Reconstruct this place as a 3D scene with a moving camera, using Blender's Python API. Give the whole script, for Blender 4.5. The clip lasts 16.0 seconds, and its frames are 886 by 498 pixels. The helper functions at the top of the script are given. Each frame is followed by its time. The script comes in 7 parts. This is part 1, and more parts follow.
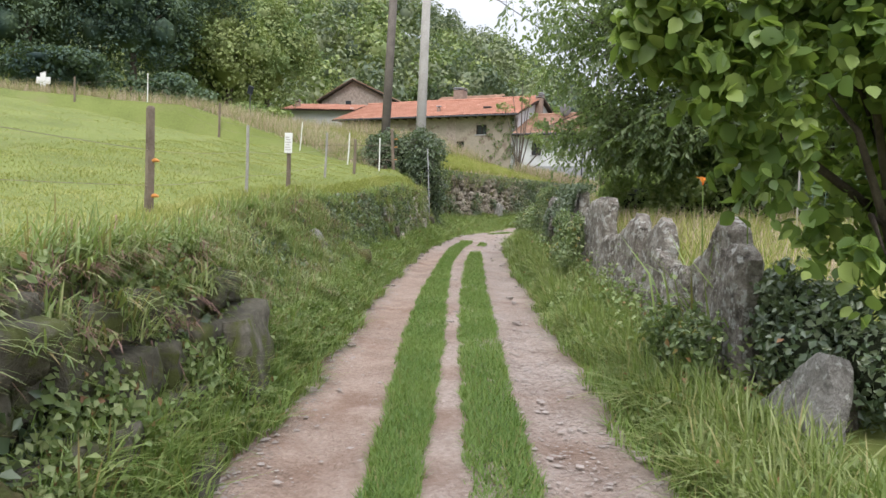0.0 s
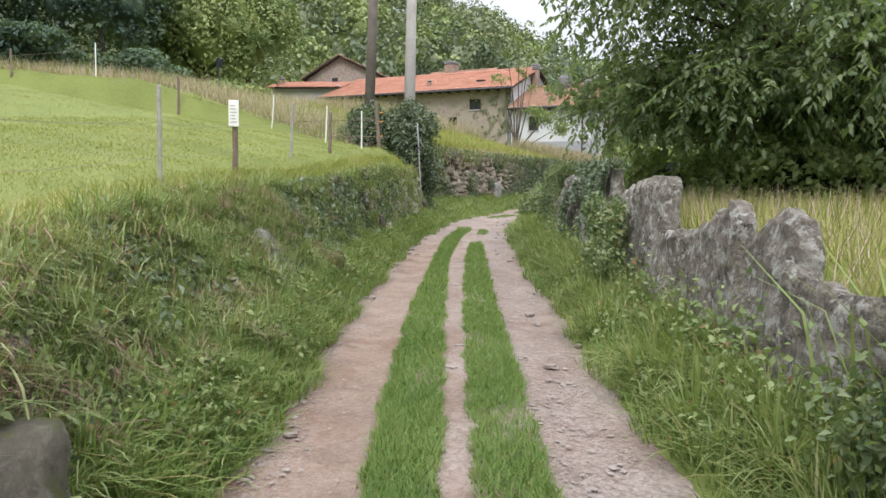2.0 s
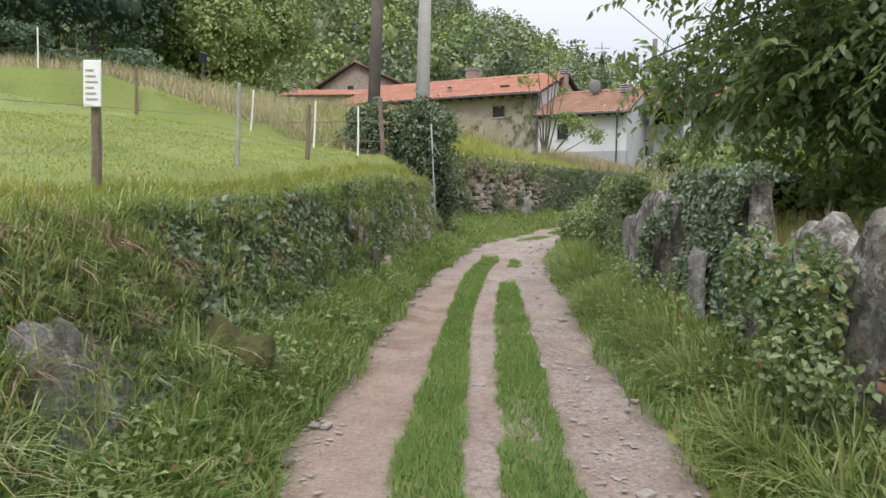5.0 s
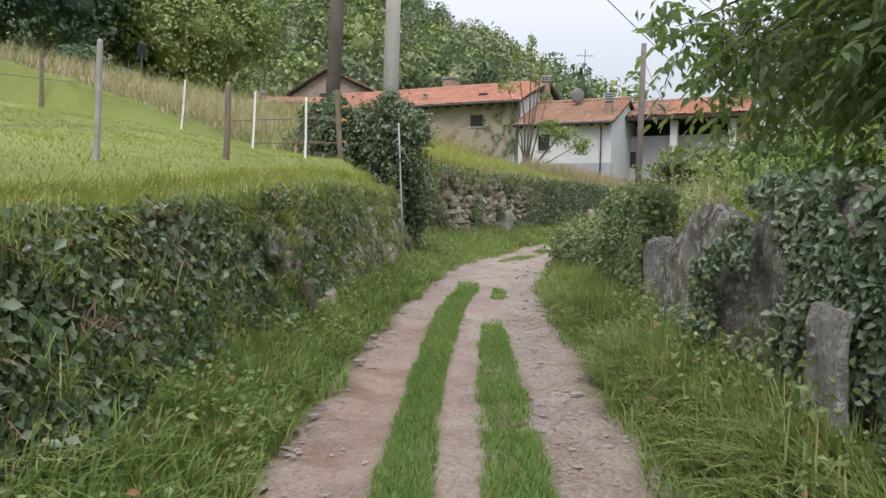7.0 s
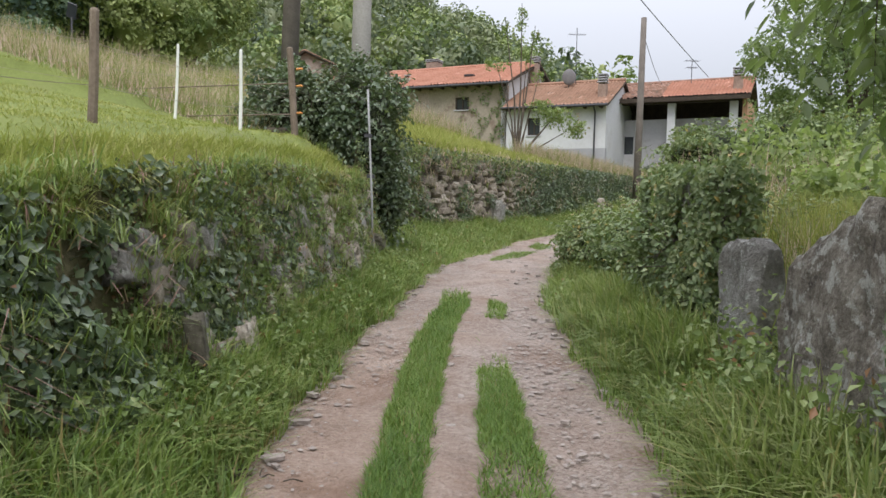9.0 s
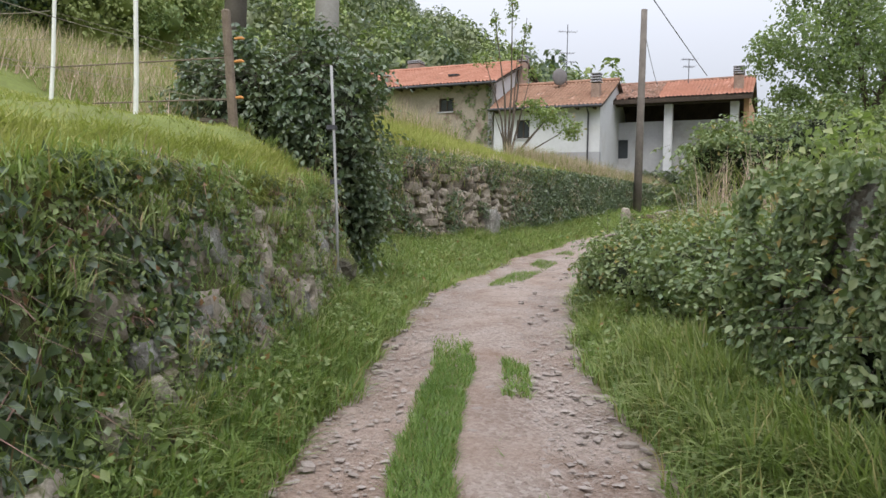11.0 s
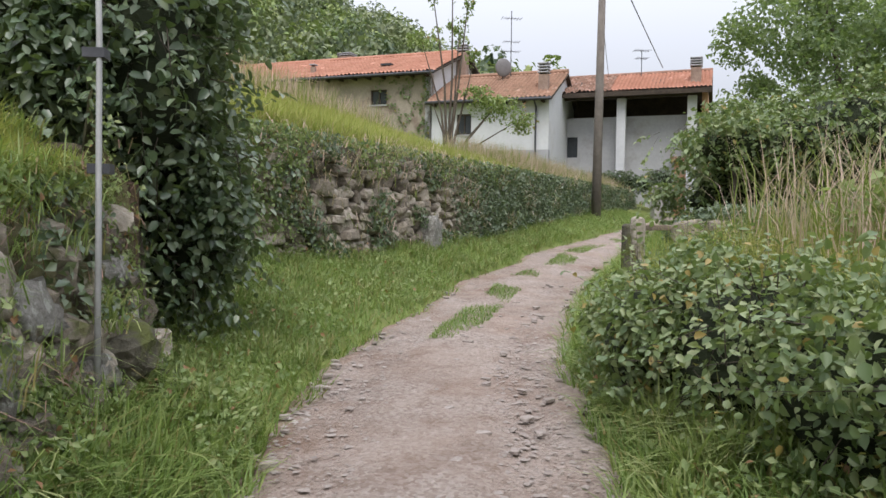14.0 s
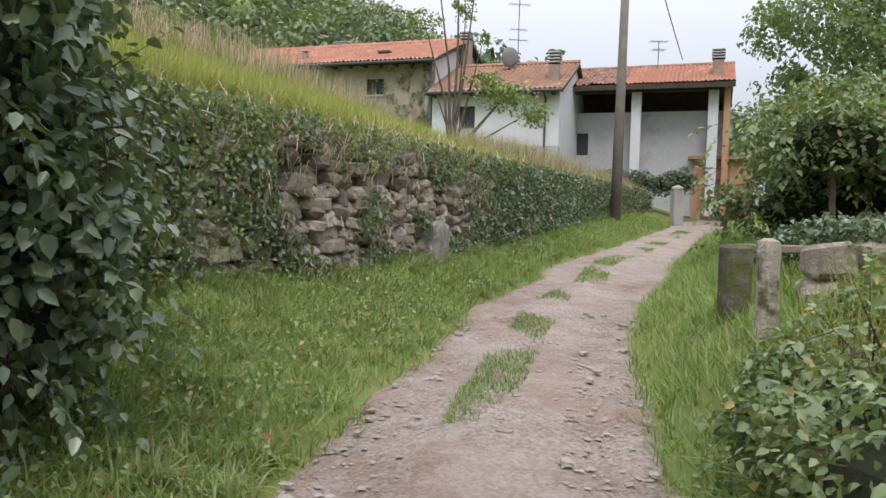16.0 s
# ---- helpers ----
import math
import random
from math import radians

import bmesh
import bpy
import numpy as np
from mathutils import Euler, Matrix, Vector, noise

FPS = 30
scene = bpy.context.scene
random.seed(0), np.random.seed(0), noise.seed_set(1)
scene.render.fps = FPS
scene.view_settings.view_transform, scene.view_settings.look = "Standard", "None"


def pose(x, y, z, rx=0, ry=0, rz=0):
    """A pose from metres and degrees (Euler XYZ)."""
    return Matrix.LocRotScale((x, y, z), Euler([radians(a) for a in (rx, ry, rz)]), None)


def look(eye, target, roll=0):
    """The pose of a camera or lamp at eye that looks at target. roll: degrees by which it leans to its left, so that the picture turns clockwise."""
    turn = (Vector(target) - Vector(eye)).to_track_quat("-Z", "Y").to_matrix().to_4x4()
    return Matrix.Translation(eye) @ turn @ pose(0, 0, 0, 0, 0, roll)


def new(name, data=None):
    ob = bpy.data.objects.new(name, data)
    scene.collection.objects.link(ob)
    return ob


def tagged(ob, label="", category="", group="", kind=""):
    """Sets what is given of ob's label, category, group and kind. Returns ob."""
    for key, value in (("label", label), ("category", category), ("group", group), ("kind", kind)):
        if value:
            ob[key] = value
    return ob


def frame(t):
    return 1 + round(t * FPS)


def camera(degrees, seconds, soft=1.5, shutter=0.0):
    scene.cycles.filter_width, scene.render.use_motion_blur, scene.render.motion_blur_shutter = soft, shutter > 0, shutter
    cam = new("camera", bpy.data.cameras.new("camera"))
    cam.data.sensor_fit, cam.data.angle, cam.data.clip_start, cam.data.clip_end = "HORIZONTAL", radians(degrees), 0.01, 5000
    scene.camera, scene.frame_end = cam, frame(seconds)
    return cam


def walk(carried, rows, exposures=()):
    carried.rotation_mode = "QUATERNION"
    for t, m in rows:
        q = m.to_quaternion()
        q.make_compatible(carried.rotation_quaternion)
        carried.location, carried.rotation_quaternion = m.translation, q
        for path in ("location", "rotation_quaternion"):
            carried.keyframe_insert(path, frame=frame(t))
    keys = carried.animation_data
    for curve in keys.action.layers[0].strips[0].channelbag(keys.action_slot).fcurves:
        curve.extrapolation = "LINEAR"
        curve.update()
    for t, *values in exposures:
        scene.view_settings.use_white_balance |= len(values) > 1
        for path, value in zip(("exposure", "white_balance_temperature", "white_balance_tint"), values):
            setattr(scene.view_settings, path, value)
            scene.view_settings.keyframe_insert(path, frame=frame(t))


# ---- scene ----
cam = camera(61.5, 16.0)
METRES, EYE, TILT, LEAN, TURN = 22.5, 1.4, 0.0, 0.0, 0.0
ROWS = [
    (0.0, 0.0, 0.0, 0.0, 0.09, -2.34, -2.15),
    (0.5, 0.0011, 0.0309, 0.0016, -0.69, -2.58, -2.11),
    (1.0, 0.0017, 0.0641, 0.0035, -0.69, -3.31, -1.84),
    (1.5, 0.0007, 0.0947, 0.0048, -0.42, -3.77, -1.76),
    (2.0, -0.0007, 0.1268, 0.0056, -0.42, -3.93, -0.92),
    (2.5, -0.0012, 0.1573, 0.0061, 0.58, -4.02, -1.07),
    (3.0, -0.0007, 0.1901, 0.0077, -0.1, -2.55, -1.23),
    (3.5, -0.0003, 0.2221, 0.0071, 0.72, -2.58, -1.2),
    (4.0, 0.0014, 0.255, 0.0089, 1.2, -3.58, -1.0),
    (6.5, 0.0016, 0.4087, 0.0155, 1.06, -1.95, -0.98),
    (7.0, 0.0052, 0.4408, 0.0157, -0.61, -1.98, -1.46),
    (7.5, 0.0084, 0.4713, 0.0172, -1.52, -2.22, -1.37),
    (8.0, 0.0101, 0.5036, 0.0175, -0.95, -2.49, -1.23),
    (10.5, 0.0064, 0.6559, 0.0213, -3.45, -2.93, -1.48),
    (11.0, 0.0089, 0.6888, 0.0232, -3.16, -2.3, -1.06),
    (11.5, 0.0128, 0.719, 0.024, -3.62, -2.76, -0.93),
    (12.0, 0.0162, 0.7512, 0.0255, -4.45, -3.39, -1.42),
    (12.5, 0.0195, 0.7817, 0.0266, -4.71, -3.46, -2.19),
    (13.0, 0.0229, 0.8146, 0.0289, -6.18, -2.0, -1.85),
    (13.5, 0.0259, 0.8449, 0.0287, -7.11, -1.87, -1.29),
    (14.0, 0.0295, 0.8759, 0.0293, -7.96, -2.02, -0.81),
    (14.5, 0.0323, 0.9051, 0.03, -7.43, -2.15, -1.46),
    (15.0, 0.035, 0.9365, 0.0309, -8.34, -1.86, -1.77),
    (15.5, 0.0364, 0.9656, 0.0337, -8.16, -2.45, -1.93),
    (16.0, 0.0379, 0.9968, 0.0358, -8.3, -2.22, -1.69),
]
walk(cam, [(t, pose(0, 0, EYE, TILT, LEAN, TURN) @ pose(METRES * x, METRES * y, METRES * z, 90 + pitch, roll, yaw)) for t, x, y, z, yaw, pitch, roll in ROWS], [(0.0, 0.58, 6300, 12), (1.0, 0.66, 6300, 12), (2.5, 0.63, 6300, 12), (3.4, 0.54, 6300, 12), (4.2, 0.53, 6300, 12), (6.5, 0.38, 6300, 12), (11.0, 0.4, 6300, 12), (16.0, 0.44, 6300, 12)])

# ---- light ----
world = bpy.data.worlds.new("overcast_sky")
scene.world = world
world.use_nodes = True
wn = world.node_tree
sky = wn.nodes.new("ShaderNodeTexSky")
sky.sky_type, sky.sun_disc = "NISHITA", False
SUN_EL, SUN_ROT = 56.0, 188.0
sky.sun_elevation, sky.sun_rotation = radians(SUN_EL), radians(SUN_ROT)
sky.air_density, sky.dust_density = 1.0, 3.0
cloud = wn.nodes.new("ShaderNodeMixRGB")          # cloud layer in front of the blue
cloud.inputs[0].default_value = 0.85
wn.links.new(sky.outputs[0], cloud.inputs[1])
# an overcast sky is about three times as bright overhead as at the horizon
way = wn.nodes.new("ShaderNodeTexCoord")
xyz = wn.nodes.new("ShaderNodeSeparateXYZ")
wn.links.new(way.outputs["Generated"], xyz.inputs[0])
grad = wn.nodes.new("ShaderNodeMapRange")
grad.inputs["From Min"].default_value, grad.inputs["From Max"].default_value = 0.0, 1.0
grad.inputs["To Min"].default_value, grad.inputs["To Max"].default_value = 2.9, 20.5
wn.links.new(xyz.outputs["Z"], grad.inputs["Value"])
tint = wn.nodes.new("ShaderNodeMixRGB")
tint.blend_type = "MULTIPLY"
tint.inputs[0].default_value = 1.0
tint.inputs[1].default_value = (0.965, 0.985, 1.04, 1)
wn.links.new(grad.outputs[0], tint.inputs[2])
wn.links.new(tint.outputs[0], cloud.inputs[2])
wn.links.new(cloud.outputs[0], wn.nodes["Background"].inputs[0])
wn.nodes["Background"].inputs[1].default_value = 0.105

sun = new("sun", bpy.data.lights.new("sun", "SUN"))
sun.data.energy, sun.data.angle, sun.data.color = 1.5, radians(24), (1.0, 0.96, 0.9)
_a, _e = radians(SUN_ROT), radians(SUN_EL)
sun.matrix_world = look((0, 0, 30), (-10 * math.sin(_a) * math.cos(_e), -10 * math.cos(_a) * math.cos(_e), 30 - 10 * math.sin(_e)))

# ---- materials ----
def _nodes(name):
    m = bpy.data.materials.new(name)
    m.use_nodes = True
    nt = m.node_tree
    return m, nt, nt.nodes["Principled BSDF"]


def _noise(nt, scale, detail=4.0, rough=0.6, vec=None):
    n = nt.nodes.new("ShaderNodeTexNoise")
    n.inputs["Scale"].default_value, n.inputs["Detail"].default_value, n.inputs["Roughness"].default_value = scale, detail, rough
    if vec is None:
        g = nt.nodes.new("ShaderNodeNewGeometry")
        nt.links.new(g.outputs["Position"], n.inputs["Vector"])
    else:
        nt.links.new(vec, n.inputs["Vector"])
    return n


def _ramp(nt, fac, stops):
    r = nt.nodes.new("ShaderNodeValToRGB")
    while len(r.color_ramp.elements) < len(stops):
        r.color_ramp.elements.new(0.5)
    for el, (p, c) in zip(r.color_ramp.elements, stops):
        el.position, el.color = p, (*c, 1)
    nt.links.new(fac, r.inputs[0])
    return r


def _mix(nt, fac, a, b, blend="MIX"):
    x = nt.nodes.new("ShaderNodeMixRGB")
    x.blend_type = blend
    for sock, v in ((x.inputs[0], fac), (x.inputs[1], a), (x.inputs[2], b)):
        if isinstance(v, (int, float)):
            sock.default_value = v
        elif isinstance(v, tuple):
            sock.default_value = (*v, 1)
        else:
            nt.links.new(v, sock)
    return x


def surface(name, stops, big=1.2, small=14.0, rough=0.85, bump=0.3, spots=None, metal=0.0, per_object=False, depth=0.03):
    """Stone, soil, plaster, wood: two scales of noise, relief, and blotches of another colour."""
    m, nt, b = _nodes(name)
    n1, n2 = _noise(nt, big, 5), _noise(nt, small, 6, 0.7)
    f = nt.nodes.new("ShaderNodeMath"); f.operation = "MULTIPLY_ADD"
    nt.links.new(n1.outputs["Fac"], f.inputs[0]); f.inputs[1].default_value = 0.55
    h = nt.nodes.new("ShaderNodeMath"); h.operation = "MULTIPLY"
    nt.links.new(n2.outputs["Fac"], h.inputs[0]); h.inputs[1].default_value = 0.45
    nt.links.new(h.outputs[0], f.inputs[2])
    fac = f.outputs[0]
    if per_object:
        oi = nt.nodes.new("ShaderNodeObjectInfo")
        k = nt.nodes.new("ShaderNodeMath"); k.operation = "MULTIPLY_ADD"
        nt.links.new(oi.outputs["Random"], k.inputs[0]); k.inputs[1].default_value = 0.3
        k2 = nt.nodes.new("ShaderNodeMath"); k2.operation = "SUBTRACT"
        nt.links.new(fac, k2.inputs[0]); k2.inputs[1].default_value = 0.15
        nt.links.new(k2.outputs[0], k.inputs[2])
        fac = k.outputs[0]
    col = _ramp(nt, fac, stops).outputs[0]
    if spots:
        scale, lo, hi, c = spots
        n3 = _noise(nt, scale, 4, 0.65)
        s = _ramp(nt, n3.outputs["Fac"], [(lo, (0, 0, 0)), (hi, (1, 1, 1))])
        col = _mix(nt, s.outputs[0], col, c).outputs[0]
    nt.links.new(col, b.inputs["Base Color"])
    b.inputs["Roughness"].default_value, b.inputs["Metallic"].default_value = rough, metal
    b.inputs["Specular IOR Level"].default_value = 0.3
    if bump:
        bp = nt.nodes.new("ShaderNodeBump")
        bp.inputs["Strength"].default_value, bp.inputs["Distance"].default_value = bump, depth
        nt.links.new(n2.outputs["Fac"], bp.inputs["Height"])
        nt.links.new(bp.outputs[0], b.inputs["Normal"])
    return m


def leafy(name, dark, mid, light, patch=0.6, through_light=0.3, rough=0.5, spec=0.35, dry=None, single=0.5, spread=0.3):
    """Leaves and blades: each differs by its island, whole patches by noise; some light passes through."""
    dark, mid, light = ((c[0] * 1.17, c[1] * 0.98, c[2] * 1.6) for c in (dark, mid, light))   # a hazy, greyish summer green
    m, nt, b = _nodes(name)
    g = nt.nodes.new("ShaderNodeNewGeometry")
    n = _noise(nt, patch, 3)
    f = nt.nodes.new("ShaderNodeMath"); f.operation = "MULTIPLY_ADD"
    nt.links.new(g.outputs["Random Per Island"], f.inputs[0]); f.inputs[1].default_value = single
    f2 = nt.nodes.new("ShaderNodeMath"); f2.operation = "MULTIPLY"
    nt.links.new(n.outputs["Fac"], f2.inputs[0]); f2.inputs[1].default_value = 1.15 - 1.15 * single
    nt.links.new(f2.outputs[0], f.inputs[2])
    stops = [(0.5 - spread, dark), (0.5, mid), (0.5 + spread, light)]
    col = _ramp(nt, f.outputs[0], stops).outputs[0]
    if dry:
        share, c = dry
        wn2 = nt.nodes.new("ShaderNodeTexWhiteNoise"); wn2.noise_dimensions = "1D"
        nt.links.new(g.outputs["Random Per Island"], wn2.inputs["W"])
        lt = nt.nodes.new("ShaderNodeMath"); lt.operation = "LESS_THAN"
        nt.links.new(wn2.outputs["Value"], lt.inputs[0]); lt.inputs[1].default_value = share
        col = _mix(nt, lt.outputs[0], col, c).outputs[0]
    nt.links.new(col, b.inputs["Base Color"])
    b.inputs["Roughness"].default_value = rough
    b.inputs["Specular IOR Level"].default_value = spec
    tr = nt.nodes.new("ShaderNodeBsdfTranslucent")
    warm = _mix(nt, 0.5, col, (0.35, 0.5, 0.06), "MIX")
    nt.links.new(warm.outputs[0], tr.inputs[0])
    mx = nt.nodes.new("ShaderNodeMixShader")
    mx.inputs[0].default_value = through_light
    nt.links.new(b.outputs[0], mx.inputs[1]); nt.links.new(tr.outputs[0], mx.inputs[2])
    nt.links.new(mx.outputs[0], nt.nodes["Material Output"].inputs[0])
    return m


M_SOIL = surface("grass_soil", [(0.3, (0.085, 0.105, 0.026)), (0.5, (0.145, 0.175, 0.044)), (0.7, (0.21, 0.235, 0.07))], 0.5, 18, 0.95, 0.6, (0.8, 0.55, 0.72, (0.16, 0.17, 0.06)))
M_TURF = surface("turf", [(0.3, (0.035, 0.06, 0.018)), (0.5, (0.065, 0.1, 0.028)), (0.7, (0.115, 0.15, 0.05))], 3.0, 45, 0.95, 0.9, (4, 0.52, 0.66, (0.16, 0.12, 0.08)))
M_ROAD = surface("dirt_road", [(0.32, (0.15, 0.105, 0.08)), (0.5, (0.28, 0.213, 0.172)), (0.66, (0.38, 0.312, 0.268))], 1.9, 34, 0.95, 0.9, (1.3, 0.5, 0.66, (0.19, 0.122, 0.086)))
def add_stones(m, scale, amount):
    """Embedded stones: cells of differing tone, with their own relief, laid over a soil material."""
    nt = m.node_tree
    b = nt.nodes["Principled BSDF"]
    old = b.inputs["Base Color"].links[0].from_socket
    g = nt.nodes.new("ShaderNodeNewGeometry")
    warp = _noise(nt, scale * 0.6, 2)
    add = nt.nodes.new("ShaderNodeVectorMath"); add.operation = "MULTIPLY_ADD"
    nt.links.new(warp.outputs["Color"], add.inputs[0]); add.inputs[1].default_value = (0.03, 0.03, 0.03)
    nt.links.new(g.outputs["Position"], add.inputs[2])
    v = nt.nodes.new("ShaderNodeTexVoronoi"); v.inputs["Scale"].default_value = scale
    nt.links.new(add.outputs[0], v.inputs["Vector"])
    grey = nt.nodes.new("ShaderNodeRGBToBW")
    nt.links.new(v.outputs["Color"], grey.inputs[0])
    tone = _ramp(nt, grey.outputs[0], [(0.15, (0.17, 0.145, 0.13)), (0.5, (0.33, 0.29, 0.265)), (0.85, (0.47, 0.43, 0.4))])
    n = _noise(nt, 0.9, 3)
    where = _ramp(nt, n.outputs["Fac"], [(0.36, (0.15, 0.15, 0.15)), (0.62, (1, 1, 1))])
    side = nt.nodes.new("ShaderNodeAttribute"); side.attribute_name = "across"
    rut = _ramp(nt, side.outputs["Fac"], [(0.3, (0.38, 0.38, 0.38)), (0.6, (1, 1, 1))])
    red = _ramp(nt, side.outputs["Fac"], [(0.2, (1.03, 0.97, 0.93)), (0.6, (1.0, 0.995, 1.0))])
    old = _mix(nt, 1.0, old, red.outputs[0], "MULTIPLY").outputs[0]
    k0 = nt.nodes.new("ShaderNodeMath"); k0.operation = "MULTIPLY"
    nt.links.new(where.outputs[0], k0.inputs[0]); nt.links.new(rut.outputs[0], k0.inputs[1])
    k = nt.nodes.new("ShaderNodeMath"); k.operation = "MULTIPLY"
    nt.links.new(k0.outputs[0], k.inputs[0]); k.inputs[1].default_value = amount
    nt.links.new(_mix(nt, k.outputs[0], old, tone.outputs[0]).outputs[0], b.inputs["Base Color"])
    bp = nt.nodes.new("ShaderNodeBump"); bp.invert = True
    bp.inputs["Strength"].default_value, bp.inputs["Distance"].default_value = 0.5, 0.02
    nt.links.new(v.outputs["Distance"], bp.inputs["Height"])
    before = b.inputs["Normal"].links[0].from_socket
    nt.links.new(before, bp.inputs["Normal"])
    nt.links.new(bp.outputs[0], b.inputs["Normal"])


add_stones(M_ROAD, 38, 0.45)
M_PEBBLE = surface("road_stone", [(0.3, (0.17, 0.14, 0.125)), (0.5, (0.28, 0.24, 0.215)), (0.7, (0.42, 0.375, 0.345))], 3, 40, 0.9, 0.4)
M_STONE = surface("wall_stone", [(0.3, (0.11, 0.094, 0.074)), (0.5, (0.26, 0.222, 0.178)), (0.7, (0.46, 0.41, 0.35))], 1.4, 22, 0.95, 0.9, (4, 0.53, 0.64, (0.1, 0.1, 0.045)), per_object=True)
M_SLAB = surface("slab_stone", [(0.36, (0.075, 0.066, 0.054)), (0.48, (0.2, 0.175, 0.145)), (0.62, (0.37, 0.34, 0.29))], 6, 30, 0.95, 1.0, (11, 0.53, 0.6, (0.45, 0.44, 0.4)), depth=0.06)
M_PALESLAB = surface("pale_slab_stone", [(0.34, (0.12, 0.11, 0.095)), (0.5, (0.27, 0.255, 0.23)), (0.64, (0.42, 0.41, 0.38))], 4, 34, 0.95, 1.0, (14, 0.56, 0.66, (0.5, 0.5, 0.46)), depth=0.06)
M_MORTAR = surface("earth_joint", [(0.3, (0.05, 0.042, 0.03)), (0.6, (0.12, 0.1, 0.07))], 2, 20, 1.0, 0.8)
M_BARK = surface("bark", [(0.3, (0.045, 0.035, 0.028)), (0.65, (0.14, 0.115, 0.09))], 5, 30, 0.95, 0.9)
M_POST = surface("weathered_post_wood", [(0.3, (0.1, 0.075, 0.055)), (0.65, (0.25, 0.2, 0.155))], 6, 40, 0.9, 0.5)
M_GREYPOST = surface("grey_post_wood", [(0.3, (0.22, 0.21, 0.19)), (0.65, (0.42, 0.4, 0.37))], 6, 40, 0.9, 0.4)
M_WHITEPOST = surface("white_plastic_post", [(0.3, (0.66, 0.66, 0.62)), (0.65, (0.8, 0.8, 0.77))], 3, 20, 0.5, 0.05)
M_CONCRETE = surface("concrete", [(0.3, (0.24, 0.225, 0.2)), (0.65, (0.4, 0.385, 0.36))], 2, 26, 0.9, 0.35)
M_POLEWOOD = surface("pole_wood", [(0.3, (0.1, 0.085, 0.075)), (0.65, (0.2, 0.175, 0.155))], 3, 30, 0.9, 0.4)
M_ORANGE = surface("orange_insulator", [(0.3, (0.5, 0.2, 0.05)), (0.7, (0.62, 0.28, 0.08))], 6, 30, 0.5, 0.0)
M_WIRE = surface("wire", [(0.3, (0.22, 0.19, 0.15)), (0.7, (0.35, 0.3, 0.24))], 6, 30, 0.6, 0.0)
M_CABLE = surface("cable", [(0.3, (0.12, 0.12, 0.13)), (0.7, (0.2, 0.2, 0.21))], 6, 30, 0.6, 0.0)
M_GALV = surface("galvanised_pipe", [(0.3, (0.22, 0.22, 0.22)), (0.7, (0.34, 0.34, 0.33))], 4, 30, 0.6, 0.05, metal=0.2)
M_PLASTER = surface("old_plaster", [(0.28, (0.2, 0.17, 0.135)), (0.5, (0.33, 0.285, 0.23)), (0.72, (0.44, 0.39, 0.32))], 0.9, 9, 0.95, 0.4, (0.9, 0.52, 0.62, (0.22, 0.17, 0.135)))
M_RUBBLE = surface("rubble_masonry", [(0.3, (0.17, 0.13, 0.11)), (0.5, (0.32, 0.26, 0.22)), (0.7, (0.46, 0.4, 0.35))], 3.5, 14, 0.95, 0.8)
M_WHITE = surface("white_render", [(0.3, (0.48, 0.485, 0.5)), (0.65, (0.6, 0.605, 0.62))], 0.5, 6, 0.9, 0.12, (0.6, 0.58, 0.8, (0.45, 0.44, 0.42)))
# white render toned down to grey: the roof's shade is in the colour
M_SHADEWALL = surface("aged_shaded_render", [(0.3, (0.34, 0.34, 0.35)), (0.65, (0.46, 0.46, 0.47))], 0.6, 8, 0.95, 0.2, (0.8, 0.55, 0.75, (0.3, 0.29, 0.27)))
M_GREY = surface("grey_plinth", [(0.3, (0.3, 0.3, 0.32)), (0.65, (0.4, 0.4, 0.42))], 0.8, 10, 0.9, 0.15)
M_TILE = surface("clay_roof_tile", [(0.3, (0.3, 0.14, 0.095)), (0.5, (0.43, 0.205, 0.14)), (0.7, (0.52, 0.285, 0.21))], 0.9, 5, 0.85, 0.4, (3, 0.6, 0.72, (0.3, 0.17, 0.11)))
M_OLDTILE = surface("old_clay_tile", [(0.3, (0.13, 0.08, 0.06)), (0.5, (0.29, 0.17, 0.125)), (0.7, (0.46, 0.31, 0.25))], 1.1, 7, 0.9, 0.4, (3.4, 0.55, 0.68, (0.16, 0.12, 0.09)))
M_BROWNROOF = surface("weathered_tile", [(0.3, (0.2, 0.12, 0.085)), (0.5, (0.33, 0.195, 0.135)), (0.7, (0.44, 0.28, 0.2))], 0.9, 6, 0.9, 0.4, (2.6, 0.56, 0.7, (0.22, 0.16, 0.11)))
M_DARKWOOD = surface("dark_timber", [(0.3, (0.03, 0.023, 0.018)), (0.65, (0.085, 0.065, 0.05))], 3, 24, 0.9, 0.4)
M_BRICK = surface("chimney_brick", [(0.3, (0.2, 0.13, 0.1)), (0.65, (0.36, 0.27, 0.22))], 3, 20, 0.9, 0.5)
M_OCHRE = surface("ochre_render", [(0.3, (0.36, 0.2, 0.12)), (0.65, (0.5, 0.3, 0.19))], 1, 10, 0.9, 0.2)
M_METAL = surface("dark_metal", [(0.3, (0.05, 0.05, 0.055)), (0.7, (0.1, 0.1, 0.11))], 3, 20, 0.5, 0.1, metal=0.5)
M_DISH = surface("dish_enamel", [(0.3, (0.12, 0.11, 0.11)), (0.7, (0.2, 0.19, 0.19))], 3, 20, 0.5, 0.0)
M_SIGN = surface("sign_board", [(0.3, (0.68, 0.68, 0.66)), (0.7, (0.8, 0.8, 0.78))], 5, 30, 0.6, 0.05)
M_INK = surface("faded_ink", [(0.3, (0.3, 0.28, 0.27)), (0.7, (0.42, 0.38, 0.36))], 9, 30, 0.7, 0.0)
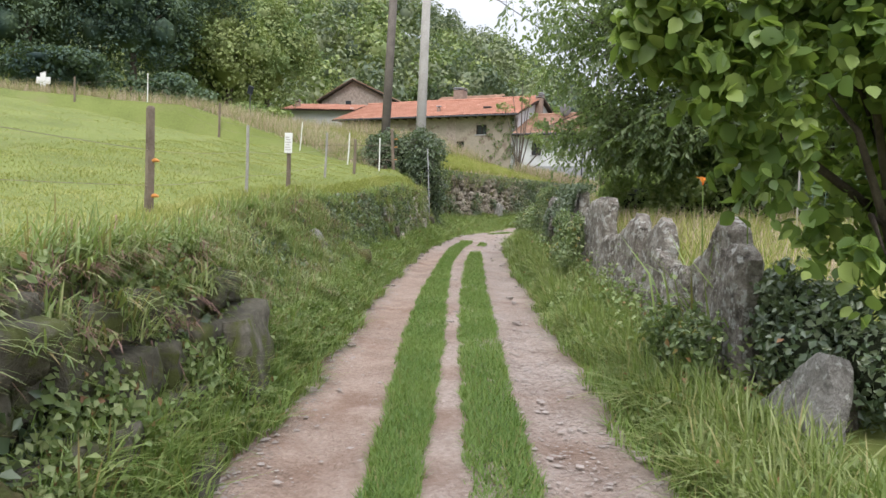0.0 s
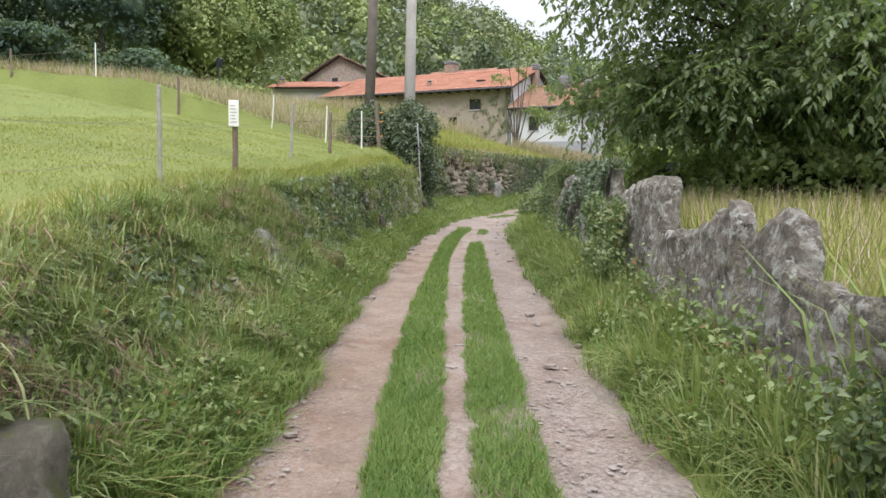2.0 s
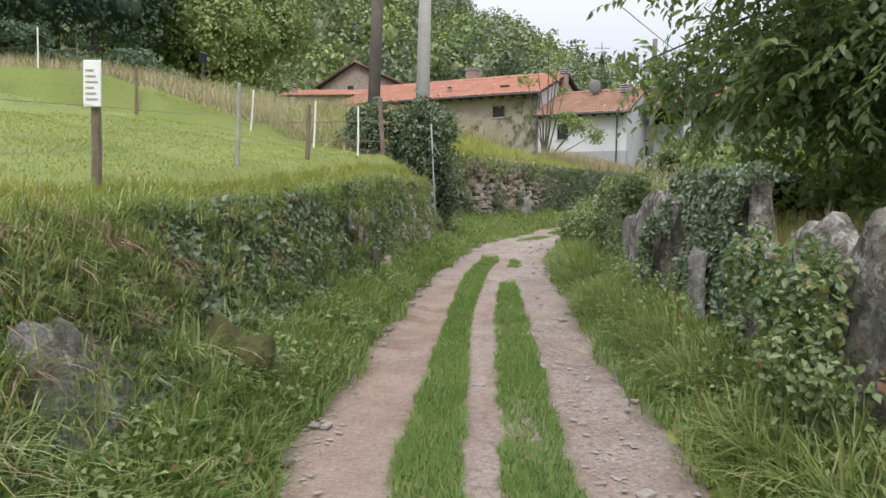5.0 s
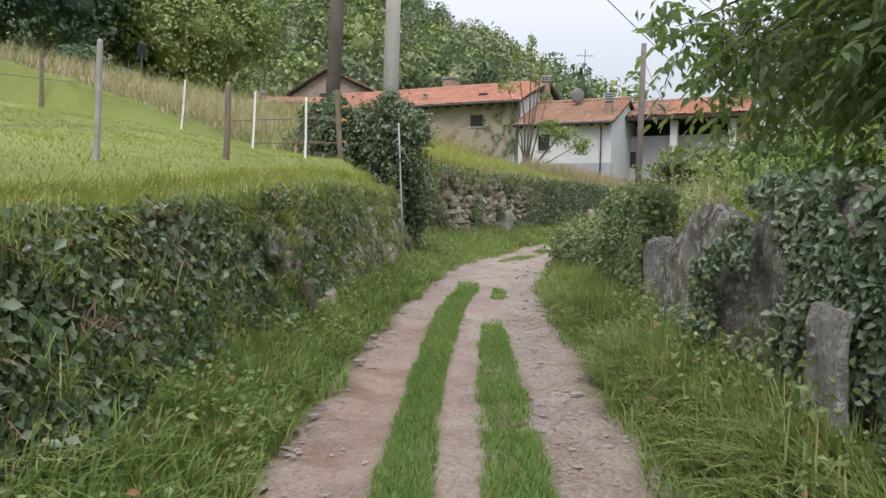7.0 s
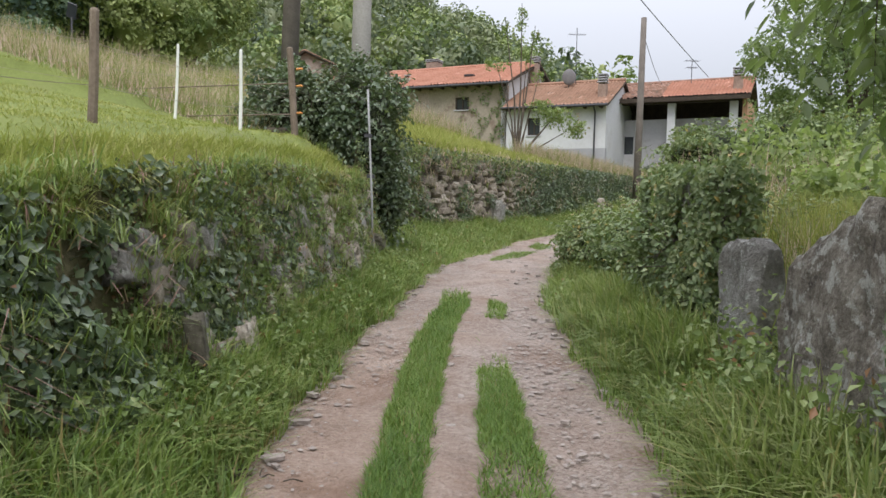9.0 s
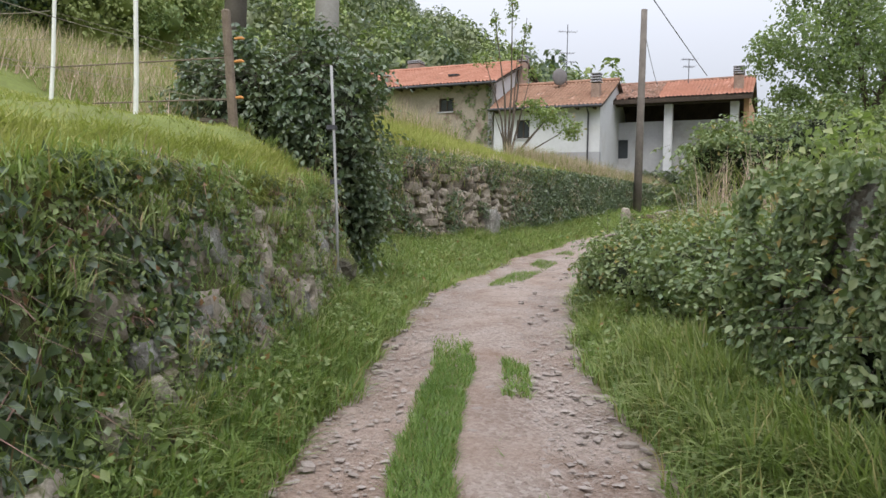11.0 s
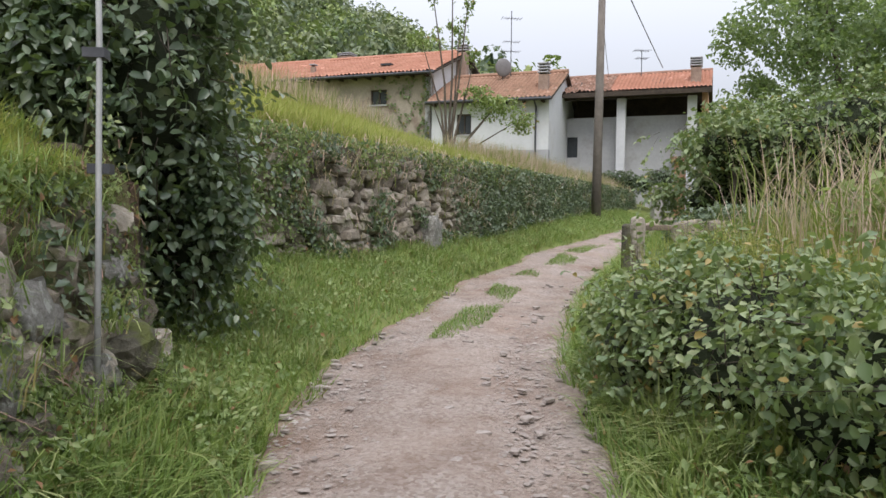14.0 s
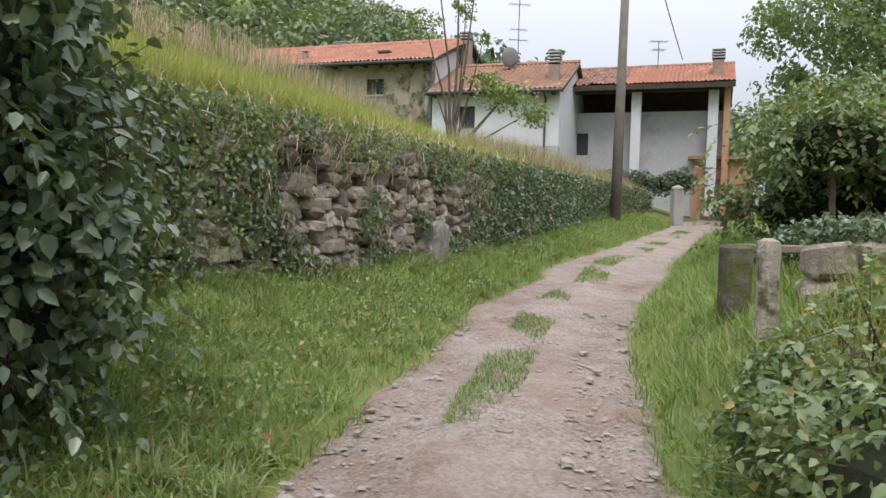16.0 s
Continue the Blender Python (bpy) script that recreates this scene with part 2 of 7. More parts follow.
M_SOLAR = surface("solar_panel_glass", [(0.3, (0.02, 0.025, 0.04)), (0.7, (0.05, 0.055, 0.07))], 3, 20, 0.25, 0.0)
M_NET = surface("green_netting", [(0.3, (0.1, 0.17, 0.14)), (0.7, (0.16, 0.24, 0.2))], 3, 20, 0.7, 0.0)
M_GLASS = surface("window_glass", [(0.3, (0.03, 0.035, 0.04)), (0.7, (0.06, 0.065, 0.07))], 3, 20, 0.12, 0.0)
M_RUST = surface("rust_stained_wood", [(0.3, (0.05, 0.035, 0.025)), (0.65, (0.14, 0.095, 0.065))], 4, 30, 0.95, 0.6)
M_MOSSROCK = surface("mossy_rock", [(0.3, (0.04, 0.036, 0.028)), (0.5, (0.11, 0.1, 0.075)), (0.7, (0.26, 0.24, 0.2))], 3, 20, 0.95, 1.0, (5, 0.48, 0.58, (0.085, 0.095, 0.028)))
M_MOSS = surface("brown_moss", [(0.3, (0.05, 0.045, 0.02)), (0.5, (0.11, 0.1, 0.035)), (0.7, (0.2, 0.17, 0.07))], 5, 40, 1.0, 1.0, (7, 0.5, 0.62, (0.11, 0.13, 0.035)), depth=0.05)
M_BANKSOIL = surface("bank_soil", [(0.3, (0.06, 0.058, 0.028)), (0.5, (0.11, 0.1, 0.05)), (0.7, (0.17, 0.155, 0.08))], 2.5, 24, 1.0, 0.8)
M_CORE = surface("bush_inner_shade", [(0.3, (0.012, 0.016, 0.008)), (0.7, (0.035, 0.045, 0.02))], 3, 20, 1.0, 0.8)

L_LAWN = leafy("lawn_blade", (0.13, 0.175, 0.03), (0.225, 0.275, 0.05), (0.33, 0.37, 0.09), 0.35, 0.3, 0.6, 0.2, (0.06, (0.3, 0.28, 0.11)), 0.25)
L_LUSH = leafy("lush_blade", (0.066, 0.135, 0.022), (0.13, 0.23, 0.038), (0.235, 0.335, 0.072), 0.7, 0.3, 0.5, 0.3, (0.08, (0.26, 0.2, 0.09)))
L_STRIP = leafy("trodden_blade", (0.05, 0.115, 0.02), (0.095, 0.19, 0.03), (0.17, 0.27, 0.05), 0.9, 0.3, 0.55, 0.25, (0.05, (0.24, 0.2, 0.09)), 0.4)
L_DRY = leafy("dry_blade", (0.26, 0.22, 0.1), (0.42, 0.36, 0.18), (0.54, 0.47, 0.27), 0.5, 0.3, 0.7, 0.2, (0.35, (0.16, 0.2, 0.05)))
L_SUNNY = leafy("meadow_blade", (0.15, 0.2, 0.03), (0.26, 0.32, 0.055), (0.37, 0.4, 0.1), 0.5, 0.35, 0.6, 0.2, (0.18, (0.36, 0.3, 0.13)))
L_TALL = leafy("tall_blade", (0.08, 0.145, 0.027), (0.16, 0.245, 0.046), (0.265, 0.345, 0.095), 0.9, 0.35, 0.5, 0.3, (0.1, (0.34, 0.3, 0.14)))
L_BANK = leafy("bank_blade", (0.085, 0.155, 0.034), (0.175, 0.27, 0.058), (0.3, 0.375, 0.11), 0.9, 0.3, 0.5, 0.3, (0.14, (0.27, 0.21, 0.1)))
L_DEAD = leafy("dead_blade", (0.11, 0.075, 0.04), (0.2, 0.14, 0.075), (0.3, 0.22, 0.12), 0.9, 0.2, 0.8, 0.1)
L_IVY = leafy("ivy_leaf", (0.036, 0.07, 0.025), (0.075, 0.13, 0.042), (0.14, 0.2, 0.072), 1.2, 0.15, 0.33, 0.55)
L_WEED = leafy("weed_leaf", (0.085, 0.15, 0.034), (0.15, 0.24, 0.056), (0.255, 0.345, 0.095), 1.0, 0.3, 0.5, 0.35, (0.04, (0.26, 0.13, 0.07)))
L_SCRUB = leafy("scrub_leaf", (0.1, 0.165, 0.04), (0.185, 0.28, 0.07), (0.3, 0.39, 0.115), 1.0, 0.45, 0.5, 0.35)
L_BRAMBLE = leafy("bramble_leaf", (0.057, 0.107, 0.028), (0.115, 0.188, 0.049), (0.21, 0.285, 0.085), 1.0, 0.25, 0.45, 0.4, (0.03, (0.3, 0.22, 0.07)))
L_TREE = leafy("tree_leaf", (0.063, 0.115, 0.039), (0.117, 0.19, 0.06), (0.2, 0.285, 0.098), 0.5, 0.45, 0.45, 0.4)
L_HAZEL = leafy("hazel_leaf", (0.06, 0.125, 0.024), (0.12, 0.22, 0.036), (0.23, 0.35, 0.055), 1.6, 0.4, 0.45, 0.4)
L_WOOD1 = leafy("woodland_leaf_dark", (0.014, 0.036, 0.023), (0.042, 0.085, 0.04), (0.105, 0.175, 0.062), 0.22, 0.12, 0.65, 0.2, None, 0.14, 0.17)
L_HILL = leafy("hill_leaf", (0.045, 0.08, 0.042), (0.105, 0.16, 0.064), (0.2, 0.265, 0.095), 0.16, 0.15, 0.65, 0.2, None, 0.14, 0.17)
L_WOOD2 = leafy("woodland_leaf_light", (0.05, 0.1, 0.03), (0.13, 0.215, 0.05), (0.25, 0.34, 0.085), 0.22, 0.15, 0.65, 0.2, None, 0.14, 0.17)
L_FLOWER = leafy("orange_flower", (0.7, 0.16, 0.02), (0.8, 0.24, 0.03), (0.85, 0.34, 0.05), 2, 0.3, 0.5, 0.2)

# ---- mesh helpers ----
def fast_mesh(name, verts, faces, mat):
    """A mesh from arrays; every face has the same number of corners."""
    me = bpy.data.meshes.new(name)
    v, f = np.asarray(verts, dtype=np.float32), np.asarray(faces, dtype=np.int32)
    k = f.shape[1]
    me.vertices.add(len(v)); me.vertices.foreach_set("co", v.ravel())
    me.loops.add(f.size); me.loops.foreach_set("vertex_index", f.ravel())
    me.polygons.add(len(f))
    me.polygons.foreach_set("loop_start", np.arange(0, f.size, k, dtype=np.int32))
    me.update(calc_edges=True)
    me.materials.append(mat)
    return me


def put(name, me, parent=None, label="", category="", group="", kind="", m=None):
    ob = new(name, me)
    if parent is not None:
        ob.parent = parent
    if m is not None:
        ob.matrix_basis = m
    return tagged(ob, label, category, group, kind)


def part(name, bm, mat, parent, label="", smooth=False):
    me = bpy.data.meshes.new(name)
    bm.normal_update()
    bm.to_mesh(me); bm.free()
    me.materials.append(mat)
    if smooth:
        for p in me.polygons:
            p.use_smooth = True
    return put(name, me, parent, label)


def thing(name, at, label, category, group="", kind="", yaw=0.0):
    ob = new(name)
    ob.empty_display_size = 0.1
    ob.matrix_basis = pose(*at, 0, 0, yaw)
    return tagged(ob, label, category, group, kind)


def box(bm, lo, hi, bevel=0.0):
    c, s = [(a + b) / 2 for a, b in zip(lo, hi)], [b - a for a, b in zip(lo, hi)]
    r = bmesh.ops.create_cube(bm, size=1.0, matrix=Matrix.Translation(c) @ Matrix.Diagonal((*s, 1)))
    if bevel:
        es = list({e for v in r["verts"] for e in v.link_edges})
        bmesh.ops.bevel(bm, geom=es, offset=bevel, segments=1, affect="EDGES")
    return bm


def boxed(lo, hi, bevel=0.0):
    return box(bmesh.new(), lo, hi, bevel)


def tube(bm, points, radii, sides=8, cap=True):
    """A tapered round bar along points."""
    rings, pts = [], [Vector(p) for p in points]
    for i, p in enumerate(pts):
        d = (pts[min(i + 1, len(pts) - 1)] - pts[max(i - 1, 0)]).normalized()
        a = d.orthogonal().normalized() if abs(d.z) < 0.9 else Vector((1, 0, 0)) - d * d.x
        a.normalize()
        b = d.cross(a)
        r = radii[i] if isinstance(radii, (list, tuple)) else radii
        rings.append([bm.verts.new(p + (a * math.cos(2 * math.pi * k / sides) + b * math.sin(2 * math.pi * k / sides)) * r) for k in range(sides)])
    for r0, r1 in zip(rings, rings[1:]):
        for k in range(sides):
            bm.faces.new((r0[k], r0[(k + 1) % sides], r1[(k + 1) % sides], r1[k]))
    if cap:
        bm.faces.new(rings[0][::-1]); bm.faces.new(rings[-1])
    return bm


def rand(seed):
    return np.random.default_rng(seed)


def blade_mesh(name, p, height, width, lean, seed, mat, curl=0.6, short=False):
    """Grass: a bent, tapered blade on every point of p (n x 3)."""
    r, n = rand(seed), len(p)
    az = r.uniform(0, 2 * np.pi, n)
    h = height * r.uniform(0.5, 1.25, n)
    w = width * r.uniform(0.7, 1.3, n)
    ln = lean * r.uniform(0.2, 1.4, n)
    d = np.stack([np.cos(az), np.sin(az), np.zeros(n)], 1)
    s = np.stack([-np.sin(az), np.cos(az), np.zeros(n)], 1)
    up = np.array([0, 0, 1.0])
    mid = p + up * (h * 0.55)[:, None] + d * (h * ln * 0.3)[:, None]
    tip = p + up * (h * (1 - 0.35 * ln * curl))[:, None] + d * (h * ln)[:, None]
    if short:                          # too small for a bend to show
        v = np.stack([p - s * w[:, None] / 2, p + s * w[:, None] / 2, tip], 1).reshape(-1, 3)
        return fast_mesh(name, v, np.arange(n * 3).reshape(-1, 3), mat)
    v = np.stack([p - s * w[:, None] / 2, p + s * w[:, None] / 2, mid - s * w[:, None] * 0.4, mid + s * w[:, None] * 0.4, tip], 1).reshape(-1, 3)
    f = (np.arange(n) * 5)[:, None, None] + np.array([[0, 1, 3], [0, 3, 2], [2, 3, 4]])[None]
    return fast_mesh(name, v, f.reshape(-1, 3), mat)


def leaf_mesh(name, p, size, seed, mat, facing=None, droop=0.3, round_leaf=False, spread=0.6, ovate=False):
    """Leaves: a folded pointed leaf (or a round one of eight corners) on every point of p; facing is the side they turn to."""
    r, n = rand(seed), len(p)
    nrm = r.normal(size=(n, 3)) * spread + (np.array([0, 0, 0.8]) if facing is None else facing)
    nrm /= np.linalg.norm(nrm, axis=1)[:, None] + 1e-9
    t = r.normal(size=(n, 3)) + np.array([0, 0, -droop * 2])
    t -= nrm * np.sum(t * nrm, 1)[:, None]
    t /= np.linalg.norm(t, axis=1)[:, None] + 1e-9
    b = np.cross(nrm, t)
    L = (size * r.uniform(0.6, 1.3, n))[:, None]
    W = L * r.uniform(0.5, 0.75, n)[:, None]
    if round_leaf:
        W = L * 0.85
        ring = [(-0.5, 0.0, 0), (-0.3, 0.38, 0.06), (0.05, 0.5, 0.08), (0.35, 0.3, 0.02), (0.6, 0.0, -0.1), (0.35, -0.3, 0.02), (0.05, -0.5, 0.08), (-0.3, -0.38, 0.06)]
        v = np.stack([p + t * L * a + b * W * c + nrm * L * e for a, c, e in ring], 1).reshape(-1, 3)
        f = (np.arange(n) * 8)[:, None, None] + np.array([[0, 1, 2, 3], [0, 3, 4, 5], [0, 5, 6, 7]])[None]
        return fast_mesh(name, v, f.reshape(-1, 4), mat)
    fold = L * 0.12
    if ovate:                          # broad below the middle, drawn out to a point
        ring = [(-0.5, 0, 0), (-0.28, 0.42, 0.9), (0.12, 0.4, 0.8), (0.55, 0, -1.0), (0.12, -0.4, 0.8), (-0.28, -0.42, 0.9)]
        v = np.stack([p + t * L * a + b * W * 1.15 * c + nrm * fold * e for a, c, e in ring], 1).reshape(-1, 3)
        f = (np.arange(n) * 6)[:, None, None] + np.array([[0, 1, 2, 3], [0, 3, 4, 5]])[None]
        return fast_mesh(name, v, f.reshape(-1, 4), mat)
    v = np.stack([p - t * L * 0.5, p + b * W * 0.5 + nrm * fold, p + t * L * 0.5 - nrm * fold, p - b * W * 0.5 + nrm * fold], 1).reshape(-1, 3)
    f = (np.arange(n) * 4)[:, None, None] + np.array([[0, 1, 2], [0, 2, 3]])[None]
    return fast_mesh(name, v, f.reshape(-1, 3), mat)


def tussock_mesh(name, p, per, height, width, splay, seed, mat, out=(0.0, 0.0), droop=0.6, spread=0.05):
    """Fountains of grass: per arching blades from each point of p, thrown outwards, and towards out."""
    r, n = rand(seed), len(p) * per
    size = np.repeat(r.uniform(0.6, 1.3, len(p)), per)
    root = np.repeat(p, per, axis=0) + np.stack([r.normal(0, spread, n), r.normal(0, spread, n), np.zeros(n)], 1)
    wind = np.repeat(r.normal(0, 0.35, (len(p), 2)), per, axis=0)
    d = r.normal(size=(n, 2)) * 0.8 + wind + np.array(out)
    l = np.linalg.norm(d, axis=1) + 1e-6
    d, l = d / l[:, None], np.clip(l * splay, 0.05, 1.7)
    side = np.stack([-d[:, 1], d[:, 0], np.zeros(n)], 1)
    h, w = height * size * r.uniform(0.55, 1.15, n), width * r.uniform(0.7, 1.3, n)
    rings = []
    for t, k in ((0.0, 0.8), (0.4, 1.0), (0.75, 0.7), (1.0, 0.0)):
        flat, rise = h * l * 0.75 * t ** 1.5, h * (t - droop * l * t * t * 0.75)
        c = root + np.stack([d[:, 0] * flat, d[:, 1] * flat, rise], 1)
        rings += [c - side * (w * k / 2)[:, None], c + side * (w * k / 2)[:, None]] if k else [c]
    v = np.stack(rings, 1).reshape(-1, 3)
    f = (np.arange(n) * 7)[:, None, None] + np.array([[0, 1, 3], [0, 3, 2], [2, 3, 5], [2, 5, 4], [4, 5, 6]])[None]
    return fast_mesh(name, v, f.reshape(-1, 3), mat)


def spray_mesh(name, blobs, n, per, length, leaf, seed, mat, narrow=0.42, down=0.45, shell=0.5, keep=None):
    """Leafy sprays: on every twig, pointed leaves hang alternately to both sides. Returns the leaves and the twigs."""
    r = rand(seed)
    base, d = blob_points(r, blobs, n, shell)
    if keep is not None:
        ok = keep(base, r)
        base, d = base[ok], d[ok]
    n = len(base)
    way = d * 0.9 + r.normal(size=(n, 3)) * 0.35 + np.array([0, 0, -down])
    way /= np.linalg.norm(way, axis=1)[:, None]
    size = length * r.uniform(0.6, 1.25, n)
    side = np.cross(way, np.array([0.02, 0.01, 1.0])); side /= np.linalg.norm(side, axis=1)[:, None] + 1e-6
    P, T = [], []
    for k in range(per):
        q = (k + 0.6) / per * size
        P.append(base + way * q[:, None] + np.stack([np.zeros(n), np.zeros(n), -0.3 * q * q], 1))
        T.append(way * 0.7 + side * (0.85 if k % 2 else -0.85) + r.normal(size=(n, 3)) * 0.25 + np.array([0, 0, -0.45]))
    p, t = np.concatenate(P), np.concatenate(T)
    t /= np.linalg.norm(t, axis=1)[:, None]
    nrm = np.array([0, 0, 1.0]) + r.normal(size=p.shape) * 0.35
    nrm -= t * np.sum(nrm * t, 1)[:, None]; nrm /= np.linalg.norm(nrm, axis=1)[:, None]
    b = np.cross(nrm, t)
    L = (leaf * r.uniform(0.6, 1.2, len(p)))[:, None]
    W = L * narrow
    ring = [(0, 0, 0), (0.25, 0.48, 0.05), (0.62, 0.4, 0.02), (1.0, 0, -0.12), (0.62, -0.4, 0.02), (0.25, -0.48, 0.05)]
    v = np.stack([p + t * L * a + b * W * c + nrm * L * e for a, c, e in ring], 1).reshape(-1, 3)
    f = (np.arange(len(p)) * 6)[:, None, None] + np.array([[0, 1, 2, 3], [0, 3, 4, 5]])[None]
    leaves = fast_mesh(name, v, f.reshape(-1, 4), mat)
    end = base + way * size[:, None] + np.stack([np.zeros(n), np.zeros(n), -0.3 * size * size], 1)
    start = base - way * (size * 0.5)[:, None]
    up = np.array([0, 0, 0.004])
    tv = np.stack([start - side * 0.005, start + side * 0.005, start + up * 2, end], 1).reshape(-1, 3)
    tf = (np.arange(n) * 4)[:, None, None] + np.array([[0, 1, 3], [1, 2, 3], [2, 0, 3]])[None]
    return leaves, fast_mesh("twig_mass", tv, tf.reshape(-1, 3), M_BARK)


def blob_points(r, blobs, n, shell=0.5):
    """Points in ellipsoids (x, y, z, rx, ry, rz), most of them near the skin, with the outward direction; lumpy."""
    blobs = np.array(blobs, dtype=float)
    tufts = []                         # smaller sprays budding from each mass
    if len(blobs) < 60:
        for b in blobs:
            for _ in range(6):
                o = r.normal(size=3); o[2] = abs(o[2]) * 0.8; o /= np.linalg.norm(o)
                q = r.uniform(0.22, 0.42)
                tufts.append((*(b[:3] + o * b[3:] * r.uniform(0.8, 1.05)), *(b[3:] * q)))
        blobs = np.concatenate([blobs, np.array(tufts)])
    wts = blobs[:, 3] * blobs[:, 4] + blobs[:, 4] * blobs[:, 5] + blobs[:, 3] * blobs[:, 5]
    k = r.choice(len(blobs), n, p=wts / wts.sum())
    d = r.normal(size=(n, 3)); d /= np.linalg.norm(d, axis=1)[:, None]
    lump = 1 + 0.16 * np.sin(d[:, 0] * 7 + k) * np.sin(d[:, 1] * 6 + 2 * k) + 0.1 * np.sin(d[:, 2] * 11 + k * 3)
    rad = (1 - shell * r.random(n) ** 1.7) * lump
    pts = blobs[k, :3] + d * blobs[k, 3:] * rad[:, None]
    return pts, d


def core_mesh(name, blobs, mat, scale=0.85, detail=2):
    """Lumpy solid hearts of many leaf masses, joined."""
    bm = bmesh.new()
    bmesh.ops.create_icosphere(bm, subdivisions=detail, radius=1.0)
    v0 = np.array([v.co[:] for v in bm.verts]); f0 = np.array([[v.index for v in f.verts] for f in bm.faces])
    bm.free()
    b = np.array(blobs, dtype=float)
    lump = 1 + 0.12 * np.sin(v0[None, :, 0] * 5 + b[:, :1] * 3) * np.sin(v0[None, :, 2] * 6 + b[:, 1:2] * 2)
    v = b[:, None, :3] + v0[None] * b[:, None, 3:] * scale * lump[..., None]
    f = (np.arange(len(b)) * len(v0))[:, None, None] + f0[None]
    return fast_mesh(name, v.reshape(-1, 3), f.reshape(-1, 3), mat)


def sub_blobs(blobs, seed, per=8, size=(0.32, 0.5)):
    """Smaller lumps over the upper side of each mass."""
    r, out = rand(seed), []
    for b in np.array(blobs, dtype=float):
        o = r.normal(size=(per, 3)); o[:, 2] = np.abs(o[:, 2]) * 0.9 - 0.15; o /= np.linalg.norm(o, axis=1)[:, None]
        for k in range(per):
            q = r.uniform(*size)
            out.append((*(b[:3] + o[k] * b[3:] * 0.78), *(b[3:] * q)))
    return out

# ---- the lie of the land ----
def road_z(y):
    return np.interp(y, [-40, -5, 0, 5, 12.5, 22.4, 30, 36, 45, 52, 60, 90], [-1.2, -0.15, 0, 0.1, 0.33, 0.72, 0.95, 1.35, 2.02, 2.4, 2.9, 4.0])


def road_l(y):
    return np.interp(y, [-30, 3.6, 7.5, 11, 15.5, 17.7, 19.2, 21.8, 24.2, 26.2, 28.1, 30.4, 32.2, 34.2, 36.6, 39.8, 46, 52, 60],
                     [-1.2, -1.07, -0.96, -0.95, -0.7, -0.55, -0.42, -0.05, 0.26, 0.6, 1.25, 2.16, 2.75, 4.05, 5.1, 7.45, 11.6, 15.2, 20])


def road_r(y):
    return np.interp(y, [-30, 3.6, 7.5, 11, 15.5, 17.7, 19.2, 21.8, 24.2, 26.2, 28.1, 30.4, 32.4, 34.5, 37, 40.4, 46, 52, 60],
                     [1.2, 1.2, 1.23, 1.34, 1.43, 1.61, 1.6, 1.8, 2.28, 2.66, 3.33, 4.18, 5.2, 6.6, 7.8, 10.35, 14.0, 17.6, 22.4])


def foot_l(y):                       # foot of the bank beside the meadow
    return np.interp(y, [-30, 6, 14, 16, 18, 20.4, 22, 24.3], [-1.55, -1.42, -1.4, -1.25, -1.05, -0.82, -0.56, -0.42])


def bank_w(y):                       # how far the bank leans back
    return np.interp(y, [-30, 5.2, 7, 12, 14.5, 18], [0.42, 0.46, 0.95, 0.9, 0.5, 0.42])


def meadow(x, y):                    # height of the mown meadow
    edge = np.interp(y, [-30, 2, 6.8, 26, 90], [0.9, 1.16, 1.28, 3.12, 5.0])
    out = np.maximum(-2.2 - x, 0)
    xe = foot_l(y) - bank_w(y)
    edge = edge - np.interp(y, [4, 9, 14, 19.4, 23, 24.3, 24.4], [0.0, 0.08, 0.2, 0.36, 0.6, 0.6, 0.0]) * smooth(-0.85, 0.05, x - xe)
    return edge + 0.1 * out + 0.055 * out * np.clip((y - 8) / 14, 0, 1) + 0.04 * np.sin(x * 0.9) * np.sin(y * 0.55)


WALL_A, WALL_D = np.array([0.3, 30.9]), np.array([0.532, 0.847])


def behind(x, y):                    # metres behind the face of the far wall
    return (x - WALL_A[0]) * -WALL_D[1] + (y - WALL_A[1]) * WALL_D[0]


def terrace(x, y):
    d = behind(x, y)
    s = (x - WALL_A[0]) * WALL_D[0] + (y - WALL_A[1]) * WALL_D[1]
    return 3.3 + np.clip(d, 0, 4) * np.interp(s, [5, 13, 20], [0.36, 0.2, 0.1]) + np.clip(d - 4, 0, 40) * 0.07


def smooth(a, b, t):
    u = np.clip((t - a) / (b - a), 0, 1)
    return u * u * (3 - 2 * u)


def hill(x, y):
    ang = np.degrees(np.arctan2(x, y))
    top = np.interp(ang, [-60, -25, -2, 2.5, 6, 9, 12, 16, 20, 40], [40, 42, 37, 29, 24, 20, 11, 6, 5, 2])
    return top * smooth(72, 185, np.hypot(x, y))


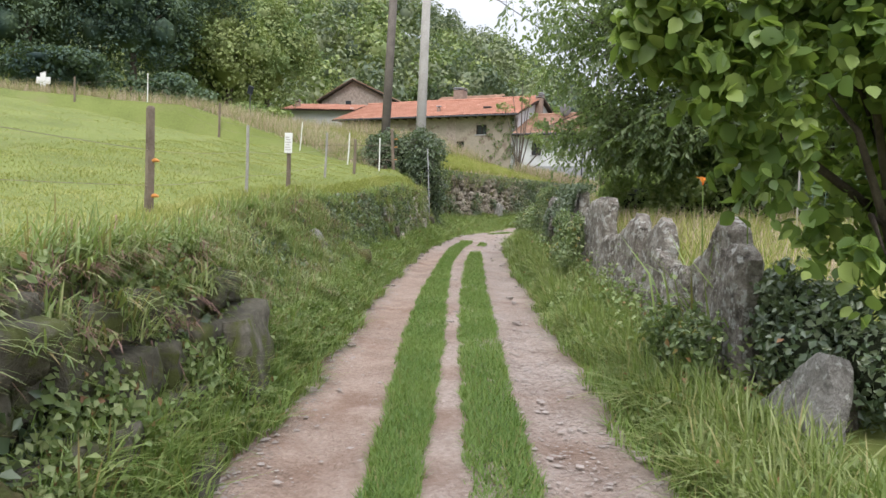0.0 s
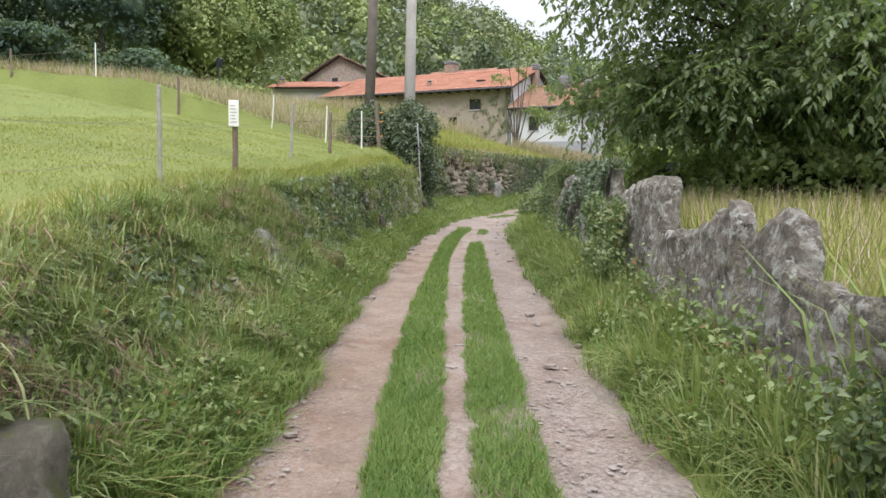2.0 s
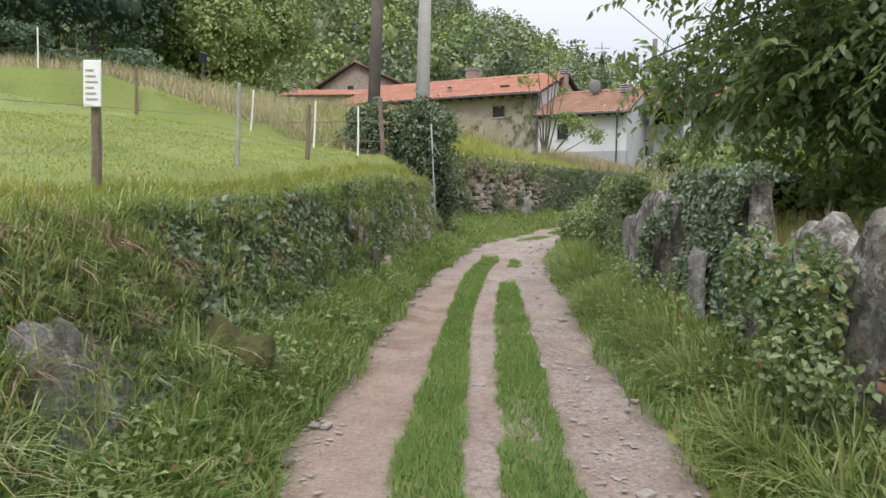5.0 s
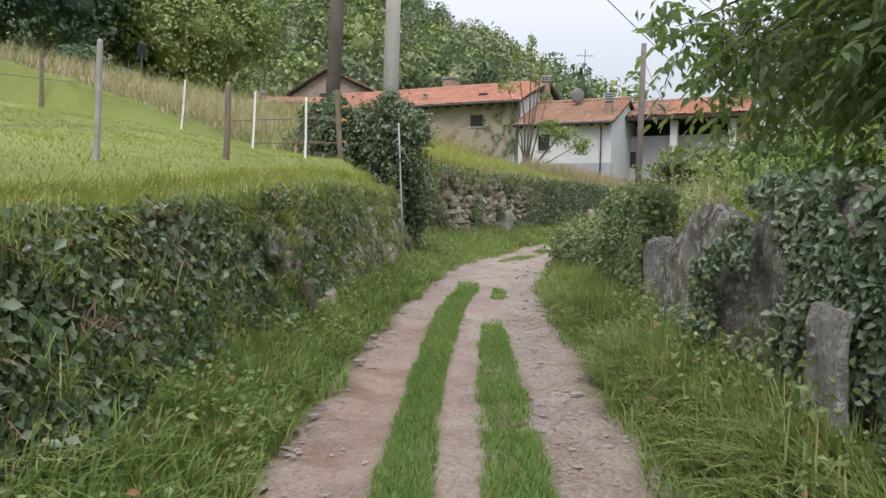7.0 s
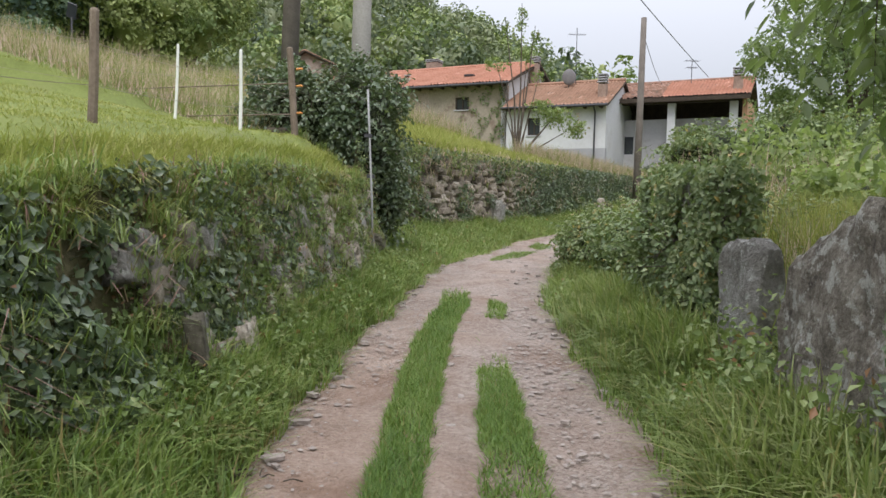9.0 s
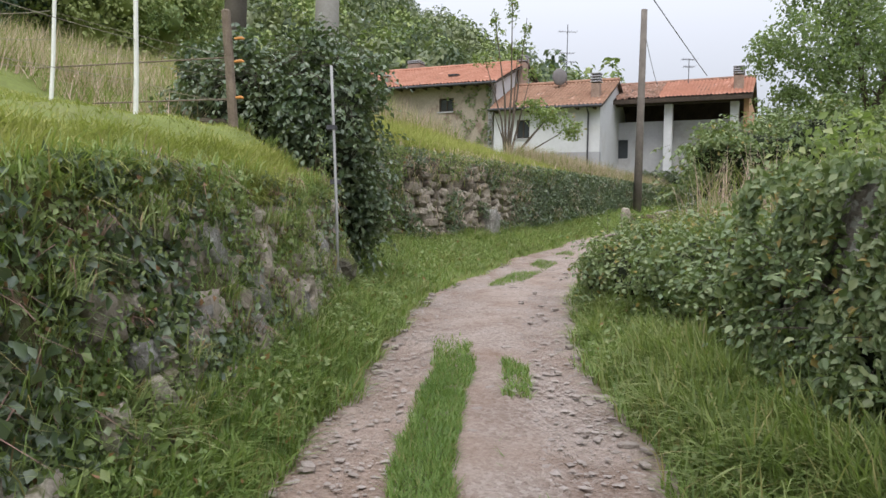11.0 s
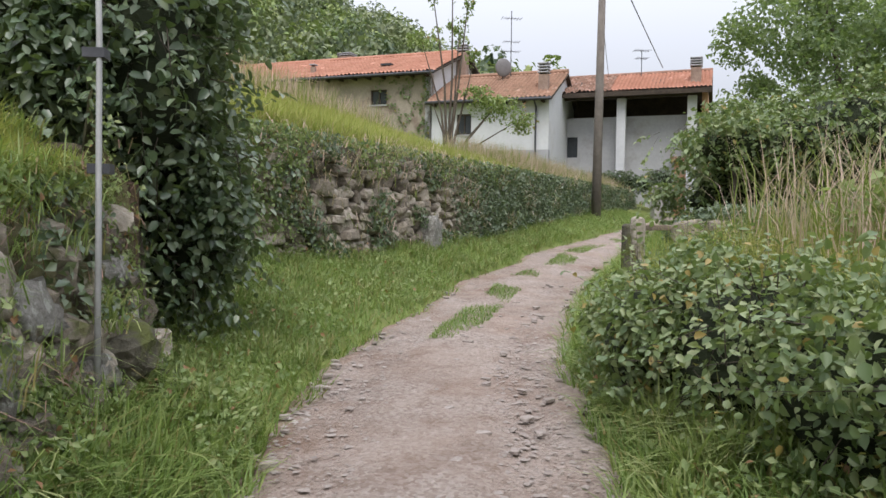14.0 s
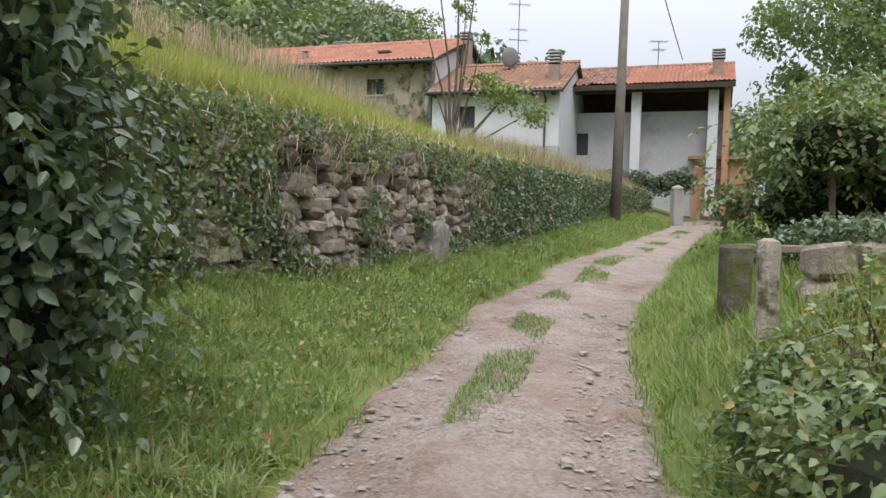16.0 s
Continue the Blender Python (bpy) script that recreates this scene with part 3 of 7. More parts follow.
def land(x, y):
    x, y = np.asarray(x, dtype=float), np.asarray(y, dtype=float)
    g = road_z(y)
    l, r = road_l(y), road_r(y)
    # verge and bank on the meadow's side, as far as the end of its wall
    f = foot_l(y)
    verge = g + 0.3 * smooth(0, 1, (l - x) / np.maximum(l - f, 0.05))
    w = bank_w(y)
    bank = verge + (np.maximum(meadow(f - w, y), verge) - verge) * smooth(0.0, 1.0, (f - x) / w)
    left = np.where(x > f, verge, np.where(x > f - w, bank, meadow(x, y)))
    # past it: a grass slope up to the far wall, the terrace behind
    d = behind(x, y)
    slope = g + np.clip((l - x), 0, 3.5) * 0.27
    past = np.where(d > 0.5, np.maximum(terrace(x, y), meadow(x, y) * (x < -1.5)), slope)
    past = np.where((x < -1.9) & (d <= 0.5), meadow(x, y), past)
    left = np.where(y < 24.3, left, past)
    # other side: verge, stone slabs, rough field
    o = x - r
    past_gate = smooth(24.5, 26.5, y) * (1 - smooth(36, 42, y))
    right = g + np.interp(y, [3, 6, 10], [0.04, 0.12, 0.22]) * smooth(0, 0.8, o) + np.interp(y, [4, 6, 9, 21, 26], [0.2, 0.5, 0.68, 0.62, 0.2]) * smooth(0.8, 1.6, o) + past_gate * (0.4 * smooth(0, 0.9, o) + 0.1 * smooth(0.8, 2, o)) + 0.05 * np.clip(o - 1.5, 0, 14)
    z = np.where(x < l, left, np.where(x > r, right, g))
    far = smooth(60, 90, np.hypot(x, y)) * (np.hypot(x, y) > 60)
    z = z * (1 - far) + far * np.where(x < 25, 6.5, 3.0)
    z = z + hill(x, y)
    rough = 0.03 * np.sin(x * 3.1 + y * 1.7) * np.sin(y * 2.3 - x)
    return z + np.where((x > l - 0.1) & (x < r + 0.1), -0.05, rough)


def spaced(parts):
    return np.unique(np.concatenate([np.arange(a, b, s) for a, b, s in parts]).round(4))


gx = spaced([(-400, -100, 20), (-100, -40, 4), (-40, -16, 1), (-16, -4, 0.4), (-4, 5, 0.13), (5, 16, 0.35), (16, 50, 1.5), (50, 120, 6), (120, 420, 20)])
gy = spaced([(-60, -8, 4), (-8, -1, 0.5), (-1, 50, 0.33), (50, 80, 1), (80, 200, 5), (200, 600, 25)])
XX, YY = np.meshgrid(gx, gy)
vs = np.stack([XX, YY, land(XX, YY)], -1).reshape(-1, 3)
ii = np.arange(len(gy) - 1)[:, None] * len(gx) + np.arange(len(gx) - 1)[None]
fs = np.stack([ii, ii + 1, ii + 1 + len(gx), ii + len(gx)], -1).reshape(-1, 4)
ground_me = fast_mesh("ground", vs, fs, M_SOIL)
for p_ in ground_me.polygons:
    p_.use_smooth = True
put("ground", ground_me, None, "grassy ground with meadow, banks, verges and wooded hill", "ground", kind="structure")

# the dirt road: rutted, a little uneven
ry = np.arange(-8, 58, 0.08)
ru = np.linspace(0, 1, 36)
YR, UR = np.meshgrid(ry, ru, indexing="ij")
jag = 0.09 * np.sin(YR * 2.3) + 0.06 * np.sin(YR * 6.1 + 1) + 0.04 * np.sin(YR * 14.3)
XR = road_l(YR) - 0.08 + (road_r(YR) - road_l(YR) + 0.16) * UR + jag * (UR - 0.5) * 0.9
rut = -0.035 * np.exp(-((UR - 0.2) / 0.11) ** 2) - 0.035 * np.exp(-((UR - 0.78) / 0.12) ** 2)
bits = np.array([noise.noise((a * 5, b * 5, 0)) * 0.016 + noise.noise((a * 17, b * 17, 3)) * 0.008 for a, b in zip(XR.ravel(), YR.ravel())]).reshape(XR.shape)
edge_drop = -0.05 * (np.abs(UR - 0.5) * 2) ** 8
ZR = road_z(YR) + 0.012 + rut + bits + edge_drop
kk = np.arange(len(ry) - 1)[:, None] * len(ru) + np.arange(len(ru) - 1)[None]
road_me = fast_mesh("road", np.stack([XR, YR, ZR], -1).reshape(-1, 3), np.stack([kk, kk + 1, kk + 1 + len(ru), kk + len(ru)], -1).reshape(-1, 4), M_ROAD)
road_me.attributes.new("across", "FLOAT", "POINT").data.foreach_set("value", np.maximum(UR, smooth(16, 22, YR) * 0.6 * (UR > 0.08)).ravel().astype(np.float32))
for p_ in road_me.polygons:
    p_.use_smooth = True
put("road", road_me, None, "pinkish dirt road with two worn wheel ruts and loose stones", "road", kind="structure")


def on_land(r, n, x0, x1, y0, y1, keep=None, sink=0.01):
    """Random points on the land; x0, x1 are numbers or functions of y; keep thins them."""
    y = r.uniform(y0, y1, n)
    a = x0(y) if callable(x0) else np.full(n, x0, float)
    b = x1(y) if callable(x1) else np.full(n, x1, float)
    x = a + (b - a) * r.random(n)
    ok = (b > a)
    if keep is not None:
        ok &= keep(x, y, r)
    x, y = x[ok], y[ok]
    return np.stack([x, y, land(x, y) - sink], 1)


def patchy(x, y, s=1.0):
    return 0.5 + 0.25 * np.sin(x * 2.1 * s + 3 * np.sin(y * 0.7 * s)) + 0.25 * np.sin(y * 1.7 * s + 2 * np.sin(x * 1.3 * s))


def stuff(name, me, label, category):
    return put(name, me, None, label, category, kind="stuff")

# ---- houses ----
FACE_YAW = -28.0                      # the facades face down the road


def ribbed_roof(name, parent, a, b, up, mat, label="", pitch=0.21, lumps=0.02, seed=3):
    """A slope of half-round tiles: eave from a to b, up is the way from eave to ridge. Rows of courses across, ribs up the slope."""
    a, b, up = Vector(a), Vector(b), Vector(up)
    along = b - a
    nrm = along.cross(up).normalized()
    if nrm.z < 0:
        nrm = -nrm
    cols, rows = max(4, int(along.length / pitch)), max(3, int(up.length / 0.38))
    r = rand(seed)
    prof = np.array([0.0, 0.7, 1.0, 0.7]) * 0.075
    nu, nv = cols * 4 + 1, rows * 2
    V = np.zeros((nv, nu, 3))
    shift = r.normal(0, lumps, (rows, cols + 1))
    for j in range(rows):
        for e, (t, lift) in enumerate(((j / rows, 0.03), ((j + 1) / rows, 0.0))):
            u = np.arange(nu) / (nu - 1)
            hgt = np.tile(prof, cols + 1)[:nu] + lift + np.repeat(shift[j], 4)[:nu] * 0.5
            sag = 0.05 * np.sin(u * 9 + seed) * math.sin(t * 3)
            V[2 * j + e] = np.array(a)[None] + np.array(along)[None] * u[:, None] + np.array(up)[None] * t + np.array(nrm)[None] * (hgt + sag)[:, None]
    q = np.arange(nv - 1)[:, None] * nu + np.arange(nu - 1)[None]
    F = np.stack([q, q + 1, q + 1 + nu, q + nu], -1).reshape(-1, 4)
    slope = put(name, fast_mesh(name, V.reshape(-1, 3), F, mat), parent, label)
    bm = bmesh.new()                   # boards under the tiles
    lo = [a - nrm * 0.12, b - nrm * 0.12, b + up - nrm * 0.12, a + up - nrm * 0.12]
    hi = [p + nrm * 0.1 for p in lo]
    vv = [bm.verts.new(p) for p in lo + hi]
    for idx in ((3, 2, 1, 0), (4, 5, 6, 7), (0, 1, 5, 4), (1, 2, 6, 5), (2, 3, 7, 6), (3, 0, 4, 7)):
        bm.faces.new([vv[i] for i in idx])
    part("roof_deck", bm, M_DARKWOOD, parent)
    return slope


def gable_wall(bm, x0, x1, y, zb, ze, ridge_x, zr, thick=0.3):
    pts = [(x0, zb), (x1, zb), (x1, ze), (ridge_x, zr), (x0, ze)]
    f = [bm.verts.new((px, y, pz)) for px, pz in pts]
    g = [bm.verts.new((px, y + thick, pz)) for px, pz in pts]
    bm.faces.new(f); bm.faces.new(g[::-1])
    for i in range(5):
        bm.faces.new((f[i], g[i], g[(i + 1) % 5], f[(i + 1) % 5])[::-1])
    return bm


def side_gable(bm, x, y0, y1, zb, ze, zr, thick=0.3):
    ym = (y0 + y1) / 2
    pts = [(y0, zb), (y1, zb), (y1, ze), (ym, zr), (y0, ze)]
    f = [bm.verts.new((x, py, pz)) for py, pz in pts]
    g = [bm.verts.new((x - thick, py, pz)) for py, pz in pts]
    bm.faces.new(f); bm.faces.new(g[::-1])
    for i in range(5):
        bm.faces.new((f[i], g[i], g[(i + 1) % 5], f[(i + 1) % 5])[::-1])
    return bm


def wall_with_holes(bm, x0, x1, zb, zt, y, thick, holes):
    """A wall along x with rectangular openings right through it."""
    xs = sorted({x0, x1, *[h[0] for h in holes], *[h[2] for h in holes]})
    zs = sorted({zb, zt, *[h[1] for h in holes], *[h[3] for h in holes]})
    for xa, xb in zip(xs, xs[1:]):
        for za, zb2 in zip(zs, zs[1:]):
            cx, cz = (xa + xb) / 2, (za + zb2) / 2
            if not any(h[0] < cx < h[2] and h[1] < cz < h[3] for h in holes):
                box(bm, (xa, y, za), (xb, y + thick, zb2))
    bmesh.ops.remove_doubles(bm, verts=bm.verts, dist=0.001)
    seen, twice = {}, set()
    for fc in bm.faces:
        key = tuple(round(c, 3) for c in fc.calc_center_median())
        if key in seen:
            twice |= {fc, seen[key]}
        seen[key] = fc
    bmesh.ops.delete(bm, geom=list(twice), context="FACES_ONLY")
    return bm


def window(parent, x0, z0, x1, z1, y, frame_mat=M_DARKWOOD):
    w = part("window", boxed((x0, y + 0.16, z0), (x1, y + 0.19, z1)), M_GLASS, parent, "dark small window pane")
    bm = bmesh.new()
    for lo, hi in (((x0, y + 0.1, z0), (x0 + 0.06, y + 0.16, z1)), ((x1 - 0.06, y + 0.1, z0), (x1, y + 0.16, z1)), ((x0 + 0.06, y + 0.1, z0), (x1 - 0.06, y + 0.16, z0 + 0.06)),
                   ((x0 + 0.06, y + 0.1, z1 - 0.06), (x1 - 0.06, y + 0.16, z1)), (((x0 + x1) / 2 - 0.03, y + 0.1, z0 + 0.06), ((x0 + x1) / 2 + 0.03, y + 0.16, z1 - 0.06))):
        box(bm, lo, hi)
    part("window_frame", bm, frame_mat, w)
    part("window_sill", boxed((x0 - 0.08, y - 0.06, z0 - 0.07), (x1 + 0.08, y + 0.1, z0)), M_GREY, w)
    return w


def chimney(parent, x, y, z0, z1, w=0.55, slots=3):
    c = part("chimney", boxed((x - w / 2, y - w / 2, z0), (x + w / 2, y + w / 2, z1 - slots * 0.14), 0.02), M_BRICK, parent, "weathered chimney stack with stacked caps")
    for i in range(slots):
        z = z1 - (slots - i) * 0.14
        part("chimney_cap", boxed((x - w / 2 - 0.05, y - w / 2 - 0.05, z + 0.07), (x + w / 2 + 0.05, y + w / 2 + 0.05, z + 0.14), 0.02), M_GREY, c)
        part("chimney_throat", boxed((x - w / 2 + 0.06, y - w / 2 + 0.06, z - 0.01), (x + w / 2 - 0.06, y + w / 2 - 0.06, z + 0.08)), M_DARKWOOD, c)


# long barn: origin at the foot of its front corner, x along the front
barn = thing("barn", (4.84, 56.0, 4.4), "long old plastered barn with orange clay tile roof", "barn", yaw=FACE_YAW)
bm = wall_with_holes(bmesh.new(), -16.0, 0.0, 0.0, 5.0, 0.6, 0.4, [(-5.0, 2.2, -4.3, 3.1), (-3.3, 3.6, -2.4, 4.35), (-9.2, 1.6, -8.2, 3.0)])
part("wall", bm, M_PLASTER, barn)
part("side_wall", side_gable(bmesh.new(), 0.0, 0.6, 10.2, 0.0, 5.0, 6.95), M_WHITE, barn, "white rendered gable wall")
part("back_wall", boxed((-16.0, 9.8, 0), (-0.3, 10.2, 5.0)), M_PLASTER, barn)
part("end_wall", boxed((-16.0, 1.0, 0), (-15.7, 9.8, 5.0)), M_RUBBLE, barn)
part("masonry_strip", boxed((-5.9, 0.57, 0.0), (-5.1, 0.62, 4.9)), M_RUBBLE, barn, "strip of bare rubble masonry")
ribbed_roof("roof", barn, (-16.6, 0.0, 5.03), (0.35, 0.0, 5.03), (0, 5.4, 2.05), M_TILE, "orange half-round clay tiles", seed=5)
ribbed_roof("roof", barn, (-16.6, 10.8, 5.03), (0.35, 10.8, 5.03), (0, -5.4, 2.05), M_TILE, "orange half-round clay tiles", seed=6)
bm = bmesh.new()
tube(bm, [(-16.6, 5.4, 7.14), (0.35, 5.4, 7.14)], 0.13, 8)
part("ridge_tiles", bm, M_TILE, barn)
bm = bmesh.new()
tube(bm, [(-16.6, -0.08, 4.98), (0.4, -0.08, 4.96)], 0.07, 8)
part("gutter", bm, M_METAL, barn)
for k in range(21):
    part("rafter_end", boxed((-16.0 + k * 0.79, 0.0, 4.86), (-15.9 + k * 0.79, 0.62, 4.97)), M_DARKWOOD, barn)
part("skylight", boxed((-3.3, 1.75, 5.84), (-2.7, 2.35, 5.94)), M_GLASS, barn, "small roof window with pale frame")
window(barn, -5.0, 2.2, -4.3, 3.1, 0.6)
window(barn, -3.3, 3.6, -2.4, 4.35, 0.6)
window(barn, -9.2, 1.6, -8.2, 3.0, 0.6)
chimney(barn, -7.2, 1.6, 5.5, 6.1, 0.25, 1)
chimney(barn, 0.3, 4.6, 5.5, 7.3, 0.5, 3)

# white house beside it, a little lower
wh = thing("white_house", (4.9, 56.0, 3.8), "white rendered house with grey plinth and weathered tile roof", "house", yaw=FACE_YAW)
bm = wall_with_holes(bmesh.new(), 0.05, 5.9, 1.75, 4.2, 0.45, 0.35, [(1.35, 2.55, 2.1, 3.55)])
part("wall", bm, M_WHITE, wh)
part("plinth", boxed((0.05, 0.43, 0.0), (5.9, 0.8, 1.75)), M_GREY, wh, "pale grey painted plinth")
part("side_wall", side_gable(bmesh.new(), 5.9, 0.8, 7.4, 0.0, 4.2, 5.9), M_WHITE, wh)
part("back_wall", boxed((0.05, 7.4, 0), (5.9, 7.7, 4.2)), M_WHITE, wh)
window(wh, 1.35, 2.55, 2.1, 3.55, 0.45)
ribbed_roof("roof", wh, (-0.1, -0.05, 4.1), (6.1, -0.05, 4.1), (0, 4.15, 1.9), M_BROWNROOF, "brown-red weathered tiles", seed=8)
ribbed_roof("roof", wh, (-0.1, 8.25, 4.1), (6.1, 8.25, 4.1), (0, -4.15, 1.9), M_BROWNROOF, "brown-red weathered tiles", seed=9)
bm = bmesh.new()
tube(bm, [(-0.1, 4.1, 6.08), (6.1, 4.1, 6.08)], 0.12, 8)
part("ridge_tiles", bm, M_BROWNROOF, wh)
bm = bmesh.new()
tube(bm, [(-0.1, -0.12, 4.08), (6.1, -0.12, 4.05)], 0.07, 8)
part("gutter", bm, M_METAL, wh)
bm = bmesh.new()
tube(bm, [(5.3, -0.1, 4.05), (5.3, 0.36, 3.75), (5.3, 0.36, 0.2)], 0.045, 8)
part("downpipe", bm, M_METAL, wh)
for k in range(7):
    part("rafter_end", boxed((0.2 + k * 0.9, 0.0, 3.93), (0.3 + k * 0.9, 0.46, 4.05)), M_DARKWOOD, wh)
chimney(wh, 5.45, 1.3, 4.5, 5.95, 0.45, 4)

dish = thing("satellite_dish", (8.95, 57.4, 9.2), "dark grey satellite dish on a roof mast", "satellite dish")
bm = bmesh.new()
bmesh.ops.create_uvsphere(bm, u_segments=16, v_segments=8, radius=0.42)
bmesh.ops.scale(bm, vec=(1, 0.25, 1.15), verts=bm.verts)
bmesh.ops.translate(bm, vec=(0, 0, 0.85), verts=bm.verts)
part("reflector", bm, M_DISH, dish, smooth=True)
part("mast", tube(bmesh.new(), [(0, 0.12, -0.4), (0, 0.12, 0.9)], 0.025, 6), M_METAL, dish)


def aerial(at, h, rows, label):
    an = thing("tv_aerial", at, label, "aerial")
    part("mast", tube(bmesh.new(), [(0, 0, -0.3), (0, 0, h)], 0.022, 6), M_METAL, an)
    for z, w in rows:
        part("boom", tube(bmesh.new(), [(-w, 0, z), (w, 0, z)], 0.014, 5), M_METAL, an)
        for k in range(7):
            x = -w + 2 * w * k / 6
            part("element", tube(bmesh.new(), [(x, -0.3, z), (x, 0.3, z)], 0.008, 4), M_METAL, an)
    return an


aerial((9.45, 57.9, 9.4), 3.7, [(3.3, 0.5), (2.1, 0.4), (1.6, 0.45)], "tall television aerial on the white house's ridge")
aerial((16.2, 57.0, 9.75), 1.4, [(1.4, 0.4), (1.0, 0.3)], "small television aerial on the far roof")

# far house with the open loggia under its eaves
lg = thing("loggia_house", (11.25, 57.0, 2.73), "white farmhouse with dark open loggia under a tiled roof", "house", yaw=FACE_YAW)
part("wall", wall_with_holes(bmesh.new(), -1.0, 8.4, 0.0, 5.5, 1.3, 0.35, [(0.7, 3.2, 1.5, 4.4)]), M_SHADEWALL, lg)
# void under the eaves: the dark timber colour also stands for its shade
part("back_wall", boxed((-1.0, 3.4, 5.0), (8.4, 3.7, 7.6)), M_DARKWOOD, lg, "boarded back of the loggia, dark to stand for its deep shade")
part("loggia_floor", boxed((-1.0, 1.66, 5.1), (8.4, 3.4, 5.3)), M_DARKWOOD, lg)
part("end_wall", boxed((-1.3, 0.3, 0), (-1.0, 7.5, 6.7)), M_WHITE, lg)
part("end_wall", boxed((8.4, 0.3, 0), (8.7, 7.5, 6.7)), M_OCHRE, lg, "ochre side wall")
for x in (4.1, 7.9):
    part("column", boxed((x - 0.25, 0.25, 0.0), (x + 0.25, 0.65, 6.4), 0.02), M_WHITE, lg)
part("beam", boxed((-1.0, 0.25, 6.4), (8.4, 0.65, 6.7)), M_DARKWOOD, lg)
part("window", boxed((0.7, 1.45, 3.2), (1.5, 1.5, 4.4)), M_GLASS, lg, "dark window")
ribbed_roof("roof", lg, (-1.5, -0.35, 6.7), (3.5, -0.35, 6.7), (0, 3.9, 1.55), M_OLDTILE, "old mottled half-round tiles", lumps=0.07, seed=12)
ribbed_roof("roof", lg, (3.5, -0.35, 6.7), (8.9, -0.35, 6.7), (0, 3.9, 1.6), M_TILE, "newer orange tiles", seed=13)
ribbed_roof("roof", lg, (-1.5, 7.45, 6.7), (8.9, 7.45, 6.7), (0, -3.9, 1.58), M_OLDTILE, seed=14)
bm = bmesh.new()
tube(bm, [(-1.5, 3.55, 8.3), (8.9, 3.55, 8.36)], 0.12, 8)
part("ridge_tiles", bm, M_OLDTILE, lg)
part("fascia", boxed((-1.5, -0.42, 6.42), (8.9, -0.36, 6.68)), M_DARKWOOD, lg)
chimney(lg, 8.05, 0.9, 6.9, 8.55, 0.55, 4)

lg.scale = (0.885, 0.885, 0.885)

# gabled house farther back
gh = thing("gabled_house", (-9.6, 79.0, 6.0), "stone gabled house with brown tiled roof among trees", "house", yaw=-8)
part("wall", gable_wall(bmesh.new(), -4.0, 4.0, 0.5, 0, 7.4, -0.6, 9.6), M_RUBBLE, gh, "bare rubble gable")
part("side_wall", boxed((-4.0, 0.8, 0), (-3.7, 8, 7.4)), M_RUBBLE, gh)
part("side_wall", boxed((3.7, 0.8, 0), (4.0, 8, 7.4)), M_RUBBLE, gh)
ribbed_roof("roof", gh, (-4.5, 0, 7.35), (-4.5, 8.5, 7.35), (3.9, 0, 2.4), M_BROWNROOF, seed=21)
ribbed_roof("roof", gh, (5.6, 0, 6.95), (5.6, 8.5, 6.95), (-6.2, 0, 2.8), M_BROWNROOF, seed=22)
part("window", boxed((-1.4, 0.44, 6.6), (-0.8, 0.52, 7.5)), M_GLASS, gh, "small dark gable window")
sh = thing("lean_to", (-12.6, 73.0, 6.0), "low white annexe under a single orange tiled slope", "house", yaw=-8)
part("wall", boxed((-3.2, 0.5, 0), (3.2, 0.8, 5.6)), M_WHITE, sh)
part("side_wall", boxed((2.9, 0.8, 0), (3.2, 4.6, 5.9)), M_WHITE, sh)
ribbed_roof("roof", sh, (-4.0, 0, 5.55), (3.6, 0, 5.55), (0, 4.8, 1.2), M_TILE, seed=23)
chimney(sh, -3.0, 2.5, 5.8, 6.9, 0.45, 2)
bh = thing("back_house", (1.0, 77.5, 5.6), "small roof with a broad brick chimney behind the barn", "house", yaw=FACE_YAW)
part("wall", boxed((-3.2, 0.4, 0), (3.2, 6.0, 7.6)), M_RUBBLE, bh)
ribbed_roof("roof", bh, (-3.8, 0, 7.5), (3.8, 0, 7.5), (0, 3.3, 1.5), M_BROWNROOF, seed=24)
chimney(bh, -0.6, 1.6, 8.0, 9.6, 1.1, 2)

# ochre outbuilding and gate pillars where the road ends
ob_h = thing("outbuilding", (17.2, 55.0, 2.35), "ochre outbuilding with a grey door at the road's end", "outbuilding", yaw=FACE_YAW)
part("wall", wall_with_holes(bmesh.new(), 0, 2.6, 0, 3.0, 0, 0.3, [(0.9, 0, 1.7, 2.1)]), M_OCHRE, ob_h)
part("side_wall", boxed((0, 0.3, 0), (0.3, 3.0, 3.0)), M_OCHRE, ob_h)
part("door", boxed((0.9, 0.12, 0), (1.7, 0.17, 2.1)), M_GREY, ob_h, "pale grey door")
part("roof", boxed((-0.2, -0.3, 3.0), (2.9, 3.2, 3.14)), M_BROWNROOF, ob_h)
for px, py in ((14.2, 50.2), (18.4, 49.6)):
    gpil = thing("gate_pillar", (px, py, float(land(px, py)) - 0.1), "pale rendered gate pillar with a rounded cap", "gate pillar", "gate pillars")
    part("shaft", boxed((-0.2, -0.2, 0), (0.2, 0.2, 1.5), 0.02), M_CONCRETE, gpil)
    bm = bmesh.new()
    bmesh.ops.create_uvsphere(bm, u_segments=14, v_segments=8, radius=0.24)
    bmesh.ops.scale(bm, vec=(1, 1, 0.6), verts=bm.verts)
    bmesh.ops.translate(bm, vec=(0, 0, 1.55), verts=bm.verts)
    part("cap", bm, M_CONCRETE, gpil, smooth=True)

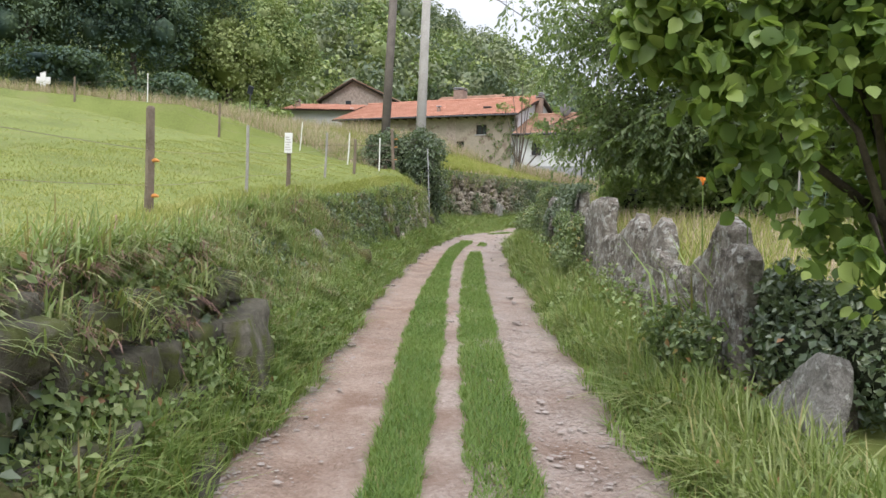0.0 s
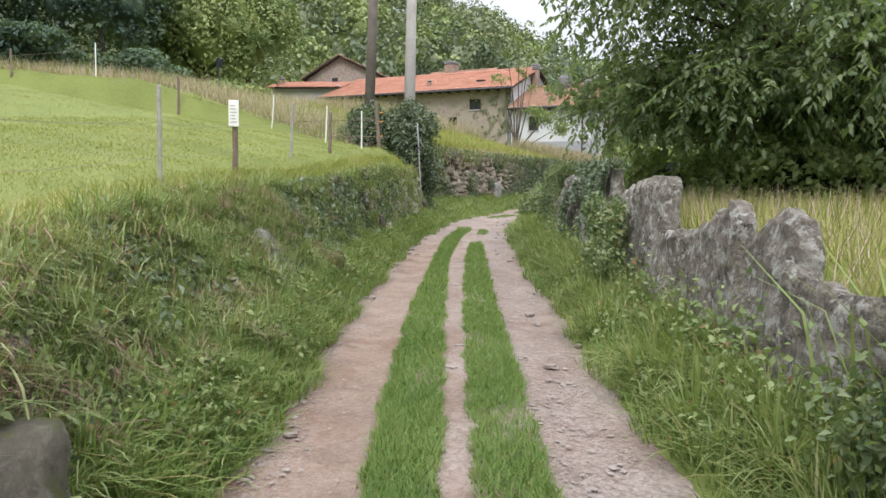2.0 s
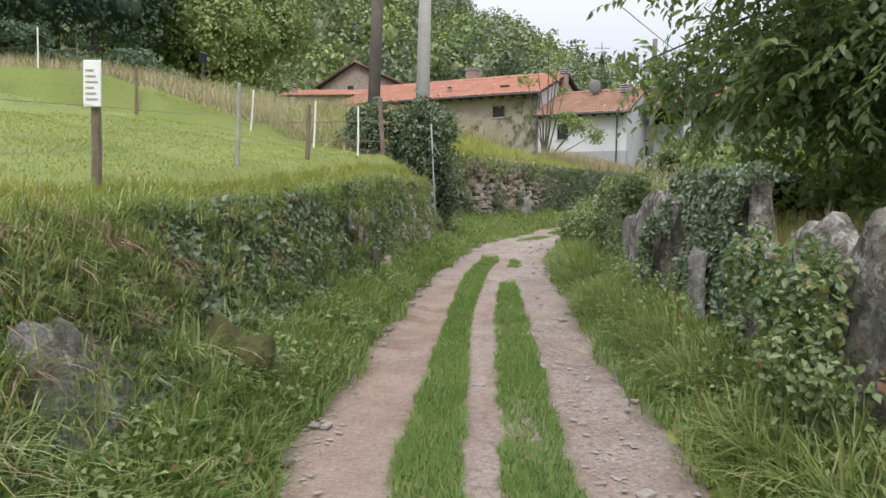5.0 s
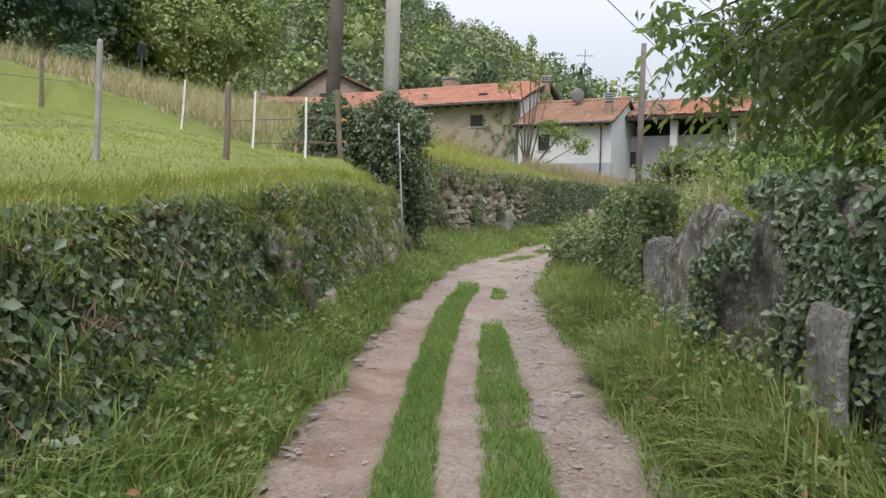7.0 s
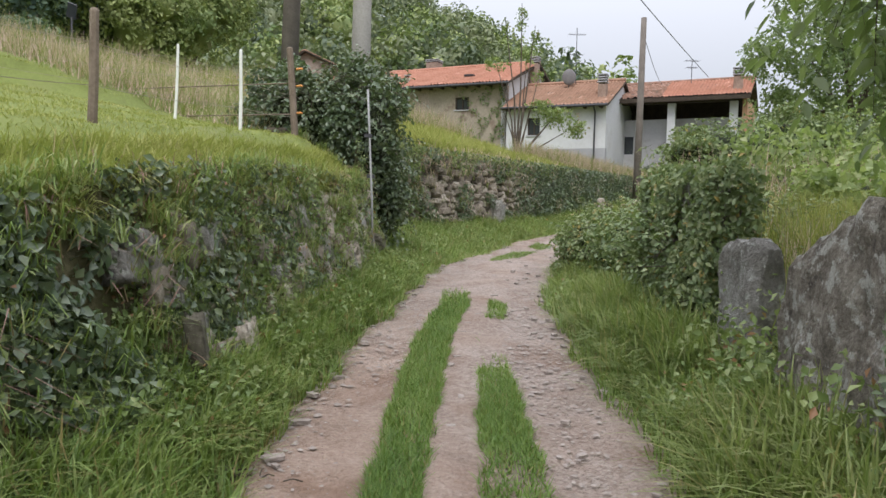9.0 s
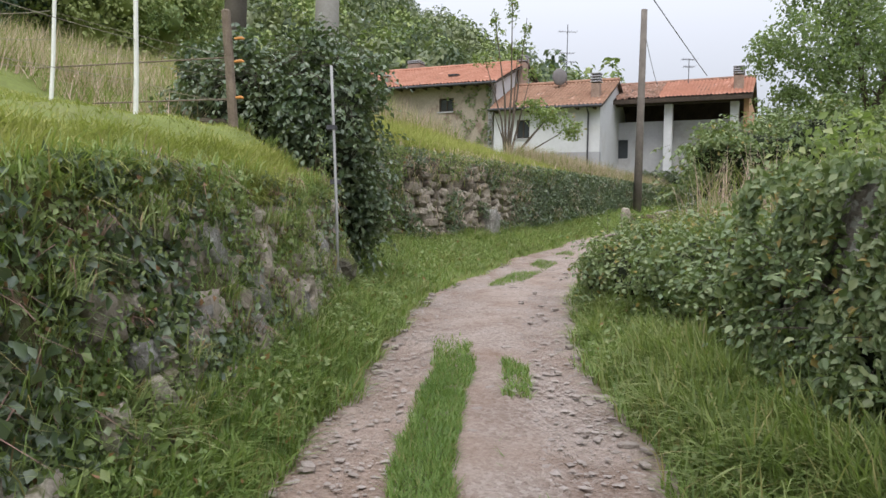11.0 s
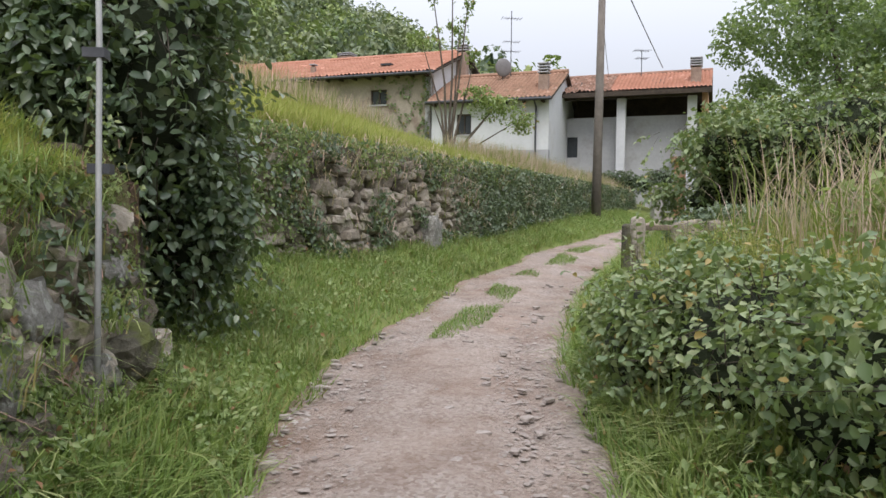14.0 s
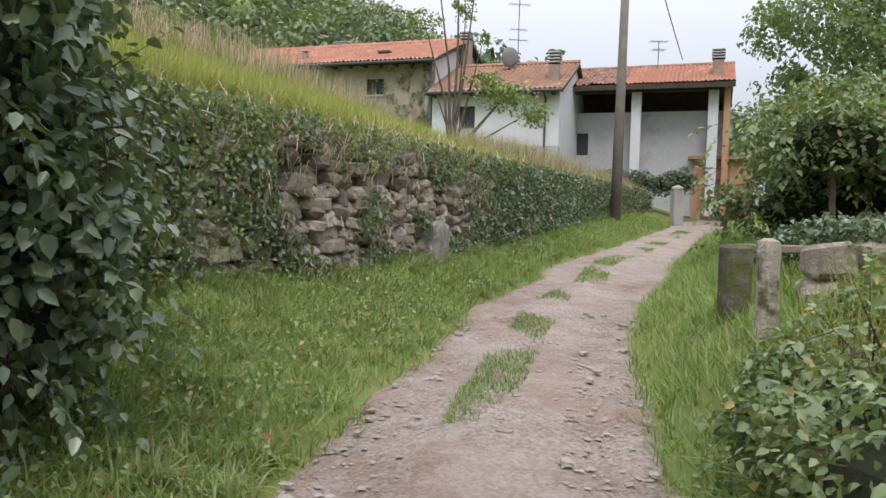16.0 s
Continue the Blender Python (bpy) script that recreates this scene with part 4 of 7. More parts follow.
# ---- poles, pipe and cables ----
def pole(at, h, r0, r1, mat, label, lean=(0, 0)):
    z = float(land(at[0], at[1])) - 0.2
    p = thing("utility_pole", (at[0], at[1], z), label, "pole")
    part("shaft", tube(bmesh.new(), [(0, 0, 0), (lean[0] / 2, lean[1] / 2, h / 2), (lean[0], lean[1], h)], [r0, (r0 + r1) / 2, r1], 14), mat, p, smooth=True)
    return p


pole((-0.98, 26.67), 9.0, 0.2, 0.14, M_CONCRETE, "grey concrete utility pole rising from an ivy bush", (0.08, 0))
pole((-2.19, 26.07), 8.6, 0.16, 0.13, M_POLEWOOD, "brown wooden utility pole behind the ivy bush", (0.22, 0))
p3 = pole((9.55, 44.75), 8.2, 0.17, 0.12, M_POLEWOOD, "dark wooden utility pole beside the far wall", (0.1, 0.1))

pipe = thing("ivy_pipe", (-0.45, 23.35, 1.0), "slim galvanised conduit standing against the bank wall", "conduit")
part("pipe", tube(bmesh.new(), [(0, 0, 0), (-0.05, 0.2, 1.0), (-0.12, 0.45, 2.0), (-0.16, 0.55, 2.6)], 0.016, 8), M_GALV, pipe, smooth=True)
part("bracket", boxed((-0.13, 0.28, 1.28), (-0.02, 0.36, 1.33)), M_METAL, pipe)
part("bracket", boxed((-0.19, 0.4, 1.88), (-0.08, 0.5, 1.93)), M_METAL, pipe)


def cable(a, b, sag, r, label):
    a, b = Vector(a), Vector(b)
    pts = [a.lerp(b, k / 16) - Vector((0, 0, sag * 4 * (k / 16) * (1 - k / 16))) for k in range(17)]
    return tagged(part("overhead_cable", tube(bmesh.new(), pts, r, 5), M_CABLE, None), label, "cable")


cable((-2.0, 22.0, 9.9), (16.2, 54.4, 9.75), 0.15, 0.02, "thin dark overhead cable running to the far roof")
cable((9.65, 44.85, 9.7), (14.3, 56.6, 9.6), 0.2, 0.014, "thin dark overhead cable from the wooden pole")

# ---- fence round the meadow ----
def fence_post(at, h, r, mat, label, lean=(0.0, 0.0), sides=7, insulators=()):
    z = float(land(at[0], at[1])) - 0.12
    p = thing("fence_post", (at[0], at[1], z), label, "fence post", "meadow fence posts")
    bm = tube(bmesh.new(), [(0, 0, 0), (lean[0] * 0.5 + 0.006, lean[1] * 0.5, h * 0.5), (lean[0], lean[1], h + 0.1), (lean[0], lean[1], h + 0.12)], [r, r * 0.95, r * 0.9, r * 0.6], sides)
    part("stake", bm, mat, p)
    for zz in insulators:
        part("insulator", tube(bmesh.new(), [(0, 0, zz), (r + 0.02, -0.01, zz + 0.01), (r + 0.05, -0.015, zz)], [0.015, 0.018, 0.009], 7), M_ORANGE, p, "orange plastic ring insulator")
    return p


fence_post((-2.7, 6.8), 1.0, 0.045, M_POST, "square brown fence post with orange insulators", insulators=(0.3, 0.62), sides=4)
fence_post((-2.66, 9.98), 0.95, 0.022, M_GREYPOST, "thin pale grey fence stake")
sp = fence_post((-2.67, 12.66), 0.7, 0.04, M_POST, "dark fence post carrying a small paper notice")
part("notice", boxed((-0.065, -0.065, 0.7), (0.065, -0.045, 1.04), 0.004), M_SIGN, sp, "weathered white notice sheet")
for k in range(6):
    part("text_line", boxed((-0.045, -0.069, 0.75 + k * 0.042), (0.045 - 0.015 * (k % 3), -0.066, 0.762 + k * 0.042)), M_INK, sp)
fence_post((-2.57, 15.83), 0.95, 0.026, M_GREYPOST, "thin rough fence stake", (0.03, 0))
fence_post((-2.27, 18.4), 0.85, 0.038, M_POST, "thick split fence post", (0.02, 0))
fence_post((-4.77, 24.2), 1.0, 0.019, M_WHITEPOST, "slim white plastic fence stake", (0.08, 0))
fence_post((-2.96, 22.4), 0.95, 0.019, M_WHITEPOST, "slim white plastic fence stake", (0.04, 0))
fence_post((-1.94, 21.62), 0.95, 0.02, M_WHITEPOST, "slim white plastic fence stake", (0.0, 0))
fence_post((-1.68, 23.95), 1.3, 0.055, M_POST, "rough leaning wooden corner post with insulators", (-0.1, 0), insulators=(0.45, 0.85, 1.1))
fence_post((-7.35, 24.1), 1.1, 0.04, M_POST, "weathered wooden fence post")
fence_post((-9.86, 24.55), 0.95, 0.019, M_WHITEPOST, "slim white plastic fence stake")
fence_post((-12.1, 24.25), 1.0, 0.035, M_POST, "weathered wooden fence post")
fence_post((-17.5, 28.5), 0.9, 0.028, M_WHITEPOST, "slim white plastic fence stake", (0.12, 0))
fs_ = fence_post((-15.2, 28.2), 1.1, 0.06, M_GREYPOST, "wooden post with a crossed white board")
part("board", boxed((-0.26, -0.1, 0.75), (0.26, -0.065, 1.0), 0.01), M_SIGN, fs_, "white crossed board")
part("board", boxed((-0.1, -0.14, 0.65), (0.1, -0.105, 1.15), 0.01), M_SIGN, fs_, "white crossed board")


def strand(points, z_up, label):
    bm = bmesh.new()
    pts = []
    for (x0, y0), (x1, y1) in zip(points, points[1:]):
        for k in range(8):
            t = k / 8
            x, y = x0 + (x1 - x0) * t, y0 + (y1 - y0) * t
            za, zb = float(land(x0, y0)), float(land(x1, y1))
            pts.append((x, y, za + (zb - za) * t + z_up - 0.12 * t * (1 - t)))
    tube(bm, pts, 0.003, 4)
    return tagged(part("fence_wire", bm, M_WIRE, None), label, "fence wire")


line_near = [(-2.75, 0.5), (-2.7, 6.8), (-2.66, 9.98), (-2.67, 12.66), (-2.57, 15.83), (-2.27, 18.4), (-1.94, 21.62), (-1.68, 23.95)]
line_far = [(-1.7, 24.0), (-2.96, 22.4), (-4.77, 24.2), (-7.35, 24.1), (-9.86, 24.55), (-12.1, 24.25), (-15.2, 28.2)]
for zz in (0.28, 0.6):
    strand(line_near, zz, "thin faded electric fence wire along the meadow")
for zz in (0.3, 0.55, 0.8):
    strand(line_far, zz, "thin faded electric fence wire behind the meadow")
for zz in (0.32, 0.78):
    rail = [(-1.72, 23.98), (-5.4, 25.6)]
    tagged(part("fence_rail", tube(bmesh.new(), [(x, y, float(land(-1.72, 23.98)) + zz + k * 0.05) for k, (x, y) in enumerate(rail)], 0.009, 6), M_POST, None), "thin wooden rail behind the corner post", "fence rail")

solar = thing("solar_panel", (-8.2, 31.0, float(land(-8.2, 31.0))), "small tilted dark panel on a stake in tall grass", "solar panel")
part("stake", tube(bmesh.new(), [(0, 0, -0.2), (0, 0, 1.3)], 0.025, 6), M_METAL, solar)
bm = boxed((-0.12, -0.012, -0.18), (0.12, 0.012, 0.18), 0.005)
bmesh.ops.rotate(bm, cent=(0, 0, 0), matrix=Euler((radians(25), radians(20), 0)).to_matrix(), verts=bm.verts)
bmesh.ops.translate(bm, vec=(0, 0, 1.45), verts=bm.verts)
part("panel", bm, M_SOLAR, solar)

# ---- stones ----
def stone_mesh(name, seed, mat, cuts=1, rough=0.32):
    """An irregular block about 1 m across: a rounded box knocked about."""
    r = random.Random(seed)
    bm = bmesh.new()
    bmesh.ops.create_cube(bm, size=1.0)
    for v in bm.verts:
        v.co = Vector([c * (1 + r.uniform(-rough, rough * 0.5)) for c in v.co])
    bmesh.ops.bevel(bm, geom=list(bm.edges), offset=0.13, segments=cuts, affect="EDGES")
    for v in bm.verts:
        v.co += Vector((r.uniform(-1, 1), r.uniform(-1, 1), r.uniform(-1, 1))) * 0.045
    me = bpy.data.meshes.new(name)
    bm.to_mesh(me); bm.free()
    me.materials.append(mat)
    return me


STONES = [stone_mesh("stone", s, M_STONE) for s in range(10)]


def rock_mesh(name, seed, mat, detail=3):
    """A rounded, knobbly boulder about 1 m across."""
    bm = bmesh.new()
    bmesh.ops.create_icosphere(bm, subdivisions=detail, radius=0.55)
    for v in bm.verts:
        v.co *= 1 + 0.35 * noise.noise(v.co * 2.2 + Vector((seed * 3.1, 0, 0))) + 0.16 * noise.noise(v.co * 6 + Vector((0, seed * 2.3, 0)))
    me = bpy.data.meshes.new(name)
    bm.to_mesh(me); bm.free()
    me.materials.append(mat)
    return me


ROCKS = [rock_mesh("rock", s, M_MOSSROCK) for s in range(6)]
STONES += [rock_mesh("stone", 20 + s, M_STONE, 2) for s in range(8)]


def block_mesh(name, seed, mat):
    """A quarried block about 1 m across: flat-sided but split, chipped and worn."""
    bm = bmesh.new()
    bmesh.ops.create_cube(bm, size=1.0)
    bmesh.ops.subdivide_edges(bm, edges=list(bm.edges), cuts=5, use_grid_fill=True)
    off = Vector((seed * 3.7, seed * 1.3, 0))
    for v in bm.verts:
        c = v.co.copy()
        c *= 0.8 + 0.2 * (0.5 / max(c.length, 0.5)) * 1.25
        c *= 1 + 0.26 * noise.noise(c * 1.7 + off) + 0.14 * noise.noise(c * 4.5 + off) + 0.07 * noise.noise(c * 10 + off)
        v.co = c
    me = bpy.data.meshes.new(name)
    bm.to_mesh(me); bm.free()
    me.materials.append(mat)
    for p in me.polygons:
        p.use_smooth = True
    return me


MOSSY = rock_mesh("boulder", 9, M_MOSS, 4)
BLOCKS = [block_mesh("block", 60 + s, M_MOSSROCK) for s in range(8)]


def scaled(x, y, z, sx, sy, sz, rx=0, ry=0, rz=0):
    return pose(x, y, z, rx, ry, rz) @ Matrix.Diagonal((sx, sy, sz, 1))


def slab(x, y0, y1, top, thick, lean, seed, label, mat=None, yaw=90.0):
    """A standing slab from y0 to y1 along the road: its broken top edge runs through the heights in top (share of its length, height), faces split and uneven."""
    r = random.Random(seed)
    w, ym = y1 - y0, (y0 + y1) / 2
    base = float(land(x, ym)) - 0.3
    n, rows = max(13, int(w / 0.055)), 18
    out = []
    for k in range(n):
        t = k / (n - 1)
        z = float(np.interp(t, [a for a, _ in top], [b for _, b in top])) - base
        z += 0.035 * noise.noise((t * w * 6 + seed * 1.7, seed, 0)) + 0.02 * round(2 * noise.noise((t * w * 9 + seed, 3.3, seed))) + 0.012 * (r.random() - 0.5)
        out.append((w * (t - 0.5), max(z, 0.08)))
    bm = bmesh.new()
    grid = {}
    for face in (0, 1):
        for k, (px, pz) in enumerate(out):
            for j in range(rows + 1):
                v = j / rows
                zz = pz * v
                nz = noise.noise((px * 2.2 + seed, zz * 2.2, face * 7)) * 0.05 + noise.noise((px * 8 + seed, zz * 3.5, face * 3)) * 0.028 + noise.noise((px * 21 + seed, zz * 9, face * 3)) * 0.014
                step = 0.018 * round(1.6 * noise.noise((px * 3.1 + seed * 2, zz * 1.7, face * 5 + 2)))
                edge = 0.62 if (k in (0, n - 1) or j == rows) else 1.0
                ragged = 0.03 * noise.noise((zz * 5 + seed, k // 4, 1.0)) if k in (0, n - 1) else 0.0
                grid[face, k, j] = bm.verts.new((px * (1 + 0.05 * (1 - v)) + ragged, (thick / 2 * edge + nz + step) * (1 if face else -1), zz))
    for face in (0, 1):
        for k in range(n - 1):
            for j in range(rows):
                q = [grid[face, k, j], grid[face, k + 1, j], grid[face, k + 1, j + 1], grid[face, k, j + 1]]
                bm.faces.new(q if face == 0 else q[::-1])
    for k in range(n - 1):
        bm.faces.new((grid[0, k, rows], grid[0, k + 1, rows], grid[1, k + 1, rows], grid[1, k, rows]))
    for j in range(rows):
        bm.faces.new((grid[1, 0, j], grid[0, 0, j], grid[0, 0, j + 1], grid[1, 0, j + 1]))
        bm.faces.new((grid[0, n - 1, j], grid[1, n - 1, j], grid[1, n - 1, j + 1], grid[0, n - 1, j + 1]))
    ob = part("stone_slab", bm, mat or M_SLAB, None)
    ob.matrix_basis = pose(x + thick / 2 + 0.03, ym, base, 0, 0, yaw) @ pose(0, 0, 0, lean, 0, 0)
    return tagged(ob, label, "stone slab", "standing slabs beside the road")


# x, from y, to y, top edge, thickness, lean (back, away from the road), seed, label
for x, y0, y1, tp, th, ln, sd, lb in [
    (1.84, 3.85, 4.9, ((0, 0.5), (0.12, 0.72), (0.3, 0.76), (0.65, 0.44), (1, 0.1)), 0.14, 16, 2, "pale lichen-spotted slab leaning back in the verge"),
    (2.22, 4.2, 4.62, ((0, 0.55), (0.45, 0.74), (1, 0.5)), 0.12, 6, 22, "low brown stone slab half hidden by ivy"),
    (2.1, 4.92, 5.36, ((0, 0.45), (0.5, 0.67), (1, 0.3)), 0.12, 4, 3, "low broken stone slab half hidden by ivy"),
    (1.95, 5.02, 5.62, ((0, 1.2), (0.1, 1.29), (0.85, 1.26), (1, 1.18)), 0.15, 2, 4, "square-shouldered weathered stone slab streaked with lichen"),
    (2.05, 5.52, 6.4, ((0, 1.4), (0.08, 1.48), (0.45, 1.49), (0.55, 1.27), (1, 1.08)), 0.17, 2, 24, "tall weathered stone slab with a stepped broken top"),
    (1.96, 6.28, 7.36, ((0, 1.04), (0.35, 1.05), (0.75, 1.12), (1, 1.19)), 0.13, 4, 5, "stone slab with a hollowed sloping top edge"),
    (1.96, 7.22, 8.16, ((0, 1.2), (0.12, 1.43), (0.35, 1.53), (0.68, 1.45), (0.88, 1.25), (1, 0.95)), 0.15, 8, 6, "broad stone slab with a rounded brown top"),
    (2.0, 8.1, 9.1, ((0, 1.4), (0.1, 1.51), (0.22, 1.54), (0.6, 1.38), (1, 1.27)), 0.16, 3, 7, "pointed stone slab with one long sloping edge"),
    (2.0, 8.98, 9.95, ((0, 1.24), (0.2, 1.29), (0.6, 1.26), (1, 1.2)), 0.15, 3, 9, "low flat-topped stone slab patched with moss"),
    (2.06, 9.97, 11.25, ((0, 1.7), (0.04, 1.76), (0.5, 1.77), (0.8, 1.74), (0.94, 1.6), (1, 1.2)), 0.2, 2, 8, "tall flat-topped weathered stone slab"),
    (2.13, 11.4, 12.15, ((0, 1.5), (0.4, 1.7), (1, 1.58)), 0.16, 3, 10, "grey stone slab behind leafy weeds"),
    (2.08, 12.45, 13.12, ((0, 1.42), (0.3, 1.52), (0.75, 1.49), (1, 1.25)), 0.17, 3, 11, "dark grey stone slab beside an ivied one"),
    (2.05, 13.47, 13.83, ((0, 1.36), (0.5, 1.39), (1, 1.35)), 0.07, 1, 12, "narrow pale stone post"),
    (2.28, 13.15, 15.42, ((0, 1.95), (0.3, 2.0), (0.62, 2.03), (0.78, 2.05), (0.9, 1.8), (1, 1.4)), 0.2, 3, 13, "big stone slab, its near half overgrown with ivy"),
    (2.16, 15.2, 16.88, ((0, 1.4), (0.04, 1.8), (0.2, 1.9), (0.34, 1.97), (0.5, 1.93), (0.68, 1.82), (0.9, 1.58), (1, 1.15)), 0.2, 3, 15, "big dark stone slab with rounded shoulders"),
    (2.4, 17.6, 18.3, ((0, 1.62), (0.2, 1.67), (0.8, 1.64), (1, 1.58)), 0.2, 3, 16, "squared pale grey stone slab"),
    (2.58, 18.75, 20.2, ((0, 2.05), (0.3, 2.16), (0.65, 2.24), (0.85, 2.0), (1, 1.5)), 0.22, 3, 17, "stone slab wholly wrapped in ivy"),
]:
    slab(x, y0, y1, tp, th, ln, sd, lb, M_PALESLAB if "pale" in lb else None)

slab(-1.36, 10.0, 10.9, ((0, 1.0), (0.15, 1.3), (0.55, 1.27), (0.8, 1.1), (1, 0.75)), 0.1, -30, 71, "pale grey stone slab lying against the bank", M_PALESLAB)

# gateway stones at the end of the brambles
gs = thing("gatepost", (3.68, 26.95, 1.2), "rounded weathered stone gatepost", "gatepost")
bm = tube(bmesh.new(), [(0, 0, 0), (0.01, 0, 0.4), (0, 0.01, 0.75), (0, 0.01, 0.86), (0, 0.01, 0.93), (0, 0.01, 0.95)], [0.085, 0.075, 0.07, 0.085, 0.065, 0.025], 12)
for v in bm.verts:
    v.co += Vector((noise.noise(v.co * 6), noise.noise(v.co * 6 + Vector((9, 0, 0))), 0)) * 0.035
part("shaft", bm, M_STONE, gs)
blk = thing("gate_pier", (4.08, 28.05, 1.3), "squared dark weathered stone pier", "gate pier")
part("block", boxed((-0.11, -0.1, 0), (0.11, 0.1, 0.78), 0.03), M_MOSSROCK, blk)
part("plank", boxed((0.45, 0.5, 0.7), (2.3, 0.75, 0.77), 0.01), M_POST, blk, "weathered plank on the wall")
low = thing("garden_wall", (4.35, 27.5, 1.4), "low mossy dry stone garden wall", "wall", kind="structure")
rr = random.Random(5)
for k in range(27):
    col, row = k % 9, k // 9
    ob = put("stone", STONES[rr.randrange(18)], low)
    ob.matrix_basis = scaled(0.1 + col * 0.32 + rr.uniform(-0.05, 0.05), -0.12 * col * 0.3 + rr.uniform(-0.04, 0.04), 0.1 + row * 0.24, 0.38, 0.36, 0.29, rr.uniform(-8, 8), rr.uniform(-8, 8), rr.uniform(-20, 20))

# far retaining wall: earth core, stones proud of it
wf = thing("wall_far", (0, 0, 0), "dry stone retaining wall, partly overgrown with ivy", "wall", kind="structure")
bm = bmesh.new()
L0, L1 = -3.2, 27.0
cols = 60
fr, tp_, bk = [], [], []
for k in range(cols + 1):
    s = L0 + (L1 - L0) * k / cols
    x, y = WALL_A + WALL_D * s
    zb, zt = 0.9 + 0.02 * s, 3.28 + 0.012 * s
    nx, ny = -WALL_D[1], WALL_D[0]
    fr.append(bm.verts.new((x + nx * 0.12, y + ny * 0.12, zb)))
    tp_.append(bm.verts.new((x + nx * 0.3, y + ny * 0.3, zt)))
    bk.append(bm.verts.new((x + nx * 0.75, y + ny * 0.75, zt + 0.05)))
for k in range(cols):
    bm.faces.new((fr[k], fr[k + 1], tp_[k + 1], tp_[k]))
    bm.faces.new((tp_[k], tp_[k + 1], bk[k + 1], bk[k]))
part("core", bm, M_MORTAR, wf)
rr = random.Random(11)
WALL_YAW = math.degrees(math.atan2(WALL_D[1], WALL_D[0]))
made = 0
row_z = 1.3
while row_z < 3.2:
    hgt = rr.uniform(0.12, 0.2)
    s = -1.9 + rr.uniform(0, 0.3)
    while s < 7.2:
        w = rr.uniform(0.14, 0.44)
        x, y = WALL_A + WALL_D * (s + w / 2)
        lean_in = 0.07 + (row_z - 1.0) * 0.075
        if made < 300 and rr.random() < 0.86 and row_z > float(land(x + 0.3, y - 0.2)) - 0.2:
            ob = put("stone", STONES[rr.randrange(10, 18) if rr.random() < 0.65 else rr.randrange(10)], wf)
            ob.matrix_basis = scaled(x - WALL_D[1] * lean_in, y + WALL_D[0] * lean_in, row_z + hgt / 2 + rr.uniform(-0.06, 0.06), w * 1.15, 0.34 + rr.uniform(-0.1, 0.1), hgt * rr.uniform(0.9, 1.6), rr.uniform(-8, 8), rr.uniform(-11, 11), WALL_YAW + rr.uniform(-12, 12))
            made += 1
        s += w
    row_z += hgt * 0.96
ob = put("big_stone", block_mesh("big_stone", 77, M_PALESLAB), wf, "pale upright stone at the wall's foot")
xb, yb = WALL_A + WALL_D * 3.75
ob.matrix_basis = scaled(xb + 0.12, yb - 0.08, float(land(xb + 0.3, yb - 0.2)) + 0.2, 0.46, 0.36, 0.85, 0, 8, WALL_YAW)

# bank wall below the meadow: stones that show through the growth
wl = thing("wall_left", (0, 0, 0), "overgrown dry stone bank below the meadow", "wall", kind="structure")
yy = np.arange(1.5, 24.45, 0.12)
tt_ = np.linspace(0, 1, 9)
YB, TB = np.meshgrid(yy, tt_, indexing="ij")
FB = foot_l(YB)
ZB0, ZB1 = road_z(YB) + 0.2, meadow(FB - bank_w(YB), YB) - 0.06
XB = FB + 0.03 - bank_w(YB) * TB + 0.07 * np.sin(YB * 5.1 + TB * 4) * np.sin(YB * 2.2 + TB * 9) + 0.03 * np.sin(YB * 13 + TB * 17)
kb = np.arange(len(yy) - 1)[:, None] * 9 + np.arange(8)[None]
put("earth_face", fast_mesh("earth_face", np.stack([XB, YB, ZB0 + (ZB1 - ZB0) * (0.35 * TB + 0.65 * smooth(0, 1, TB)) + 0.02], -1).reshape(-1, 3), np.stack([kb, kb + 1, kb + 10, kb + 9], -1).reshape(-1, 4), M_BANKSOIL), wl)
rr = random.Random(21)
for k in range(290):
    y = rr.uniform(2.5, 24.4) if k < 90 else (rr.uniform(19.0, 24.4) if k < 260 else rr.uniform(2.2, 6.1))
    t = rr.random()
    f = float(foot_l(y))
    zb, zt = float(road_z(y)) + 0.3, float(meadow(f - bank_w(y), y))
    if zt - zb < 0.25:
        continue
    ob = put("stone", STONES[rr.randrange(6, 18)], wl)
    ob.matrix_basis = scaled(f - (0.07 if y < 19 else 0.04) - 0.82 * float(bank_w(y)) * t, y, zb + (zt - zb) * t * 0.88 - 0.05, 0.3, rr.uniform(0.18, 0.45), rr.uniform(0.12, 0.26), rr.uniform(-10, 10), rr.uniform(-10, 10), rr.uniform(-15, 15))
# pale flat stones showing in the ivied face
FLAT = [block_mesh("flat_stone", 80 + k, M_PALESLAB if k % 2 else M_STONE) for k in range(4)]
for k in range(32):
    y = rr.uniform(15.0, 24.3)
    t = rr.uniform(0.0, 0.6)
    f = float(foot_l(y))
    zb, zt = float(road_z(y)) + 0.3, float(meadow(f - bank_w(y), y))
    ob = put("flat_stone", FLAT[k % 4], wl)
    ob.matrix_basis = scaled(f + 0.03 - float(bank_w(y)) * t, y, zb + (zt - zb) * (0.35 * t + 0.65 * float(smooth(0, 1, t))), 0.2, rr.uniform(0.25, 0.5), rr.uniform(0.16, 0.3), rr.uniform(-12, 12), -14, rr.uniform(-10, 10))
